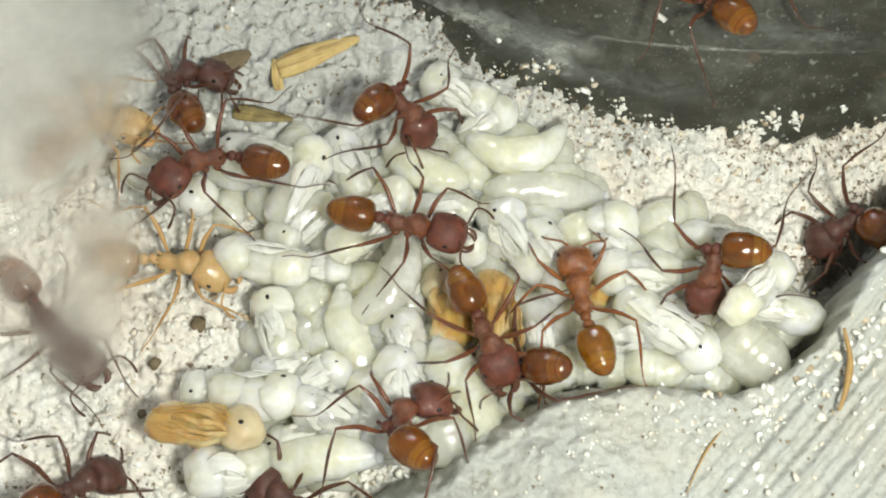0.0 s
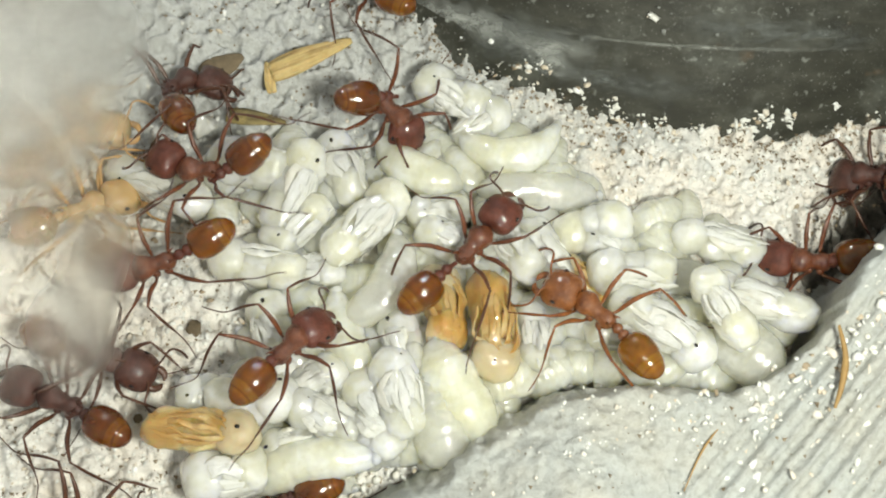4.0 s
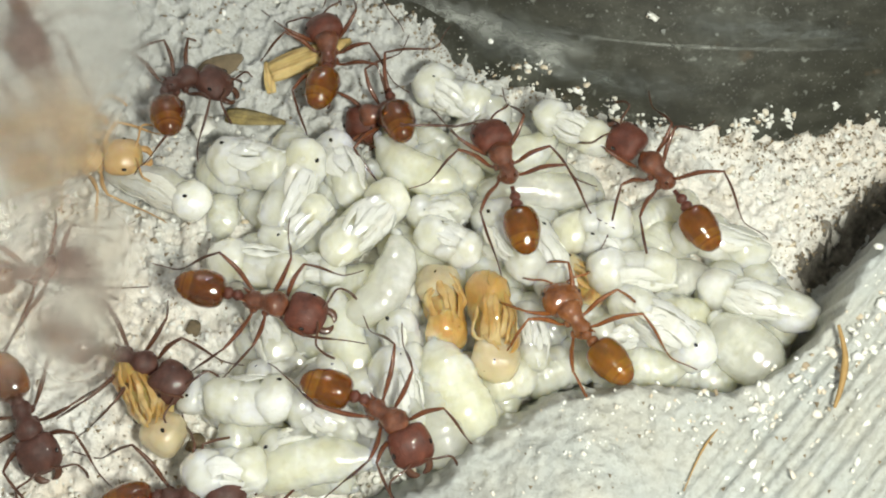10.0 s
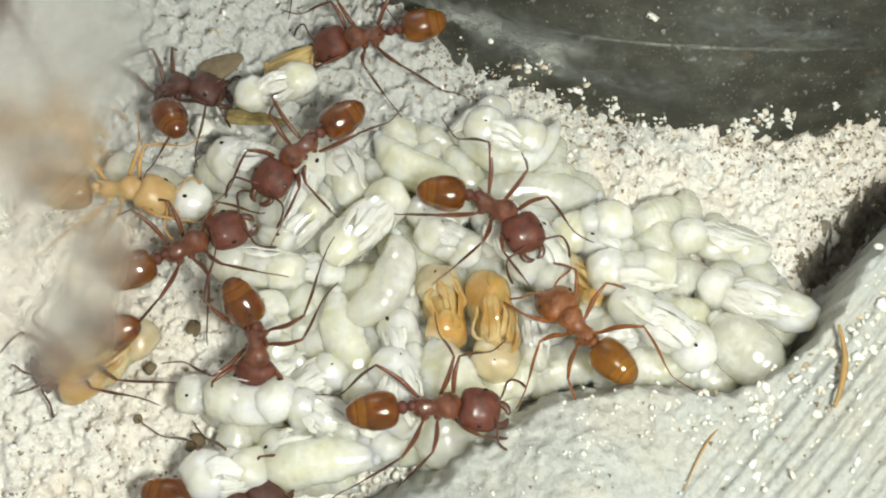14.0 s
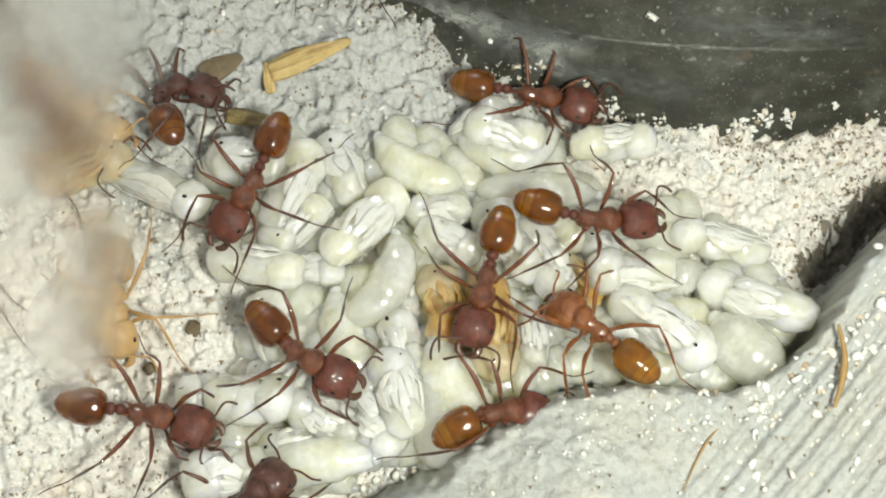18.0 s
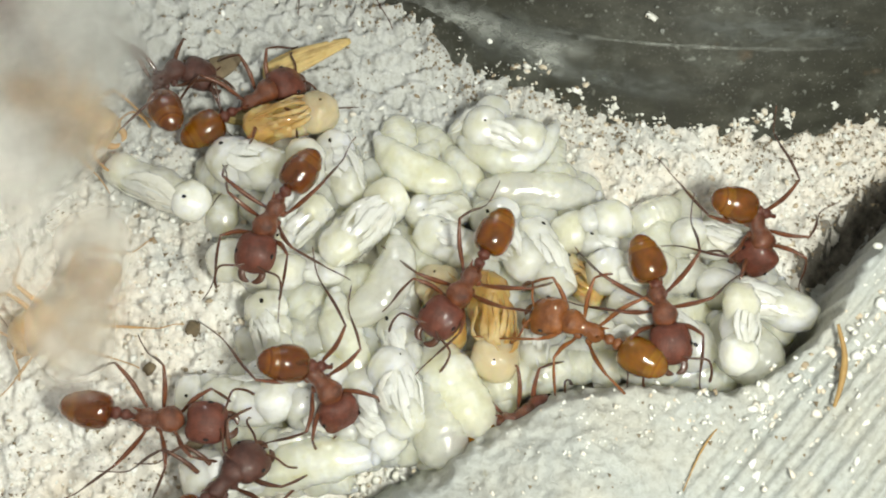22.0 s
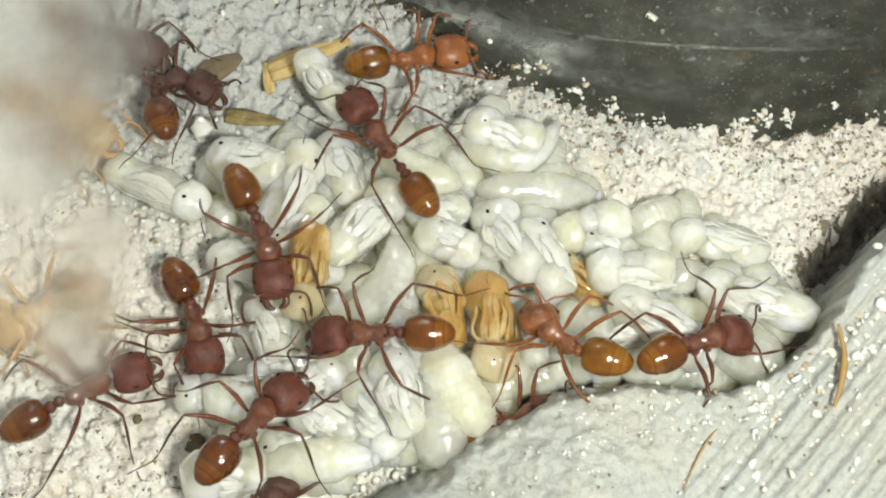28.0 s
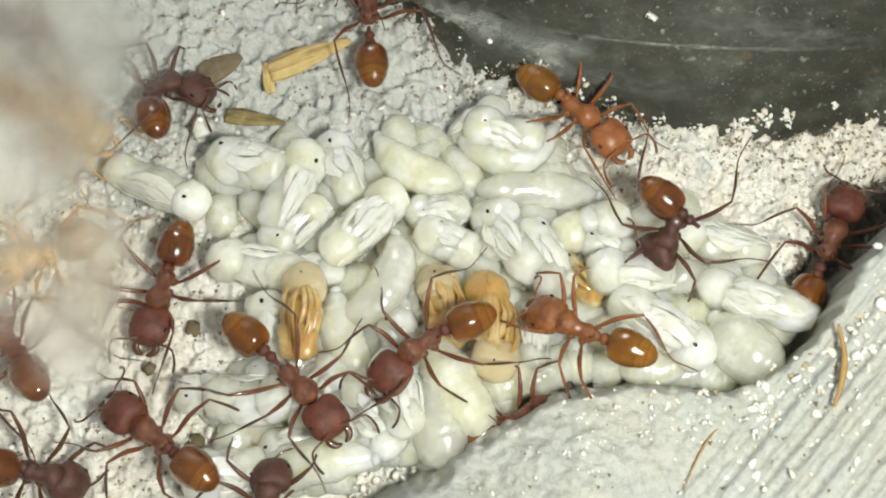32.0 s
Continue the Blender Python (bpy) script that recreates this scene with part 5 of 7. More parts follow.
def crawl(ant, rows):
    """Rows: seconds, x, y, z, tilt, heading, head turn and nod, gaster turn and lift, reach of both (mm, degrees). The legs step with the way gone."""
    walk(ant, [(r[0], pm(r[1], r[2], r[3], 0, r[4], r[5])) for r in rows])
    rng = random.Random(len(rows) * 7 + int(abs(rows[0][1]) * 10))
    legs = [c for c in ant.children if c.name.startswith("leg")]
    for c in ant.children:
        if c.name.startswith("head"):
            walk(c, [(r[0], slid(HEAD_AT, r[6], r[7], r[10])) for r in rows])
        if c.name.startswith("gaster"):
            walk(c, [(r[0], slid(WAIST_AT, r[8], r[9], -r[11])) for r in rows])
    # way gone at even steps
    ts = np.array([r[0] for r in rows])
    xs, ys, hs = (np.array([r[k] for r in rows]) for k in (1, 2, 5))
    grid = np.arange(0, 32.01, 0.25)
    gx, gy, gh = np.interp(grid, ts, xs), np.interp(grid, ts, ys), np.interp(grid, ts, hs)
    way = np.concatenate([[0], np.cumsum(np.hypot(np.diff(gx), np.diff(gy)) + np.abs(np.diff(gh)) * 0.02)])
    for c in legs:
        base = c.matrix_basis.copy()
        at, e = base.translation / MM, base.to_euler()
        side = 1 if at.y > 0 else -1
        nth = 0 if at.x > 0.5 else (1 if at.x > -0.3 else 2)
        start = math.pi * ((nth + (side > 0)) % 2)
        rest, lift = rng.uniform(-14, 14), rng.uniform(-6, 8)
        keys = []
        for t, w in zip(grid, way):
            ph = start + w * 1.9
            swing = 17 * math.sin(ph) + rest
            keys.append((float(t), pm(at.x, at.y, at.z, side * (lift + 6 * max(0, math.cos(ph))), 0, math.degrees(e.z) + side * swing)))
        walk(c, keys)


def haul(thing, rows):
    """Rows: seconds, x, y, z, heading (mm, degrees)."""
    walk(thing, [(r[0], pm(r[1], r[2], r[3], 15, 0, r[4])) for r in rows])


def motions():
    crawl(ants['A'], [
        (0, 7.26, -4.12, 3.65, 0, 98.96, -10.26, 23.39, 6.81, 7, -0.16, -0.42), (1, 6.8, -4.92, 3.65, 0, 132.66, 18.23, 4, -14.9, 7, 0.04, -0.78),
        (2, 9.1, -4.79, 3.65, 0, 142.55, 28.19, 24.88, -17.24, 0, -0.19, 0.02), (3, 9.11, -5.26, 3.65, 0, 140.1, 16.53, 4, -12.02, 5.63, 0.03, -0.12),
        (3.5, 8.77, -5.1, 3.65, 0, 136.11, 13.87, 4, -10.38, 7, 0, -0.31), (5.5, 7.74, -5.43, 3.65, 0, 150.98, 28.31, 23.32, -17.97, 6.46, -0.16, -0.16),
        (6, 8.13, -5.59, 3.65, 0, 144.38, 22.13, 22.24, -14.9, 7, -0.14, -0.41), (7, 7.66, -5.69, 3.65, 0, 146.34, 22.56, 20.81, -15.36, 7, -0.12, -0.36),
        (8, 7.2, -5.82, 3.65, 0, 140.88, 17.25, 26, -9.09, 7, -0.45, -0.63), (9, 7.32, -5.82, 3.65, 0, 135.77, 18.21, 26, -11.34, 7, -0.35, -0.92),
        (10, 7.2, -5.59, 3.65, 0, 120.64, -24.85, 26, 7.92, 7, -0.7, -0.72), (11, 7.01, -5.92, 3.65, 0, 127.95, -10.01, 26, 5.09, 7, -0.53, -0.91),
        (12, 7.1, -5.92, 3.65, 0, 134.48, 7.14, 26, -4.06, 7, -0.43, -0.85), (13, 7.31, -6.01, 3.65, 0, 128.36, -8.4, 26, 5.16, 7, -0.4, -1.02),
        (14.5, 7.31, -6.01, 3.65, 0, 128.36, -8.4, 26, 5.16, 7, -0.4, -1.02), (16.5, 7.81, -5.92, 3.65, 0, 139, 6.44, 26, -4.12, 7, -0.24, -0.63),
        (18, 8.02, -5.92, 3.65, 0, 139.42, 8.45, 26, -4.24, 7, -0.49, -0.61), (19, 7.93, -5.92, 3.65, 0, 140.86, 11.38, 26, -6.57, 7, -0.36, -0.6),
        (20, 7.93, -5.92, 3.65, 0, 143.18, 10.63, 26, -6.67, 7, -0.23, -0.47), (21, 7.81, -5.92, 3.65, 0, 151.55, 15.94, 25.56, -9.98, 7, -0.2, -0.3),
        (22, 7.61, -6.08, 3.65, 0, 153.35, 10.99, 26, -6.61, 7, -0.23, -0.24), (23, 7.28, -6.72, 3.65, 0, 150.49, -1.61, 26, 1.17, 7, -0.29, -1.22),
        (24, 6.3, -6.72, 3.65, 0, 158.71, 4.23, 26, -2.13, 7, -0.5, -0.71), (25, 6.59, -7.3, 3.65, 4.55, 155.69, -24.65, 26, 15.52, 7, -0.49, -1.25),
        (25.5, 6.14, -6.88, 3.65, 0, 151.97, -39.39, 26, 12, 7, -0.7, -0.98), (27.5, 6.24, -6.72, 3.65, 0, 141.36, -50.98, 26, 24.07, 7, -0.56, -0.96),
        (29, 6.31, -6.4, 3.65, 0, 134.74, -44.35, 26, 22.96, 7, -0.5, -0.93), (30, 6.68, -6.4, 3.65, 0, 133.09, -36.04, 26, 25.19, 7, -0.35, -1.25),
        (31, 6.79, -6.08, 3.65, 0, 146.02, -17.68, 26, 8.67, 7, -0.52, -0.72), (32, 7.25, -6.08, 3.65, 0, 152.85, -6.45, 26, 3.74, 7, -0.37, -0.66),
    ])
    crawl(ants['B'], [
        (0, -16.17, 9.85, 2.73, 29.53, 51.18, -65, 4, 70.37, 0, 0.26, 0.21), (1, -16.37, 9.52, 2.7, 29.53, 54.54, -65, 4, 68.1, 2.17, 0.11, -0.02),
        (2, -16.41, 9.47, 2.71, 22.48, 53.47, -65, 4, 58.92, 7, 0.24, -0.29), (3, -16.13, 9.56, 2.7, 29.53, 54.7, -65, 4, 65.49, 7, 0.27, -0.26),
        (6, -15.61, 9.69, 2.68, 26.82, 38.11, -65, 4, 61.2, 0, 0.21, 0.07), (9, -15.65, 9.84, 2.69, 24.83, 39.08, -65, 4, 58.47, 5.17, 0.1, -0.1),
        (12, -15.97, 9.54, 2.68, 29.06, 47.17, -65, 4, 59.75, 2.57, 0.15, -0.03), (14.5, -16.22, 9.29, 2.68, 29.53, 48.61, -65, 4, 66.38, 6.62, 0.28, -0.17),
        (17, -16.24, 9.29, 2.68, 29.53, 43.15, -65, 4, 69.63, 0, 0.26, 0.09), (20, -16.29, 9.52, 2.7, 27.43, 51.15, -65, 4, 59.05, 6.15, 0.17, -0.15),
        (22, -16.41, 10.18, 2.77, 29.53, 51.91, -65, 8.02, 59.46, 0, 0, 0.04), (23, -16.68, 10.25, 2.8, 22.75, 54.03, -65, 20.02, 54.24, 5.71, -0.11, -0.13),
        (25, -16.15, 10.34, 2.77, 19.98, 38.92, -65, 24.34, 51.49, 7, -0.18, -0.21), (25.5, -16.25, 10.26, 2.77, 23.75, 40.51, -65, 17.68, 55.27, 5.07, -0.07, -0.1),
        (27.5, -16.28, 9.87, 2.74, 29.53, 36.61, -65, 4, 71.96, 0, 0.21, 0.11), (30, -16.7, 9.51, 2.72, 29.53, 36.65, -65, 4, 65.05, 4.76, 0.02, -0.09),
        (32, -16.64, 9.51, 2.72, 29.53, 37.79, -65, 4, 66.15, 4.72, 0.09, -0.09),
    ])
    crawl(ants['C1'], [
        (0, -20.99, 6.43, 2.69, 0, 23.14, -48.83, 4, 37.9, 7, 0.14, -0.49), (1, -20.99, 6.14, 2.65, 0, 26.58, -28.75, 4, 22.8, 7, 0.1, -0.68),
        (2, -20.94, 5.83, 2.61, 0, 29.57, -10.74, 4, 8.43, 7, 0.13, -0.7), (3, -21.71, 5.94, 2.67, 0, 26.86, -29.63, 4, 23.16, 7, 0.02, -0.56),
        (5.5, -21.76, 5.77, 2.66, 0, 30.69, -28.38, 4, 22.73, 7, 0.11, -0.74), (7, -22.19, 6.09, 2.72, 0, 29.67, -33.79, 4, 25.86, 7, 0.2, -0.56),
        (8, -22.68, 6.95, 2.84, 0, 21.4, -34.83, 4, 29.05, 7, 0.12, -0.92), (9, -23.76, 6.94, 2.89, 0, 17.98, -30.27, 4, 27.83, 7, 0.02, -1.18),
        (12, -23.41, 6.7, 2.85, 0, 12.84, -28.97, 4, 27.62, 7, 0.02, -1.25), (14.5, -23.58, 6.6, 2.84, 0, -0.06, -13.76, 19.05, 13.42, 7, -0.09, -1.25),
        (16.5, -22.17, 7.13, 2.85, 0, -14.47, -18.34, 4, 13.09, 7, 0.35, -1.09), (18, -21.61, 7.71, 2.87, 0, -35.24, 1.43, 4, -0.98, 7, 0.34, -0.29),
        (19, -21.4, 7.48, 2.82, 0, -33.19, 5.36, 4, -4.03, 7, 0.16, -0.48), (21, -22.17, 7.86, 2.89, 0, -24.49, -11.22, 4, 11.74, 7, 0.06, -1.25),
        (25, -22.23, 7.62, 2.88, 0, -27.61, -4.9, 4, 4.71, 7, 0.16, -1.25), (28, -22.36, 7.4, 2.87, 0, -25.44, -12, 4, 10.79, 7, 0.2, -1.25),
        (32, -22.71, 7.26, 2.87, 0, -26, -5.39, 4, 5.01, 7, 0.14, -1.25),
    ])
    crawl(ants['C2'], [
        (0, -15.4, -1.88, 1.99, 0, -6.05, -15.41, 20.42, 10.68, 7, -0.11, -0.42), (1, -15.03, -1.99, 1.97, 0, -4.09, -9.54, 4, 7.22, 7, 0.05, -0.38),
        (2, -15.07, -1.46, 2.16, 0, 6.89, -6.03, 4, 4.38, 5.35, 0.02, -0.11), (3, -18.65, -0.78, 2.19, 0, 14.23, -9.19, 4, 6.75, 6.87, 0.03, -0.18),
        (3.5, -19.9, 0.34, 2.26, 0, 25.88, -8.21, 20.16, 5.8, 7, -0.11, -0.5), (5.5, -22.03, 3.83, 2.48, 0, 4.38, -2.31, 14.64, 2.21, 7, -0.04, -1.25),
        (6, -22.17, 3.58, 2.46, 0, -8.82, 1.46, 8.06, -1.48, 7, 0, -1.25), (7, -22.17, 4, 2.5, 0, 2.16, 1.89, 4, -1.92, 7, 0.05, -1.25),
        (9, -21.56, 4.55, 2.52, 0, 12.42, -1.68, 4, 1.49, 7, 0.05, -1.12), (11, -20.65, 4.13, 3, 0, 5.53, -5.01, 4, 3.99, 7, 0.12, -0.77),
        (12, -20.16, 4.26, 2.87, 0, 10.54, -9.78, 14.73, 7.31, 7, -0.04, -0.51), (13, -18.13, 3.41, 3.88, 0, 16.21, -11.46, 26, 7.23, 7, -0.21, -0.43),
        (14, -18.32, 2.1, 3.87, 0, 0.14, -20.04, 24.51, 14.95, 7, -0.18, -1.02), (14.5, -18.37, 2.56, 3.87, 0, 3.41, -43.78, 23.44, 30.13, 7, -0.16, -0.67),
        (16.5, -17.3, -1.16, 2.11, 0, -43.04, -18.72, 17.5, 14.33, 7, -0.07, -0.75), (17, -17.63, -3.33, 2.13, 0, -69.95, 1.39, 4, -1.26, 7, 0.04, -1.17),
        (18, -18.33, -4.26, 2.17, 0, -85.27, 4.46, 26, -3.43, 7, -0.25, -1.25), (19, -19.5, -4.95, 2.24, 29.53, -123.38, 2.99, 26, -0.52, 7, -0.7, -1.25),
        (20, -21.2, -4.98, 2.34, 0, -128.55, 19.99, 26, -8.76, 7, -0.64, -1.06), (21, -21.72, -4.5, 2.37, 0, -148.96, 6.59, 26, -3.85, 7, -0.4, -0.86),
        (23, -21.51, -4.99, 2.36, 0, -137.04, -3.74, 26, 2.59, 7, -0.25, -0.96), (24, -21.87, -4.6, 2.38, 0, -144.05, 17.8, 25.1, -13.9, 7, -0.19, -1.19),
        (25, -22.43, -4.51, 2.42, 0, -150.37, 28.24, 26, -17.32, 7, -0.36, -0.89), (27.5, -22.71, -4.75, 2.43, 0, -149, 33.95, 26, -17.39, 7, -0.5, -0.87),
        (29, -22.73, -4.62, 2.43, 0, -154.16, 36.87, 26, -15.18, 7, -0.6, -0.61), (30, -23.14, -3.08, 2.46, 2.73, -157.65, 23.86, 26, -12.54, 7, -0.59, -1.25),
        (31, -22.92, -2.33, 2.45, 0, -161.11, -1.69, 26, 0.96, 7, -0.55, -1.25), (32, -22.87, -1.47, 2.44, 1.82, -165.68, -12.46, 26, 7.75, 7, -0.51, -1.25),
    ])
    crawl(ants['D'], [
        (0, -2.61, 7.27, 3.68, 29.53, -35.77, -43.27, 26, 75, 7, -0.45, -1.25), (0.5, -3.01, 7.49, 3.28, 29.53, -75.74, 10.87, 26, 0, 7, -0.58, -1.25),
        (1, -3.41, 7.71, 2.88, 29.53, -115.71, 65, 26, -75, 7, -0.7, -1.25), (1.5, -3.24, 7.55, 2.99, 29.53, -65.38, 40.92, 26, -75, 7, -0.7, -1.25),
        (2, -3.06, 7.4, 3.1, 29.53, -15.06, 16.84, 26, -75, 7, -0.7, -1.25), (3, -2.71, 7.11, 3.64, 29.53, -13.3, -44.7, 26, 60.3, 7, -0.5, -1.25),
        (3.5, -2.78, 7.16, 3.55, 29.53, -14.98, -61.25, 26, 75, 7, -0.6, -1.25), (4.5, -3.14, 7.66, 2.97, 29.53, -79.55, 1.87, 26, 0, 7, -0.56, -1.25),
        (5.5, -3.51, 8.17, 2.39, 29.53, -144.11, 65, 26, -75, 7, -0.53, -1.25), (7, -3.69, 8.33, 2.08, 29.53, -169.71, 65, 26, -75, 7, -0.57, -1.25),
        (7.33, -3.73, 8.38, 2.11, 29.53, -117.54, 21.67, 22.44, -25, 7, -0.4, -1.25), (7.67, -3.76, 8.43, 2.14, 29.53, -65.36, -21.67, 18.88, 25, 7, -0.22, -1.25),
        (8, -3.79, 8.48, 2.17, 29.53, -13.19, -65, 15.32, 75, 7, -0.05, -1.25), (8.5, -4.19, 8.15, 2.25, 29.53, -73.1, 0, 20.66, 0, 7, -0.34, -1.25),
        (9, -4.58, 7.82, 2.32, 29.53, -133.01, 65, 26, -75, 7, -0.64, -1.25), (10, -3.91, 7.87, 2.23, 29.53, -175.16, 65, 26, -75, 7, -0.66, -1.25),
        (11, -4.12, 7.91, 2.15, 29.53, -176.24, 65, 26, -75, 7, -0.7, -1.25), (12, -4.68, 7.64, 2.3, 29.53, -163.35, 48.46, 26, -75, 7, -0.33, -1.25),
        (13, -7.07, 7.01, 2.77, 25.05, -165.47, 37.49, 4, -45.32, 7, 0.08, -1.25), (14, -8.26, 4.71, 3.54, 0, -135.77, 13.5, 4, -10.92, 7, 0.07, -0.77),
        (14.5, -8.37, 3.94, 4.07, 0, -128.76, 7.8, 4, -6.05, 7, 0.03, -0.52), (16.5, -10.21, 2.53, 4.08, 0, -119.15, 0.85, 11.41, -0.64, 7, -0.02, -0.46),
        (17, -10.46, 2.35, 4.1, 0, -111.82, 7.31, 18.47, -5.24, 7, -0.08, -0.47), (18, -10.97, 1.98, 4.13, 0, -115.58, -7.57, 14.82, 5.5, 7, -0.04, -0.36),
        (19, -11.1, 2.43, 4.14, 0, -93.32, 7.11, 26, -5.4, 7, -0.21, -1.17), (20, -10.61, 2.34, 4.11, 0, -123.64, 0.89, 26, -0.5, 7, -0.35, -0.39),
        (21, -9.99, 1.31, 4.07, 0, -144.96, 21.95, 25.32, -14.11, 7, -0.19, -0.44), (22, -9.62, 0.28, 4.05, 0, -114.78, 13.79, 7.72, -10.89, 7, 0, -0.63),
        (23, -9.6, -1.34, 4.05, 0, -90.18, 2.83, 4, -2.03, 2.83, 0.08, -0.03), (24, -9.97, -3.41, 4.07, 0, -60.91, 2.57, 4, -1.8, 0, 0.15, 0.11),
        (25, -9.9, -4.29, 3.87, 0, -51.68, 6.54, 4, -5.3, 0, 0.14, 0.13), (25.5, -10.62, -4.7, 3.41, 0, -41.61, 10.8, 4, -8.04, 7, 0.15, -0.38),
        (27.5, -12.94, -5.15, 1.85, 0, -53.61, 12.49, 26, -6.65, 7, -0.4, -0.42), (28, -13.79, -5.17, 1.9, 0, -70.37, -11.32, 23.1, 9.28, 7, -0.15, -1.22),
        (29, -14.2, -6.33, 1.92, 0, -81.92, -1.29, 25.4, 0.93, 7, -0.2, -0.95), (30, -14.65, -5.17, 1.95, 0, -46.64, 11.09, 4, -8.68, 7, 0.09, -0.62),
        (31, -13.13, -5.1, 2.5, 0, -15.39, 20.24, 4, -14.77, 6.21, 0.02, -0.15), (31.6, -15.92, -3.19, 2.03, 0, -80.15, 0.07, 25.89, -0.06, 7, -0.2, -1.25),
        (32, -15.83, -3.21, 2.02, 0, -103.32, 3.15, 4, -2.85, 7, 0.02, -1.13),
    ])
    crawl(ants['E'], [
        (0, -13.94, 3.43, 4.35, 0, -165.78, 38.66, 4, -28.4, 6.95, 0.04, -0.19), (1, -12.96, 3.49, 4.3, 0, -186.84, 48.01, 25.56, -31.98, 7, -0.2, -0.72),
        (2, -13.3, 3.75, 4.34, 0, -197.61, 36.54, 12.72, -27.44, 7, -0.02, -0.5), (3, -13.35, 3.65, 4.34, 0, -200.07, 26.5, 13.68, -21.51, 7, -0.03, -0.87),
        (3.5, -14.08, 4.13, 4.12, 0, -199.88, 9.04, 4, -6.83, 7, 0.08, -0.4), (4.6, -13.24, 1.08, 4.26, 29.53, -142.39, -65, 4, 75, 7, 0.35, -1.25),
        (5.05, -12.89, -0.03, 4.09, 14.77, -97.13, -36.76, 13.08, 40.55, 7, 0.11, -0.97), (5.5, -12.55, -1.14, 3.92, 0, -51.87, -8.52, 22.15, 6.1, 7, -0.14, -0.7),
        (6, -12.53, -1.26, 3.62, 0, -46.11, -10.23, 19.24, 8.18, 7, -0.09, -0.99), (7, -11.57, -2.88, 3.43, 0, -62.4, -12.49, 21.14, 8.51, 7, -0.12, -0.37),
        (8, -11.92, -4.1, 2.92, 0, -74.32, -7.38, 4, 5.91, 0, 0.09, 0.1), (9, -11.04, -4.62, 3.43, 0, -55.07, 1.53, 4, -1.2, 0, 0.02, 0.1),
        (10, -9.68, -4.76, 4.02, 0, -13.95, -3.81, 4, 2.84, 7, 0.06, -0.29), (11, -9.62, -4.77, 4.05, 0, -6.23, -20.2, 4, 16.29, 7, 0.04, -0.73),
        (12, -10.27, -4.92, 3.39, 0, -16, -21.1, 4, 17.83, 7, 0.12, -1.01), (13, -9.57, -6.37, 4.04, 29.53, -54.54, -45.97, 26, 46.22, 7, -0.51, -1.25),
        (14, -10.1, -7.11, 3.68, 29.53, -88.53, -20.37, 26, 26.83, 7, -0.41, -1.25), (14.5, -11.54, -6.27, 2.23, 29.53, -89.99, 10.01, 26, -41.56, 7, -0.38, -1.25),
        (16.5, -9.47, -7.56, 4.04, 0, -41.22, -18.17, 4, 16.38, 7, 0.09, -1.2), (17, -9.51, -7.54, 4.04, 0, -50.08, -16.16, 8.99, 15.2, 7, 0, -1.25),
        (18, -7.48, -7.77, 3.95, 0, -35.64, 12.63, 17.93, -10.84, 7, -0.08, -1.16), (19, -7.72, -7.14, 3.95, 29.53, -90.78, -3.21, 26, 4.89, 7, -0.53, -1.25),
        (20, -8.01, -7.45, 3.95, 0, -71.24, -3.87, 26, 3.56, 7, -0.22, -1.25), (21, -7.07, -8.08, 3.95, 0, -42.34, -2.9, 8.95, 2.92, 7, 0, -1.25),
        (22, -6.42, -9.27, 3.95, 29.53, -49.09, -18.01, 22.97, 45.42, 7, -0.15, -1.25), (23, -4.63, -9.08, 3.95, 0, -19.37, -4.3, 20.66, 3.47, 7, -0.12, -1.08),
        (24, -5.8, -8.15, 3.95, 29.53, -23.39, -40.37, 26, 39.03, 7, -0.36, -1.25), (25, -5.75, -9.7, 3.95, 0, -28.36, -10.33, 15.99, 8.52, 7, -0.05, -0.98),
        (25.5, -5.44, -9.84, 3.95, 0, -22.47, -8.9, 4, 7.18, 7, 0.08, -0.77), (27.5, -8.19, -10.81, 3.97, 0, 25.12, 3.68, 4, -2.81, 7, 0.12, -0.53),
        (28, -9.84, -11.26, 4.06, 0, 47.35, -8.98, 17.1, 7.29, 7, -0.07, -0.96), (29, -10.5, -11.96, 4.1, 0, 62.71, 9.04, 24.12, -6.97, 7, -0.17, -1.09),
        (30, -11.27, -12.72, 4.15, 0, 52.76, -3.31, 26, 2.52, 7, -0.29, -1.25), (31, -15.38, -11.3, 1.99, 0, 96.47, -6.44, 26, 3.9, 7, -0.42, -1.04),
        (32, -15.28, -11.97, 3.27, 0, 142.92, 0.31, 12.7, -0.25, 7, -0.02, -0.77),
    ])
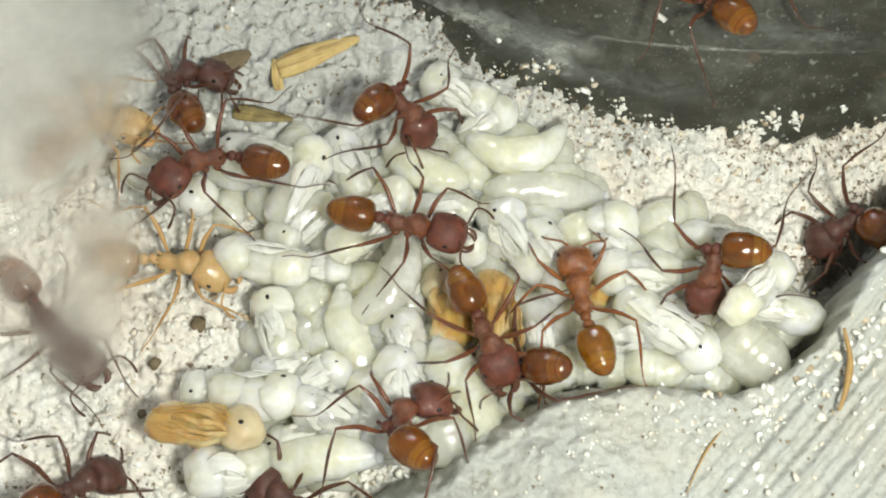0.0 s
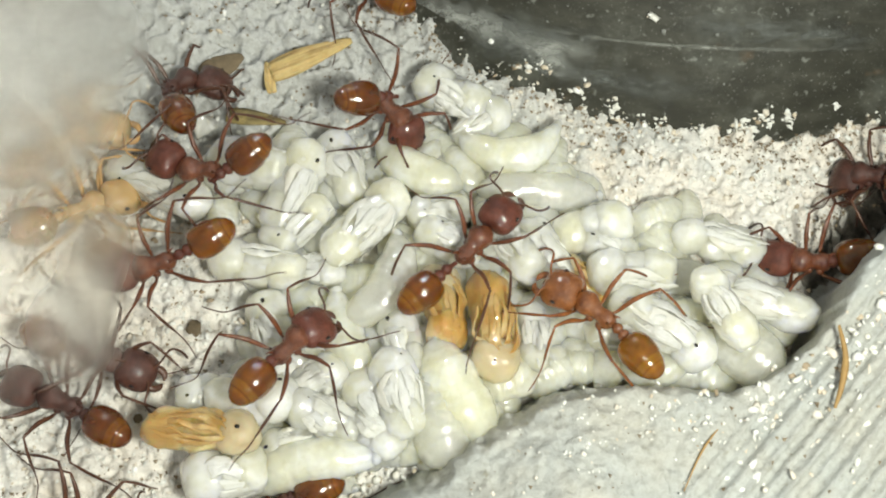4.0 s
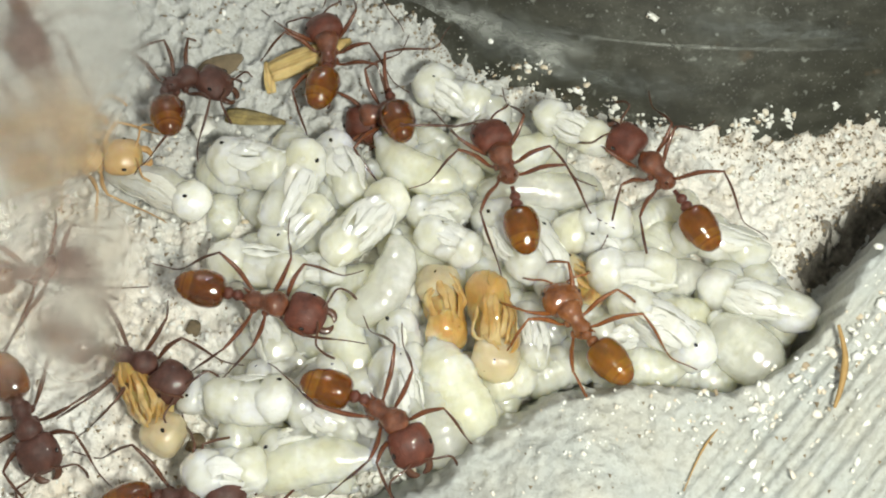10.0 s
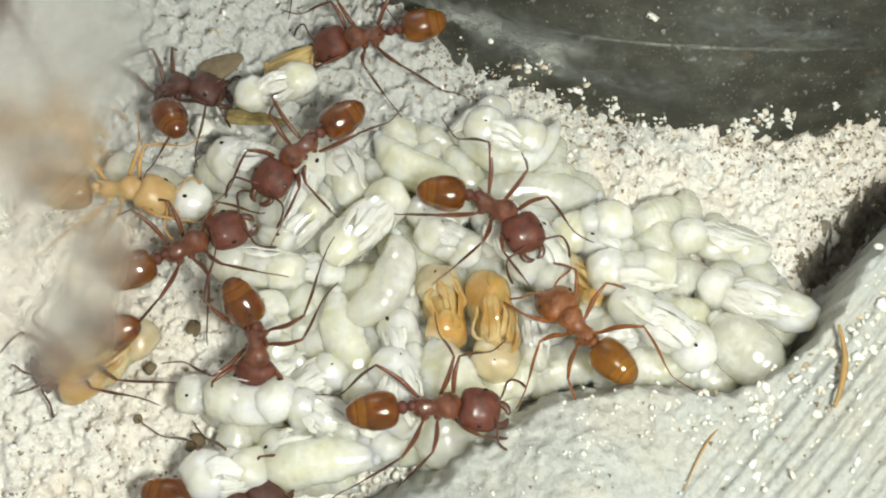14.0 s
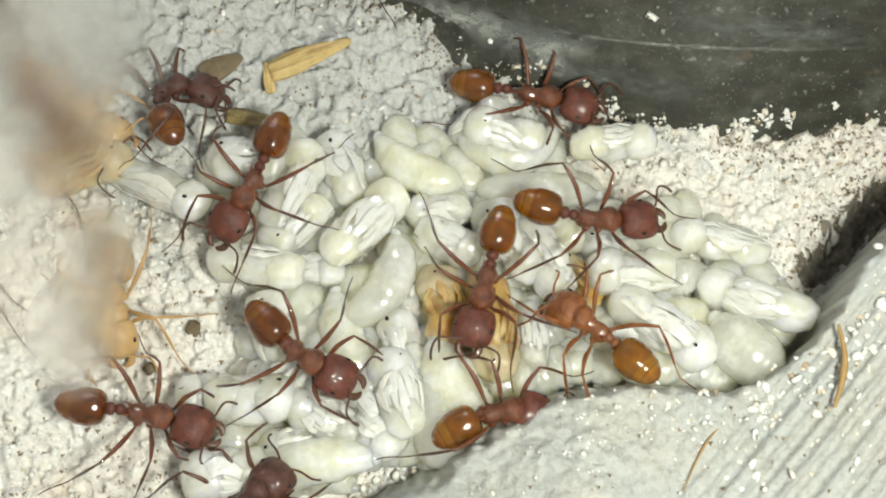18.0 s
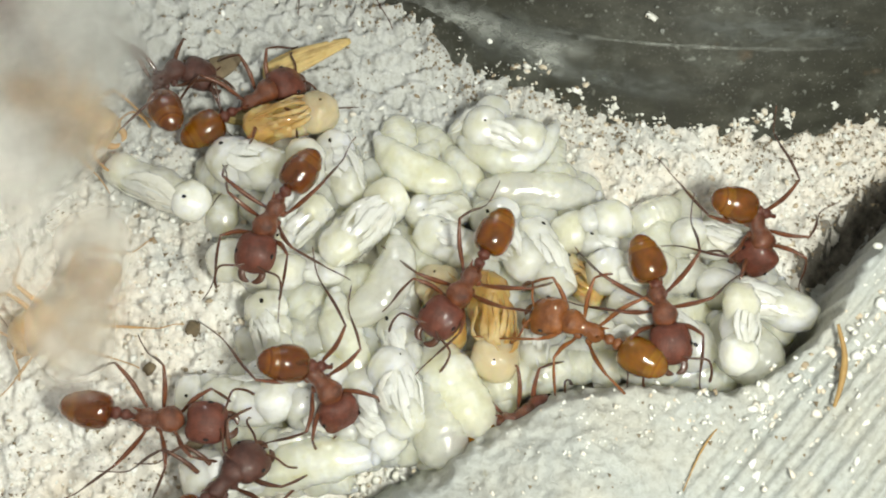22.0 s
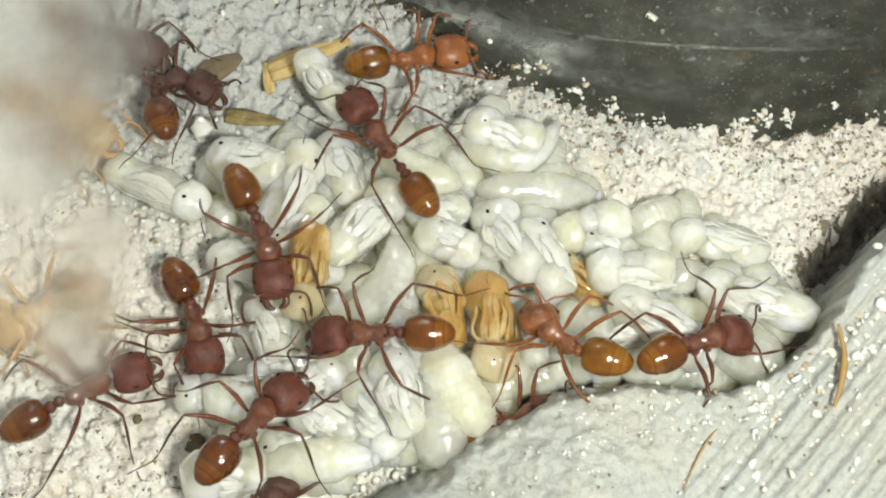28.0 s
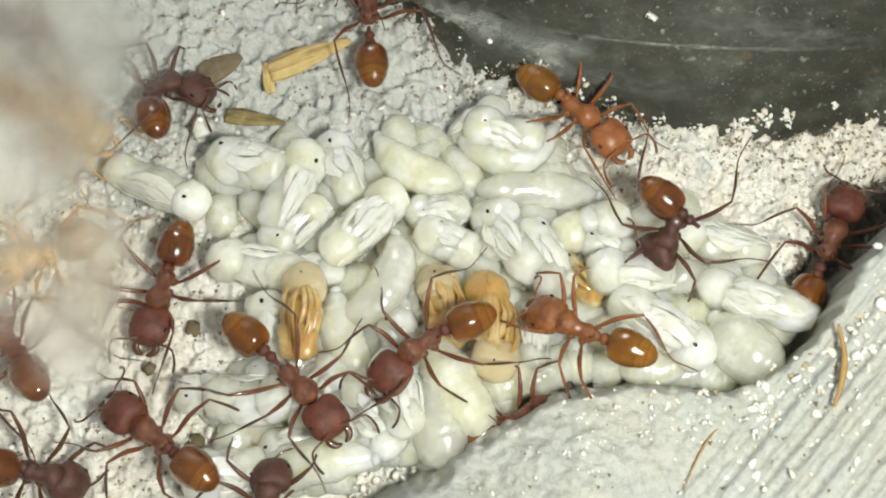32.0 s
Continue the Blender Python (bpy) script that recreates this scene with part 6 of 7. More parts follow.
    crawl(ants['F'], [
        (0, -2.32, -0.2, 3.95, 0, -11.07, -4.37, 4, 3.53, 7, 0.02, -0.72), (0.5, -2.5, 0.15, 3.95, 0, -6.06, -8.6, 18.45, 6.14, 7, -0.08, -0.45),
        (1, -3.69, 1.12, 3.95, 0, -46.41, -14.95, 26, 11.86, 7, -0.32, -1.25), (1.5, -5.52, 0.49, 3.95, 29.53, -31.33, 65, 23.48, -75, 7, -0.16, -1.25),
        (1.75, -6.82, -0.24, 3.95, 14.77, -72.94, 33.71, 13.74, -38.62, 7, -0.03, -1.25), (2, -8.13, -0.98, 3.96, 0, -114.55, 2.43, 4, -2.25, 7, 0.11, -1.25),
        (3, -10.94, -4.45, 3.83, 0, -138.97, -4.85, 19.64, 3.4, 7, -0.1, -0.44), (3.5, -13.48, -2.42, 3.98, 0, -177.98, -11.93, 18.71, 8.07, 6.02, -0.09, -0.14),
        (4.5, -18.57, -2.55, 3.23, 14.77, -129.52, -38.47, 22.35, 10.15, 6.51, -0.39, -0.7), (5.5, -23.66, -2.69, 2.49, 29.53, -81.06, -65, 26, 12.22, 7, -0.7, -1.25),
        (6, -24.39, -3.04, 2.53, 29.53, -112.86, 65, 26, -8.84, 7, -0.7, -1.25), (6.25, -22.6, -3, 2.43, 14.77, -175.34, 34.77, 26, -6.24, 7, -0.48, -1.25),
        (6.5, -20.81, -2.96, 2.32, 0, -237.83, 4.54, 26, -3.64, 7, -0.27, -1.25), (7, -19.26, -1.66, 2.22, 0, -247.98, -6.49, 4, 4.81, 7, 0.25, -0.67),
        (8, -16.14, -0.04, 3.74, 0, -296.05, -3.45, 19.75, 2.44, 7, -0.1, -0.49), (8.5, -13.11, 3.15, 4.27, 0, -308.31, -47.95, 26, 25.49, 7, -0.41, -0.62),
        (9, -10.09, 6.13, 4.09, 0, -313.6, -50.05, 26, 26.12, 7, -0.45, -0.77), (9.5, -9.29, 8.97, 2.32, 0, -284.3, 18.13, 26, -12.63, 7, -0.36, -1.25),
        (10, -7.01, 12.02, 2.45, 0, -266.53, 22.09, 26, -15.33, 7, -0.27, -1.03), (11, -8.01, 16.59, 2.91, 0, -272.69, -0.81, 26, 0.55, 7, -0.26, -0.94),
        (12, -7.97, 21.32, 3.38, 0, -267.8, -0.58, 25.07, 0.45, 7, -0.19, -1.15), (32, -7.99, 22.12, 3.46, 0, -267.8, -0.57, 24.53, 0.44, 7, -0.18, -1.13),
    ])
    crawl(ants['Q'], [
        (0, 2.16, -6.82, 3.95, 0, -65.16, -1.5, 26, 0.79, 7, -0.52, -0.96), (0.5, 1.41, -5.86, 3.95, 29.53, -54.69, -65, 26, 22.31, 7, -0.7, -1.25),
        (1, 0.95, -5.05, 3.95, 0, -54.78, -13.62, 26, 7, 7, -0.54, -0.98), (1.5, -0.12, -4.56, 3.95, 0, -52.4, 15.8, 26, -10.75, 7, -0.46, -1.25),
        (2, -1.65, -3.22, 3.95, 0, -32.62, -15.59, 26, 8.79, 0, -0.32, 0.04), (3, -2.99, -2.91, 3.95, 0, -2.07, 2.42, 5.4, -1.81, 7, 0, -0.32),
        (3.5, -0.93, -2.15, 3.95, 0, 36.39, 6.72, 4, -4.98, 0, 0.21, 0.21), (5.5, 4.95, 1.84, 3.95, 0, 61.61, 1.2, 4, -0.99, 0, 0.22, 0.21),
        (6, 3.61, 3.67, 4.05, 0, 102.99, 7.75, 4, -8.51, 0, 0.34, 0.35), (7, 3.45, 4.63, 4.14, 0, 97.94, 6.39, 21.3, -5.75, 0, -0.12, 0.31),
        (8, 3.44, 5.14, 4.17, 0, 96.99, 10.78, 26, -6.42, 0, -0.24, 0.03), (9, 3.52, 4.12, 4.09, 0, 115.35, 6.28, 4, -6.04, 0, 0.13, 0.28),
        (10, 3.49, 3.61, 4.05, 0, 107.57, 6.46, 21.47, -6.41, 0, -0.13, 0.35), (11, 3.17, 3.93, 4.06, 0, 109.38, 1.31, 4, -1.18, 0, 0.09, 0.22),
        (11.5, 2.13, 3.25, 3.98, 0, 104.36, 12.32, 26, -7.01, 0, -0.31, 0.04), (12, 1.86, 2.17, 3.95, 0, 45.42, -32.21, 24.87, 20.71, 7, -0.19, -0.42),
        (13, 0.69, 1.97, 3.95, 0, 3.08, -41, 4, 31.35, 7, 0.15, -0.44), (14, 2.92, 0.96, 3.95, 0, -30.02, -34.1, 4, 27.47, 7, 0.06, -0.72),
        (14.5, 3.35, -0.15, 3.95, 0, -61.39, -32.24, 4, 28.94, 7, 0.12, -1.2), (16.5, 4.1, -2.37, 3.95, 0, -72.35, -17.15, 4, 12.69, 7, 0.21, -0.44),
        (17, 3.62, -2.27, 3.95, 0, -85.84, -18.41, 4, 15.49, 7, 0.03, -0.9), (18, 2.31, -3.8, 3.95, 0, -104.38, -1.21, 4, 0.92, 7, 0.17, -0.54),
        (19, 1.17, -5.21, 3.95, 0, -64.23, -10.88, 10.07, 7.74, 3.76, -0.01, -0.06), (20, 0.34, -2.74, 3.95, 0, -51.01, -0.77, 26, 0.3, 7, -0.66, -0.69),
        (21, 0.19, -2.97, 3.95, 0, -79.21, -16.82, 26, 11.48, 7, -0.25, -0.91), (22, 1.25, -3.76, 3.95, 0, -122.81, -6.68, 4, 5, 7, 0.04, -0.32),
        (23, 1.05, -4.05, 3.95, 0, -112.59, 1.23, 4, -0.85, 7, 0.34, -0.38), (24, -0.65, -4.18, 3.95, 0, -116.06, -1.87, 4, 1.53, 7, 0.13, -0.93),
        (25, -4.47, -4.58, 3.95, 0, -120.8, -1.11, 4, 0.76, 6.07, 0.34, -0.14), (25.5, -4.89, -4.88, 3.95, 0, -121.87, 6.83, 26, -6.01, 7, -0.21, -1.25),
        (27.5, -6.07, -6.98, 3.95, 0, -169.29, -2, 4, 1.43, 0, 0.02, 0), (28, -4.03, -6.5, 3.95, 0, -179.6, 4.96, 21.67, -3.48, 7, -0.13, -0.57),
        (29, -1.75, -6.89, 3.95, 0, -126.67, 6.09, 4, -5.51, 7, 0.09, -1.22), (30, -1.72, -8.65, 3.95, 0, -132.64, -1.06, 4, 0.8, 7, 0.14, -0.49),
        (31, -1.81, -7.19, 3.95, 0, -150.06, -4.17, 4, 3.28, 7, 0.12, -0.71), (32, -1.18, -7.2, 3.95, 0, -145.21, 18.03, 11.01, -14.62, 7, -0.01, -0.8),
    ])
    crawl(ants['c'], [
        (0, -2.38, -11.48, 4.65, 29.53, 72.61, -62.03, 4, 60.04, 7, 0.27, -1.13), (1, -3.20, -10.89, 4.65, 13.86, 106.82, 19.66, 26, -8.75, 7, -0.67, -1.25),
        (2, -4.88, -8.76, 4.65, 0, 105.87, 10.21, 26, -4.58, 7, -0.55, -0.45), (3, -7.58, -8.36, 4.65, 0, 119.32, 6.32, 26, -3, 7, -0.58, -0.95),
        (3.5, -8.29, -7.43, 4.67, 0, 70.98, -8.66, 26, 4.24, 7, -0.6, -1.14), (5.5, -7.27, -7.36, 4.65, 0, 19.43, -12.5, 16.7, 8.93, 7, -0.06, -0.36),
        (6, -7.04, -7.20, 4.65, 0, -3.7, -20.17, 26, 12.51, 7, -0.21, -0.35), (7, -4.83, -8.91, 4.65, 0, -18.77, -24.21, 9.08, 17.83, 7, 0, -0.27),
        (8, -2.70, -11.64, 4.65, 0, -39.85, -29.86, 20.9, 22.72, 7, -0.12, -0.9), (9, -2.40, -11.58, 4.65, 0, -41.52, -38.24, 26, 24.85, 7, -0.21, -0.63),
        (10, -3.00, -11.20, 4.65, 0, -37.4, -29.43, 18.88, 20.84, 7, -0.09, -0.46), (11, -2.76, -11.20, 4.65, 0, -40.37, -36.93, 23.67, 24.06, 7, -0.16, -0.39),
        (12, -3.35, -10.89, 4.65, 0, -31.92, -31.66, 7.44, 23.96, 7, 0, -0.42), (13, -3.56, -10.59, 4.65, 0, -4.98, 1.7, 4, -1.29, 7, 0.05, -0.38),
        (14, -0.36, -10.74, 4.65, 0, 0.83, -10.7, 6.46, 8.39, 7, 0, -0.58), (14.5, 0.18, -10.49, 3.45, 0, 17.59, -19.19, 13.53, 15.09, -7, -0.03, -0.73),
        (16.5, 2.59, -10.19, 3.45, 0, 2.62, -10.99, 26, 6.65, -7, -0.46, -1.18), (17, 3.04, -10.49, 3.45, 0, 5.64, -20.28, 26, 12.91, -7, -0.44, -1.25),
        (18, 3.17, -10.74, 3.45, 0, 7.79, -26.6, 26, 21.38, -7, -0.43, -1.25), (19, 3.65, -10.84, 2.85, 0, 12.5, -37.32, 26, 26.58, -7, -0.55, -1.25),
        (22, 4.16, -10.73, 1.95, 0, 12.63, -3.44, 26, 2.94, -7, -0.58, -1.25), (32, 4.16, -10.79, 1.95, 0, 13.76, -7.67, 26, 5.99, -7, -0.58, -1.25),
    ])
    crawl(ants['d'], [
        (0, 3.26, -8.33, 2.65, 29.51, -167.32, 31.07, 26, -23.59, 7, -0.36, -1.25), (1, 3.39, -9.45, 2.65, 0, -153.96, -5.88, 23.83, 4.32, 7, -0.17, -0.91),
        (2, -2.67, -12.71, 2.65, 0, -160.36, -9.71, 4, 7.3, 7, 0.16, -0.48), (3, -4.80, -13.99, 1.69, 0, -164.22, -7.49, 25.26, 6.82, 7, -0.19, -1.25),
        (3.5, -9.25, -15.02, 0.68, 0, -157.08, 13.37, 26, -10.29, 7, -0.33, -1.25), (5.5, -8.00, -15.63, 0.77, 29.53, -154.17, -35.5, 26, 17.12, 7, -0.66, -1.25),
        (6.5, -7.98, -17.33, 0.25, 29.53, -127.66, 39, 26, -28.34, 7, -0.51, -1.25), (8, -7.89, -19.10, 0.25, 29.53, -127.17, 38.37, 26, -27.52, 7, -0.52, -1.25),
        (32, -7.89, -19.10, 0.25, 29.53, -127.17, 38.37, 26, -27.52, 7, -0.52, -1.25),
    ])
    crawl(ants['S'], [
        (0, -34.67, -3.27, 3.15, 0, -16.32, -6.03, 22.13, 4.83, 7, -0.14, -1.11), (9, -34.67, -3.27, 3.15, 0, -16.32, -6.03, 22.13, 4.83, 7, -0.14, -1.11),
        (10, -22.61, -2.32, 2.43, 0, 11.49, -1.17, 26, 0.79, 7, -0.35, -1.12), (11, -20.84, 0.14, 2.32, 0, 11.63, -7.9, 24.24, 5.73, 7, -0.17, -0.89),
        (12, -17.88, -0.83, 2.14, 0, 8.19, -0.16, 22.07, 0.11, 7, -0.14, -0.6), (13, -14.34, -0.75, 3.65, 0, 32.68, 1.61, 4, -1.15, 7, 0.32, -0.68),
        (14, -14.37, -1.36, 3.64, 0, 27.18, -5.14, 4, 3.9, 7, 0.21, -0.67), (14.5, -10.92, -1.65, 4.13, 0, 11.19, -15.74, 4, 11.95, 7, 0.15, -0.52),
        (16.5, -1.15, 1.89, 3.95, 0, 32.52, 4.22, 4, -3.07, 5.74, 0.01, -0.13), (17, 0.69, 2.5, 3.95, 0, 43.47, -5.07, 12.71, 4.34, 0, -0.02, 0.22),
        (18, 8.68, 0.22, 3.95, 0, -6.2, 10.53, 4, -8.08, 7, 0.03, -0.46), (19, 10.36, -0.55, 3.95, 0, -10.25, -14.87, 4, 14.35, 7, 0.02, -1.25),
        (20, 10.45, -0.55, 3.95, 0, -10.03, -15.32, 4, 12.94, 7, 0.02, -0.9), (21, 10.6, -2.16, 3.95, 0, -14.43, -28.73, 4, 23.18, 7, 0.13, -0.8),
        (22, 11.88, -4.88, 3.95, 0, -77.28, -4.79, 7.92, 4.65, 7, 0, -1.25), (23, 10.57, -6.18, 3.95, 29.53, -48.44, -13.98, 26, 14.92, 7, -0.35, -1.25),
        (24, 10.55, -6.56, 3.95, 0, -39.64, -23.75, 25.41, 17.27, 7, -0.2, -0.99), (25, 11.35, -6.6, 3.95, 0, -28.59, -16, 4, 12.53, 7, 0.06, -0.59),
        (25.5, 12.84, -6.99, 3.95, 0, -26.76, -5.14, 4, 4.22, 7, 0.21, -1.13), (27.5, 13.21, -6.84, 3.95, 0, 2.13, -16.58, 4, 13.85, 7, 0.09, -0.94),
        (28, 14.09, -6.88, 3.95, 0, 15.8, -15, 26, 12.16, 7, -0.31, -1.25), (29, 15.49, -6.56, 3.95, 0, 12.5, -20.81, 26, 12.23, 7, -0.49, -1.2),
        (30, 16.67, -5.37, 3.95, 0, 40.59, 3.26, 26, -2.11, 7, -0.37, -1.1), (31, 20.79, -2.76, 2.7, 0, 57.8, -2.22, 4, 1.81, 7, 0.01, -0.73),
        (32, 22.49, -0.13, 1.55, 0, 63.34, 2.53, 4, -1.71, 0, 0.32, 0.09),
    ])
    crawl(ants['V'], [
        (0, 14.52, -2.74, 3.95, 29.53, -108.44, 26.31, 26, -75, 7, -0.55, -1.25), (1, 14.32, -3.24, 3.95, 29.53, -129.61, 65, 26, -2.9, 7, -0.7, -1.25),
        (1.5, 17.16, -1.8, 3.71, 29.53, -103.11, -65, 4, 75, 7, 0.03, -1.12), (2, 20.66, -0.15, 2.12, 0, -163.32, -0.71, 4, 0.67, 7, 0.12, -1.25),
        (3, 21.65, -0.94, 1.55, 0, -178.1, -15.8, 26, 12.67, 7, -0.3, -1.25), (3.5, 20.98, -1.12, 1.55, 0, -185.36, -20.96, 25.88, 16, 7, -0.2, -1.17),
        (5.5, 21.51, -2.16, 1.55, 0, -171.5, -6.01, 26, 3.63, 7, -0.44, -1.12), (6, 21.5, -2.16, 1.55, 0, -170.46, -2.7, 26, 1.66, 7, -0.43, -1.12),
        (7, 19.96, -2.47, 3.25, 0, -166.75, -0.78, 4, 0.69, 7, 0.02, -1.05), (8, 17.2, -1.85, 3.68, 0, -214.07, -1.22, 4, 0.92, 7, 0.02, -0.35),
        (9, 14.09, 0.53, 3.65, 0, -241.98, 3.64, 4, -3.45, 0, 0.01, 0.29), (10, 12.29, 3.31, 3.67, 0, -232.37, 8.58, 4, -8.59, 0, 0.31, 0.32),
        (11, 9.75, 8.19, 2.09, 0, -230.44, 5.73, 4, -5.79, 0, 0.35, 0.35), (12, 4.63, 10.9, 2.97, 0, -229.82, 4.12, 4, -3.42, 0, 0.11, 0.13),
        (12.5, 0.8, 12.96, 2.56, 0, -224.02, -6.1, 8.05, 5.86, 0, 0, 0.31), (13, -3.77, 13.83, 2.63, 0, -228.23, -11.58, 26, 8.39, 7, -0.21, -1.02),
        (14, -4.79, 12.96, 2.55, 0, -169.13, 1.96, 18.04, -1.35, 7, -0.08, -0.21), (14.5, -4.6, 11.95, 2.44, 21.38, -173.3, -45.96, 10.01, 45.19, 7, -0.01, -1.25),
        (15, -4.6, 11.61, 2.41, 13.81, -232.69, -15.99, 11.03, 13.43, 7, -0.01, -1.25), (15.5, -4.59, 11.27, 2.38, 6.24, -292.08, 13.99, 12.06, -18.34, 7, -0.02, -1.25),
        (16.5, -2.46, 10.35, 2.28, 0, -316, -8.5, 11.22, 7.16, 7, -0.01, -0.94), (17, 0.61, 10.46, 2.3, 0, -353.73, 0.45, 26, -0.29, 7, -0.36, -1.04),
        (18, 5.78, 9.01, 2.26, 0, -372.95, -5.41, 4, 3.74, 0, 0.23, 0.14), (19, 11.22, 6.21, 1.93, 0, -387.28, -2.04, 4, 1.41, 0, 0.23, 0.18),
        (20, 14.08, 4.21, 1.68, 0, -393.08, -4.16, 4, 2.97, 0, 0.23, 0.22), (21, 18.08, 2.55, 1.55, 0, -414.8, -30.77, 26, 21.93, 7, -0.21, -0.99),
        (22, 17.99, -0.1, 2.89, 29.53, -431.46, -65, 26, 56.95, 7, -0.43, -1.25), (22.5, 17.4, -0.42, 3.25, 29.53, -450.71, -65, 23.56, 75, 7, -0.16, -1.25),
        (22.75, 17.66, -0.97, 3.25, 14.77, -494.13, -44.24, 24.78, 45.79, 7, -0.25, -1.25), (23, 17.93, -1.52, 3.25, 0, -537.55, -23.48, 26, 16.58, 7, -0.33, -1.25),
        (23.5, 12.26, 0.23, 3.92, 0, -554.84, 1.53, 4, -1.06, 3.9, 0.29, -0.06), (24, 9.05, 0.15, 3.95, 0, -556.22, -13.98, 6.41, 12.2, 7, 0, -1.02),
        (25, 4.2, -1.63, 3.95, 0, -516.96, -1.57, 14.85, 1.24, 7, -0.04, -0.76), (25.5, 2.92, -2.97, 3.95, 0, -518.6, -8.98, 8.19, 6.77, 7, 0, -0.38),
        (27.5, -1.75, 3.22, 3.98, 0, -580.9, 2.46, 4, -2.2, 0, 0.34, 0.33), (28, -3.54, 5.23, 3.88, 0, -597.01, -0.01, 4, 0.01, 0, 0.35, 0.35),
        (29, -7.28, 9.5, 2.21, 0, -573.06, -13.29, 4, 9.57, 0, 0.14, 0.13), (30, -8.38, 11.85, 2.45, 0, -606.15, -18.89, 4, 14.35, 7, 0.03, -0.4),
        (31, -4.87, 12.57, 2.53, 0, -654.88, -0.82, 4, 0.93, 0, 0.35, 0.35), (32, -4.58, 15.03, 2.75, 0, -626.15, -1.73, 4, 1.46, 0, 0.35, 0.35),
    ])
    crawl(ants['U'], [
        (0, 22.86, 1, 1.55, 29.53, -158.82, 50.71, 26, -72.11, 7, -0.7, -1.25), (1, 23, 0.82, 1.55, 29.53, -147, 46.36, 26, -75, 7, -0.7, -1.25),
        (2, 23.02, 1, 1.55, 29.53, -149.68, -65, 26, 42.18, 7, -0.7, -1.25), (3, 24.53, 4.04, 1.65, 29.53, -215.81, 65, 26, -8.06, 7, -0.65, -1.25),
        (3.5, 24.86, 4.04, 1.65, 29.53, -206.71, 65, 26, -31.32, 7, -0.7, -1.25), (5.5, 26.43, 4.75, 1.72, 29.53, -198.05, 65, 26, -24.18, 7, -0.7, -1.25),
        (6, 27.34, 5.45, 1.8, 29.53, -210.91, 5.34, 26, -3.34, 7, -0.64, -1.25), (7, 32.61, 4.75, 1.72, 0, -174.93, 14.5, 22.47, -11.69, 7, -0.14, -1.15),
        (32, 33.28, 4.75, 1.72, 0, -174.93, 14.47, 22.38, -11.68, 7, -0.14, -1.15),
    ])
    crawl(ants['W'], [
        (0, 14.39, 12.34, 8.29, 12.41, 125.02, 12.56, 26, -5.45, 7, -0.68, -1.25), (0.5, 11.15, 12.57, 7.67, 20.32, 143.77, 19.49, 26, -13.53, 7, -0.44, -1.25),
        (1, 6.41, 12.82, 6.05, 0, 166.61, 9.45, 4, -7.06, 7, 0.22, -0.6), (1.25, -0.68, 13.74, 4.38, 8.4, 98.73, -27.78, 15, 10.1, 7, -0.2, -0.75),
        (1.5, -7.78, 14.67, 2.72, 16.8, 30.86, -65, 26, 27.25, 7, -0.62, -0.91), (2, -8.73, 15.05, 2.8, 0, 24.56, -5.58, 4, 4.45, 7, 0.1, -0.73),
        (2.5, -5.48, 15.38, 2.9, 9.12, 87.61, -30.82, 15, 20.2, 7, -0.12, -0.89), (3, -2.23, 15.7, 3, 18.25, 150.67, -56.05, 26, 35.94, 7, -0.33, -1.05),
        (3.5, -5.02, 15.81, 2.83, 5.92, 148.9, 27.94, 26, -12.4, 7, -0.65, -1.18), (5.5, -5.07, 19.85, 3.62, 0, 148.37, -24.05, 26, 17.78, 7, -0.37, -1.25),
        (32, -5.05, 20.27, 4.2, 0, 148.27, -24.17, 26, 17.82, 7, -0.37, -1.25),
    ])
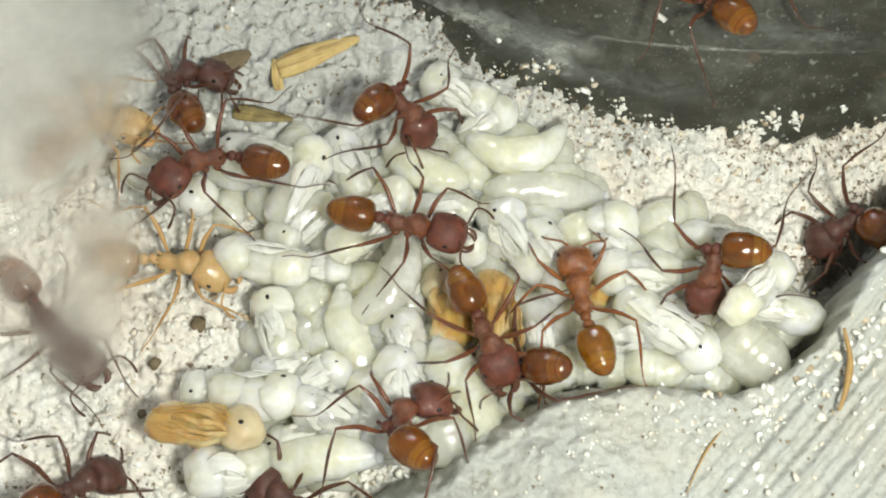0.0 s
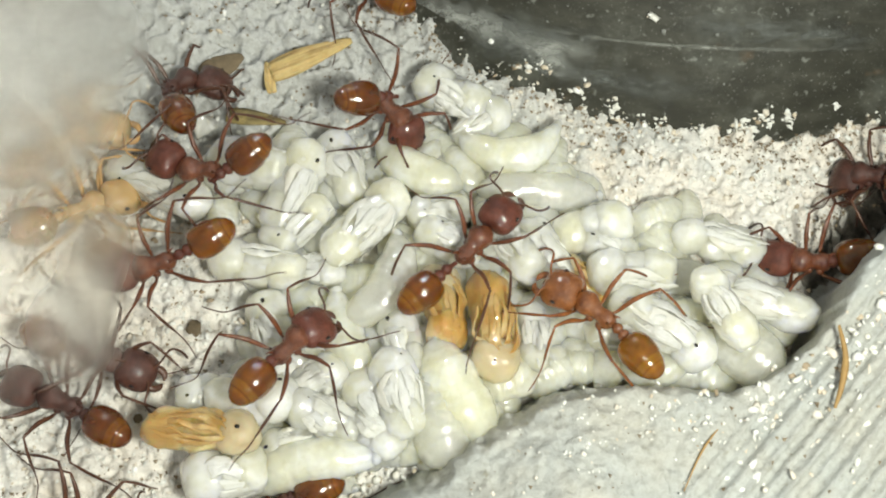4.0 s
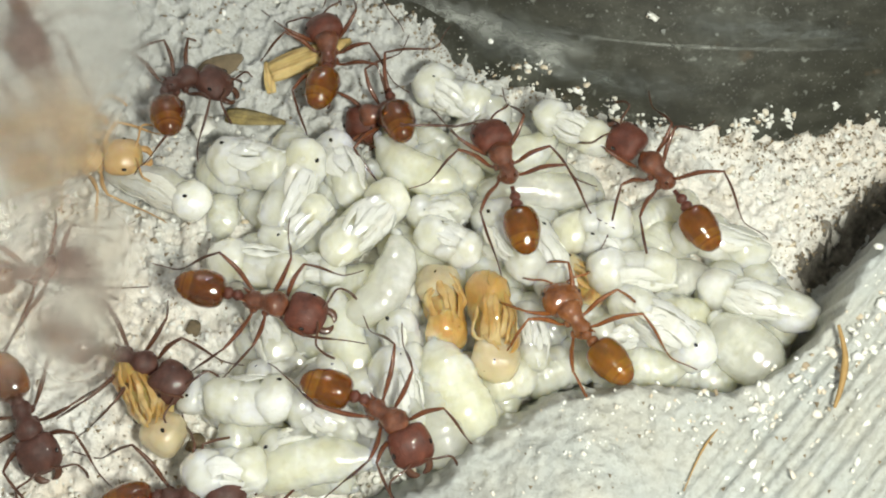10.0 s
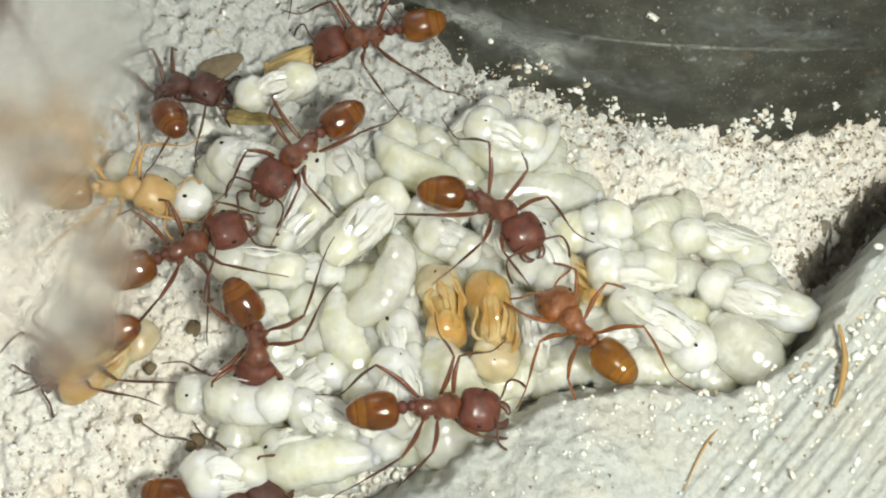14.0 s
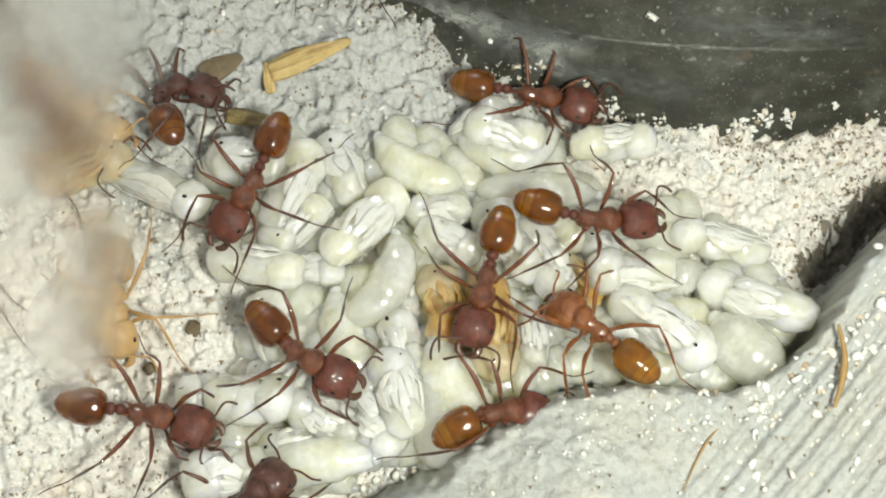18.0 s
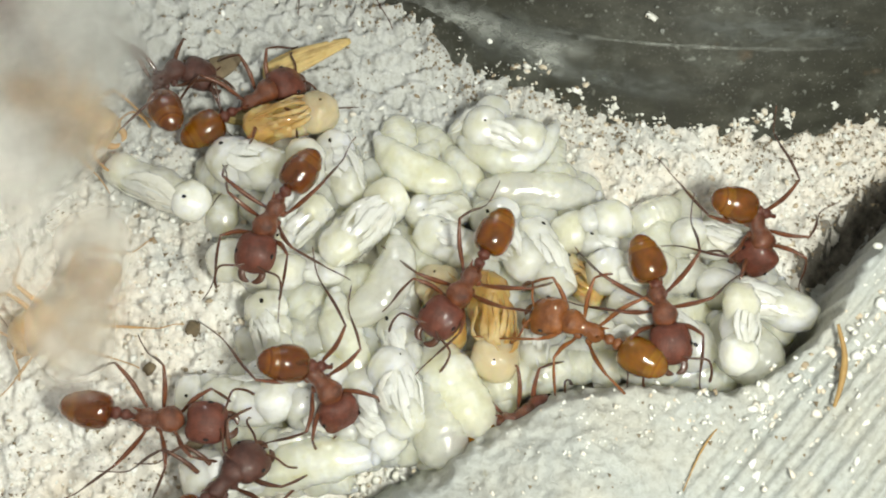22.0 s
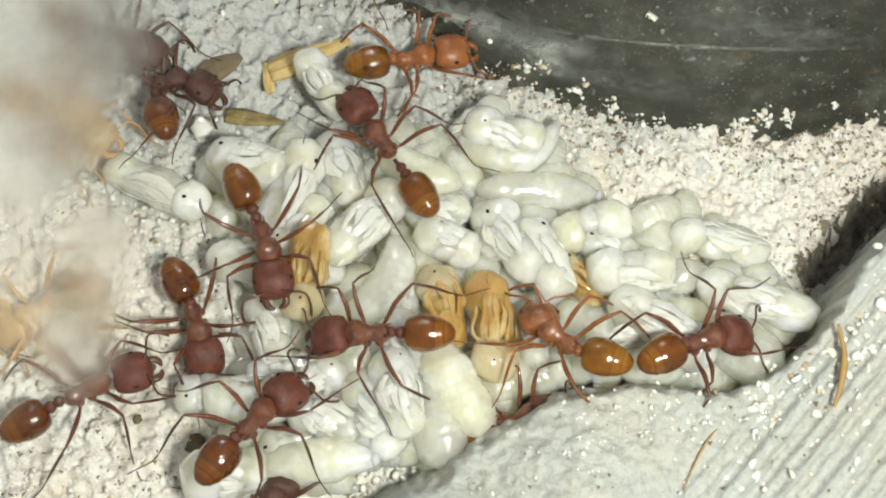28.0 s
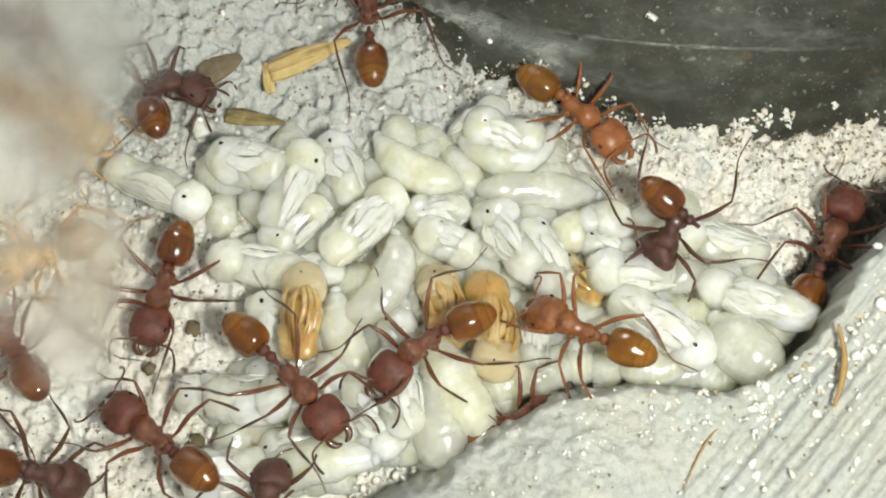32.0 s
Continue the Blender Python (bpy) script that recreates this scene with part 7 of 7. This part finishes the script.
    crawl(ants['X1'], [
        (0, -21.7, -6.1, 2.39, 0, -48.32, 2.55, 4, -1.7, 6.87, 0.35, -0.18), (1, -19.41, -7.52, 2.23, 0, -24.38, 5.51, 4, -4.66, 0, 0.26, 0.26),
        (2, -19.08, -6.44, 2.23, 0, -25.39, -6.51, 4, 4.4, 0, 0.33, 0.03), (3, -18.58, -5.95, 2.19, 0, -23.91, -0.92, 4, 0.75, 0, 0.35, 0.35),
        (3.5, -19.48, -6.6, 2.24, 0, -37.13, 1.38, 13.48, -1, 7, -0.03, -0.33), (4.5, -17.85, -8.01, 2.14, 0, 20.59, -4.84, 19.74, 2.96, 7, -0.17, -0.55),
        (5.5, -16.21, -9.43, 2.04, 0, 78.3, -11.06, 26, 6.93, 7, -0.31, -0.77), (6, -14.15, -6.89, 1.92, 0, 69.14, -20.56, 26, 13, 7, -0.44, -1.24),
        (6.5, -15.45, -6.85, 2, 29.53, 50.72, 11.15, 26, -10.71, 7, -0.41, -1.25), (7, -22.5, -6.98, 2.42, 22.08, 66.78, -45.37, 26, 23.28, 7, -0.55, -1.16),
        (8, -17.19, -7.72, 2.09, 0, -6.38, -10.32, 4, 9.11, 0, 0.25, 0.26), (9, -15.91, -7.38, 2.03, 0, -6.52, -29.88, 4, 22.1, 7, 0.07, -0.23),
        (10, -17.01, -7.43, 2.1, 0, -21.41, -18.51, 4, 13.28, 7, 0.25, -0.26), (11, -18.07, -6.9, 2.15, 0, -23.76, -22.72, 9.51, 19.41, 7, -0.01, -0.97),
        (12, -20.59, -9.26, 2.31, 0, 11.59, -21.32, 4, 19.05, 7, 0.06, -1.14), (12.33, -20.63, -9.24, 2.31, 4.06, 69.27, -10.63, 11.33, 10.79, 7, -0.16, -1.18),
        (12.67, -20.68, -9.21, 2.31, 8.12, 126.95, 0.06, 18.67, 2.53, 7, -0.38, -1.21), (13, -20.72, -9.19, 2.31, 12.17, 184.63, 10.75, 26, -5.74, 7, -0.6, -1.25),
        (14, -20.37, -6.94, 2.29, 5.14, 206.71, 19.56, 26, -12.14, 7, -0.51, -1.25), (14.25, -21.72, -6.48, 2.37, 2.57, 150.78, 8.47, 15, -5, 3.5, -0.13, -0.5),
        (14.5, -23.07, -6.02, 2.45, 0, 94.85, -2.62, 4, 2.14, 0, 0.25, 0.24), (16.5, -28.04, -2.45, 2.75, 0, 86.34, -16.83, 26, 12.3, 7, -0.21, -1.05),
        (32, -29.28, -2.47, 2.83, 0, 86.73, -17, 26, 12.4, 7, -0.21, -1.05),
    ])
    crawl(ants['X2'], [
        (0, -19.5, -14.7, 2.24, 29.49, 37.9, -11.15, 26, 10.18, 7, -0.3, -1.25), (0.5, -20.44, -13.54, 2.3, 14.75, 87.67, -11.56, 19.69, 9.81, 7, -0.17, -0.99),
        (1, -21.39, -12.37, 2.35, 0, 137.44, -11.97, 13.39, 9.43, 7, -0.03, -0.73), (2, -18.36, -13.41, 2.16, 0, 146.36, -7.4, 4, 5.85, 7, 0.21, -0.93),
        (3, -20.61, -10.75, 2.3, 0, 142.34, -0.43, 4, 0.31, 5.31, 0.11, -0.11), (3.5, -20.72, -10.08, 2.31, 0, 148.02, 7.71, 4, -5.74, 7, 0.12, -0.35),
        (5.5, -20.73, -9.04, 2.3, 0, 165.25, -9.97, 4, 7.45, 7, 0.35, -1.2), (6, -20.65, -7.06, 2.29, 0, 152.35, -28.22, 4, 16.28, 7, 0.35, -1.02),
        (7, -23.24, -5.99, 2.46, 0, 111.88, -1.02, 4, 0.96, 7, 0.03, -1.25), (7.33, -23.89, -5.68, 2.5, 0, 52.71, 2.45, 8.44, -1.89, 7, 0, -1.15),
        (7.67, -24.55, -5.37, 2.54, 0, -6.46, 5.92, 12.88, -4.74, 7, -0.04, -1.05), (8, -25.2, -5.07, 2.58, 0, -65.63, 9.38, 17.31, -7.59, 7, -0.07, -0.96),
        (9, -22.59, -8.37, 2.43, 0, -58.31, -4.22, 4, 3.51, 7, 0.12, -0.97), (10, -22.46, -10.94, 2.42, 0, -64.31, -1.56, 26, 1.39, 7, -0.23, -1.25),
        (11, -22.32, -12.02, 2.41, 29.53, -109.65, 30.3, 26, -29.4, 7, -0.7, -1.25), (11.5, -21.44, -13.81, 2.36, 29.53, -184.1, -17.35, 26, -9.61, 7, -0.69, -1.25),
        (12, -20.56, -15.6, 2.3, 29.53, -258.55, -65, 26, 10.18, 7, -0.68, -1.25), (13, -20.79, -18.49, 2.32, 29.53, -257.49, -25.52, 26, 12.76, 7, -0.7, -1.25),
        (30, -21.36, -18.5, 2.35, 29.53, -256.84, -25.72, 26, 12.85, 7, -0.7, -1.25), (30.5, -21.18, -16.46, 2.34, 29.53, -318.68, -45.36, 26, 43.93, 7, -0.51, -1.25),
        (31, -21, -14.42, 2.33, 29.53, -380.53, -65, 26, 75, 7, -0.32, -1.25), (32, -21.22, -13.76, 2.34, 29.5, -370.38, -16.86, 26, 17.44, 7, -0.53, -1.25),
    ])
    crawl(ants['L'], [
        (0, -33.42, -11.56, 3.08, 0, 3.31, -9.4, 22.99, 7.59, 7, -0.15, -1.18), (14, -33.42, -11.56, 3.08, 0, 3.31, -9.4, 22.99, 7.59, 7, -0.15, -1.18),
        (16.5, -16.83, -11.19, 2.08, 0, 5.24, -21.29, 4, 16.65, 7, 0.07, -0.59), (17, -16.08, -10.85, 2.62, 0, -3.08, -1.63, 4, 1.21, 7, 0.11, -0.35),
        (18, -15.69, -10.75, 2.98, 0, -10.59, -8.23, 4, 5.96, 7, 0.21, -0.29), (19, -15.61, -10.86, 3.06, 0, -9.03, -9.99, 4, 7.41, 7, 0.2, -0.48),
        (20, -15.82, -10.57, 2.89, 0, -7.33, -11.99, 4, 9, 7, 0.2, -0.58), (21, -15.63, -10.79, 3.06, 0, -9.75, -11, 4, 7.98, 7, 0.25, -0.43),
        (22, -15.01, -11.12, 3.69, 0, -5.98, 2.52, 4, -1.73, 6.11, 0.32, -0.14), (23, -15.23, -11.56, 3.56, 0, -4.21, 12.04, 4, -8.57, 6.72, 0.23, -0.17),
        (24, -17.04, -9.73, 2.11, 0, 5.84, 3.26, 4, -2.28, 2.04, 0.24, -0.02), (25, -17.38, -9.64, 2.13, 0, -0.6, -7.95, 4, 5.53, 0, 0.22, 0.11),
        (25.5, -17.61, -9.62, 2.14, 0, 3.9, -4.53, 4, 3.19, 0, 0.2, 0.02), (27.5, -19.6, -9.11, 2.27, 0, 29.37, -9.96, 4, 6.72, 7, 0.35, -0.34),
        (28, -19.42, -9.13, 2.26, 0, 27.65, -12.64, 4, 8.44, 7, 0.35, -0.31), (29, -20.86, -9.88, 2.32, 0, 42.44, -22.98, 4, 18.17, 7, 0.02, -0.62),
        (30, -21.22, -9.51, 2.34, 0, 56.51, -4.49, 19.53, 3.44, 7, -0.1, -0.83), (31, -19.51, -7.95, 2.25, 0, 51.48, 7.56, 4, -5.77, 7, 0.32, -1.18),
        (31.5, -21.67, -7.31, 2.37, 1.39, 91.9, 9.22, 15, -7.2, 7, 0, -1.21), (32, -23.82, -6.68, 2.5, 2.78, 132.32, 10.89, 26, -8.63, 7, -0.32, -1.25),
    ])
    crawl(ants['M'], [
        (0, -8.45, -15.28, 2.17, 0, 144.96, 11.95, 26, -7.66, 7, -0.49, -1.25), (1, -10.53, -15.01, 2.33, 0, 168.63, 2.59, 4, -2.24, 7, 0.02, -0.98),
        (1.67, -12.75, -15.78, 2.26, 9.84, 115.1, -0.71, 11.33, -0.79, 7, -0.22, -1.07), (2.33, -14.96, -16.55, 2.18, 19.69, 61.56, -4, 18.67, 0.66, 7, -0.46, -1.16),
        (3, -17.18, -17.32, 2.1, 29.53, 8.02, -7.3, 26, 2.12, 7, -0.7, -1.25), (5.5, -19.46, -15, 2.24, 0, 14.4, -6.67, 24.71, 6.87, 7, -0.18, -1.25),
        (6, -19.16, -15.14, 2.22, 0, 14.13, -2.07, 24.6, 1.8, 7, -0.18, -1.25), (7, -16.25, -14.42, 2.05, 0, -0.75, 10.44, 4, -9.06, 7, 0.04, -1.02),
        (8, -14.98, -14.71, 2.29, 0, -3.38, 3.17, 4, -2.92, 7, 0.04, -1.21), (10, -13.77, -14.95, 2.3, 0, 4.88, -6.59, 4, 5.88, 7, 0.03, -1.11),
        (12, -13.77, -14.95, 2.3, 0, 5.92, -4.48, 4, 4, 7, 0.03, -1.11), (13, -16.24, -14.96, 2.04, 29.53, 39.53, 6.2, 26, -7.5, 7, -0.37, -1.25),
        (14, -11.46, -15.24, 1.93, 0, 4.33, 22.71, 22.01, -16.44, 7, -0.14, -0.75), (14.5, -11.44, -15.12, 2.13, 0, 4.95, 3.59, 5.4, -2.98, 7, 0, -0.83),
        (16.5, -10.71, -15.68, 2.76, 28.37, 64.35, 52.81, 21.37, -42.54, 7, -0.13, -1.14), (17, -10.13, -15.12, 2.92, 20.11, 52.99, 35.33, 26, -16.6, 7, -0.62, -1.21),
        (18, -10.14, -15.11, 2.87, 0, 39.74, 9.13, 26, -5.21, 7, -0.55, -1.25), (19, -10.97, -14.49, 3.43, 0, 56.77, 9.49, 26, -4.68, 7, -0.58, -1.08),
        (20, -11.7, -14.49, 3.47, 0, 54.08, -7.43, 26, 5.63, 7, -0.22, -1.17), (22, -11.26, -14.36, 3.52, 0, 46.83, -3.33, 26, 1.36, 7, -0.67, -1.01),
        (24, -11.26, -14.36, 3.52, 0, 44.04, 2.34, 26, -0.99, 7, -0.63, -0.8), (25, -10.69, -14.34, 3.42, 0, 44.73, 4.37, 26, -2.36, 7, -0.46, -0.79),
        (25.5, -8.95, -14.17, 3.32, 0, 55.75, 9.8, 26, -3.59, 7, -0.7, -1.05), (27.5, -9.02, -15.31, 2.36, 13.88, 62.65, 49.79, 26, -12.81, 7, -0.7, -1.04),
        (29, -9.61, -15.59, 2.26, 18.96, 72.45, 15.14, 26, -6.62, 7, -0.68, -1.25), (32, -9.21, -15.44, 3.04, 4.93, 79.65, 22.47, 26, -11.43, 7, -0.61, -1.25),
    ])
    crawl(ants['Y'], [
        (0, -35.06, 9.27, 3.8, 0, -8.5, -3.25, 4, 2.83, 7, 0.05, -1.04), (15, -35.06, 9.27, 3.8, 0, -8.5, -3.25, 4, 2.83, 7, 0.05, -1.04),
        (16.5, -26.51, 9.15, 3.29, 0, -15.59, -5.08, 4, 3.88, 7, 0.11, -0.51), (17, -24.54, 8.18, 3.06, 0, -21.04, 0.51, 17.27, -0.39, 7, -0.07, -0.78),
        (18, -21.98, 6.39, 2.74, 0, -39.84, 8.94, 4, -6.76, 7, 0.14, -0.49), (19, -18.97, 4.76, 3.91, 0, -50.66, -2.59, 18.54, 2.07, 7, -0.09, -0.96),
        (19.5, -17.78, 5.9, 3.2, 0, -3.52, -3.79, 11.27, 4.03, 3.5, 0.13, -0.3), (20, -16.6, 7.04, 2.49, 0, 43.62, -4.99, 4, 6, 0, 0.35, 0.35),
        (21, -13.32, 6.89, 3.77, 0, 39.43, -12.55, 4, 12.22, 0, 0.19, 0.28), (22, -10.96, 8.93, 2.32, 0, 35.03, -0.42, 26, 0.25, 0, -0.29, 0.06),
        (23, -10.51, 9.27, 2.33, 0, 30.19, -12.11, 4, 10.78, 0, 0.02, 0.24), (24, -9.62, 9.4, 2.29, 0, 21.74, -6.24, 4, 5.38, 0, 0.35, 0.35),
        (25, -8.93, 7.94, 2.1, 0, -14.49, -38.15, 24.49, 25.91, 7, -0.18, -0.68), (25.5, -9.39, 3.25, 4.06, 0, -43.46, -17.75, 20.52, 12.67, 7, -0.11, -0.59),
        (27.5, -9.29, 1.15, 4.03, 0, -63.94, -13.69, 23.11, 11.76, 7, -0.15, -1.25), (28, -9.85, -1.17, 4.06, 0, -70.49, -10.85, 4, 8.12, 7, 0.07, -0.33),
        (29, -10.17, -4.31, 3.78, 0, -85.07, 3.38, 4, -2.41, 0, 0.18, 0.17), (30, -8.86, -5.19, 4.01, 0, -65.85, 4.1, 4, -2.85, 2.24, 0.25, -0.02),
        (31, -8.81, -7.7, 4, 0, -71.63, 4.4, 4, -3.03, 0, 0.28, 0.28), (32, -7.74, -9.26, 3.95, 0, -46.37, -6.32, 4, 4.37, 0, 0.22, 0.18),
    ])
    crawl(ants['Z'], [
        (0, -10.3, 25.5, 3.95, 0, -100.38, -2.32, 4, 1.63, 0, 0.2, 0), (24.5, -10.3, 25.5, 3.95, 0, -100.38, -2.32, 4, 1.63, 0, 0.2, 0),
        (25.5, -9.23, 16.93, 3.02, 0, -76.72, -2.77, 22.57, 1.85, 7, -0.15, -0.37), (27.5, -5.43, 10.53, 2.3, 29.53, -18.67, -7.43, 26, 75, 7, -0.21, -1.25),
        (28, -1.71, 11.58, 2.41, 0, 10.84, -2.85, 4, 2.45, 7, 0.07, -1.03), (28.4, -2.9, 12.77, 2.53, 0, 36.93, -5.88, 26, 4.26, 7, -0.28, -1.17),
        (29, -3.17, 13.48, 2.59, 0, 35.99, -14.06, 4, 10.37, 7, 0.09, -0.23), (30, 0.62, 12.85, 2.53, 0, 9.95, -30.89, 18.72, 31.48, 7, -0.09, -1.25),
        (31, 6.92, 9.44, 2.2, 0, -33.93, -1.55, 4, 1.33, 7, 0.1, -1.07), (32, 8.25, 8.09, 2.08, 0, -40.75, -12.08, 4, 8.87, 7, 0.3, -0.8),
    ])
    crawl(ants['P'], [
        (0, 33.63, -0.67, 1.55, 0, -150.72, 6.3, 4, -4.79, 7, 0.13, -0.51), (28.7, 33.63, -0.67, 1.55, 0, -150.72, 6.3, 4, -4.79, 7, 0.13, -0.51),
        (29.3, 24.25, -0.94, 1.55, 0, -147.02, -4.4, 25.54, 3.01, 7, -0.2, -0.76), (29.6, 15.84, -1.9, 3.95, 29.52, -150.22, -9.28, 26, 75, 7, -0.25, -1.25),
        (30, 13.3, -1.56, 3.95, 29.53, -133.21, -50.03, 26, 48.33, 7, -0.7, -1.25), (30.4, 12.76, -1.22, 3.95, 29.53, -109.5, -65, 26, 54.01, 7, -0.7, -1.25),
        (31, 12.55, -0.61, 3.95, 29.53, -112.47, -65, 26, 75, 7, -0.7, -1.25), (32, 12.74, -0.61, 3.95, 29.53, -116.7, -65, 26, 75, 7, -0.7, -1.25),
    ])
    crawl(ants['N'], [
        (0, -22.52, 19.52, 4.07, 0, -18.72, -7.62, 4, 6.3, 7, 0, -0.81), (1, -18.88, 12.02, 3.10, 0, 23.89, -4.38, 23.01, 3.28, 7, -0.15, -0.93),
        (2, -20.64, 13.07, 3.32, 29.52, 12.68, -11.12, 26, 9.93, 7, -0.6, -1.25), (3, -25.26, 19.40, 4.23, 29.53, 9.04, -65, 26, 43.34, 7, -0.7, -1.25),
        (9, -26.24, 18.97, 4.24, 17.75, 73.94, -15.58, 26, 12.45, 7, -0.37, -1.25), (9.5, -23.09, 11.61, 10.50, 8.88, 0.27, -2.6, 26, 3.6, 7, -0.45, -1.1),
        (10, -22.59, 8.89, 10.50, 0, -73.4, 10.39, 26, -5.25, 7, -0.54, -0.94), (11, -17.92, 8.13, 10.50, 0, -53.82, 3.69, 4, -3.03, 7, 0.09, -0.86),
        (12, -19.78, 8.18, 10.50, 0, -75.76, 2.91, 16.19, -2.39, 7, -0.06, -0.97), (13, -23.84, 11.40, 10.50, 0, -90.39, -0.86, 25.94, 0.62, 7, -0.21, -0.96),
        (22, -26.62, 15.87, 3.95, 0, -90.39, -0.86, 25.94, 0.62, 7, -0.21, -0.96), (22.33, -26.09, 15.01, 3.84, 6.88, -150.19, -22.24, 25.96, 3.84, 7, -0.37, -1.01),
        (22.67, -25.56, 14.15, 3.72, 13.76, -209.99, -43.62, 25.98, 7.06, 7, -0.54, -1.06), (23, -25.03, 13.29, 3.60, 20.64, -269.79, -65, 26, 10.28, 7, -0.7, -1.11),
        (23.5, -23.32, 12.98, 3.47, 10.32, -317.56, -40.52, 23.88, 12.4, 7, -0.42, -1.18), (24, -21.62, 12.67, 3.33, 0, -365.33, -16.03, 21.75, 14.52, 7, -0.13, -1.25),
        (25, -18.26, 12.78, 3.14, 0, -360.9, 11.76, 26, -7.33, 7, -0.21, -0.33), (25.5, -18.72, 12.75, 3.16, 0, -347.6, 0.51, 4, -0.43, 0, 0.15, 0.15),
        (28, -19.25, 12.38, 3.16, 0, -379.22, -9.69, 26, 4.45, 7, -0.53, -0.5), (29, -19.08, 12.38, 3.15, 0, -377.25, -16.48, 26, 7.52, 7, -0.53, -0.4),
        (30, -24.62, 12.56, 3.50, 29.53, -364.23, -65, 26, 65.15, 7, -0.54, -1.25), (32, -25.69, 13.27, 3.64, 29.53, -356.9, -65, 26, 53.19, 7, -0.55, -1.25),
    ])
    haul(carried['pupa_v'], [
        (0, 16.78, -4.06, 4.4, 40),
        (1.5, 16.5, -3.74, 4.4, 40),
        (2, 14.97, -4.39, 4.4, 100),
        (3, 15.02, -4.88, 4.4, 100),
        (5.5, 15.41, -5.69, 4.4, 150),
        (7, 15.49, -4.72, 4.4, 150),
        (8, 12.7, -0.9, 4.4, 150),
        (9, 11.05, 2.13, 3.04, 150),
        (10, 7.65, 6.34, 3.12, 150),
        (11, 5.45, 10.58, 3.02, 120),
        (12, 0.03, 12.81, 2.98, 120),
        (12.5, -2.21, 14.77, 3.18, 120),
        (13, -7.68, 12.88, 2.99, 150),
        (14, -9.93, 9.31, 2.75, 200),
        (14.5, -7.9, 8.75, 2.58, 200),
        (15.5, -2.19, 12.13, 2.91, 200),
        (15.83, -0.71, 11.4, 2.84, 253.33),
        (16.17, 0.76, 10.66, 2.77, 306.67),
        (16.5, 2.24, 9.92, 2.69, 360),
        (17, 4.29, 6.69, 4.08, 360),
        (18, 10.04, 5.77, 2.28, 360),
        (19, 15.5, 2.59, 2.02, 340),
        (20, 17.29, -0.73, 3.58, 330),
        (21, 18.34, -4.39, 3.94, 280),
        (22, 15.95, -6.39, 4.4, 260),
        (22.5, 15.63, -6.64, 4.4, 260),
        (22.75, 14.86, -4.86, 4.4, 205),
        (23, 14.09, -3.08, 4.4, 150),
        (23.5, 7.71, -0.56, 4.4, 150),
        (24, 3.61, -1.64, 4.4, 180),
        (25, -0.49, -5.11, 4.4, 180),
        (25.5, -2.4, -6.39, 4.4, 180),
        (27.5, -6.17, 5.09, 3.61, 150),
        (28, -7.07, 9.55, 2.66, 120),
        (29, -11.6, 9.25, 2.84, 180),
        (29.5, -10.72, 12.74, 3.14, 140),
        (30, -9.85, 16.23, 3.43, 100),
        (31, -1.96, 13.63, 3.06, 60),
        (32, -2.88, 18.56, 5.36, 60)])
    haul(carried['pupa_q'], [
        (0, 0.6, 9.3, 1.9, 150), (10.2, 0.6, 9.3, 1.9, 150), (11.0, 0.9, 9.0, 2.6, 160), (11.6, 2.33, 6.55, 2.6, 165),
        (12.1, 3.73, 6.55, 2.0, 162), (32, 3.73, 6.55, 2.0, 162)])
    haul(carried['callow_y'], [
        (0, -34.52, 7.48, 3.64, 20),
        (15, -34.52, 7.48, 3.64, 20),
        (16.5, -26.05, 7.03, 3.09, 20),
        (18, -20.9, 4.01, 2.48, 20),
        (19, -16.86, 0.73, 2.99, 10),
        (20, -14.21, 5.99, 2.93, 10),
        (21, -10.56, 7.14, 2.17, 15),
        (22, -9.07, 7.48, 2.11, 15),
        (23, -7.57, 7.65, 2.07, 0),
        (24, -5.71, 7.87, 2.09, 10),
        (25, -6.56, 3.33, 4.03, -60),
        (25.5, -6.74, -0.63, 4, -60),
        (27.5, -7.8, -2.6, 2.7, -100),
        (28, -7.59, -2.43, 2.7, -100),
        (28.33, -7.69, -3.32, 2.7, -160),
        (28.67, -7.78, -4.21, 2.7, -220),
        (29, -7.88, -5.11, 2.7, -280),
        (30, -7.65, -4.61, 2.7, -280),
        (32, -7.8, -4.94, 2.7, -275)])
    haul(carried['orange_x'], [
        (0, -12.83, -11.66, 3.24, -5),
        (8.2, -13.01, -11.71, 3.04, -5),
        (9, -14.83, -10.07, 1.44, -25),
        (10, -16.2, -9.74, 1.39, -60),
        (11, -17.32, -9.91, 1.46, -60),
        (12, -19.53, -10.58, 1.59, -20),
        (13, -20.83, -9.81, 1.67, 10),
        (14, -18.65, -7.36, 1.54, 40),
        (14.5, -21.72, -4.77, 1.72, 40),
        (16.5, -29.88, -2.24, 2.21, 40),
        (32, -30.19, -2.25, 2.23, 40)])


motions()
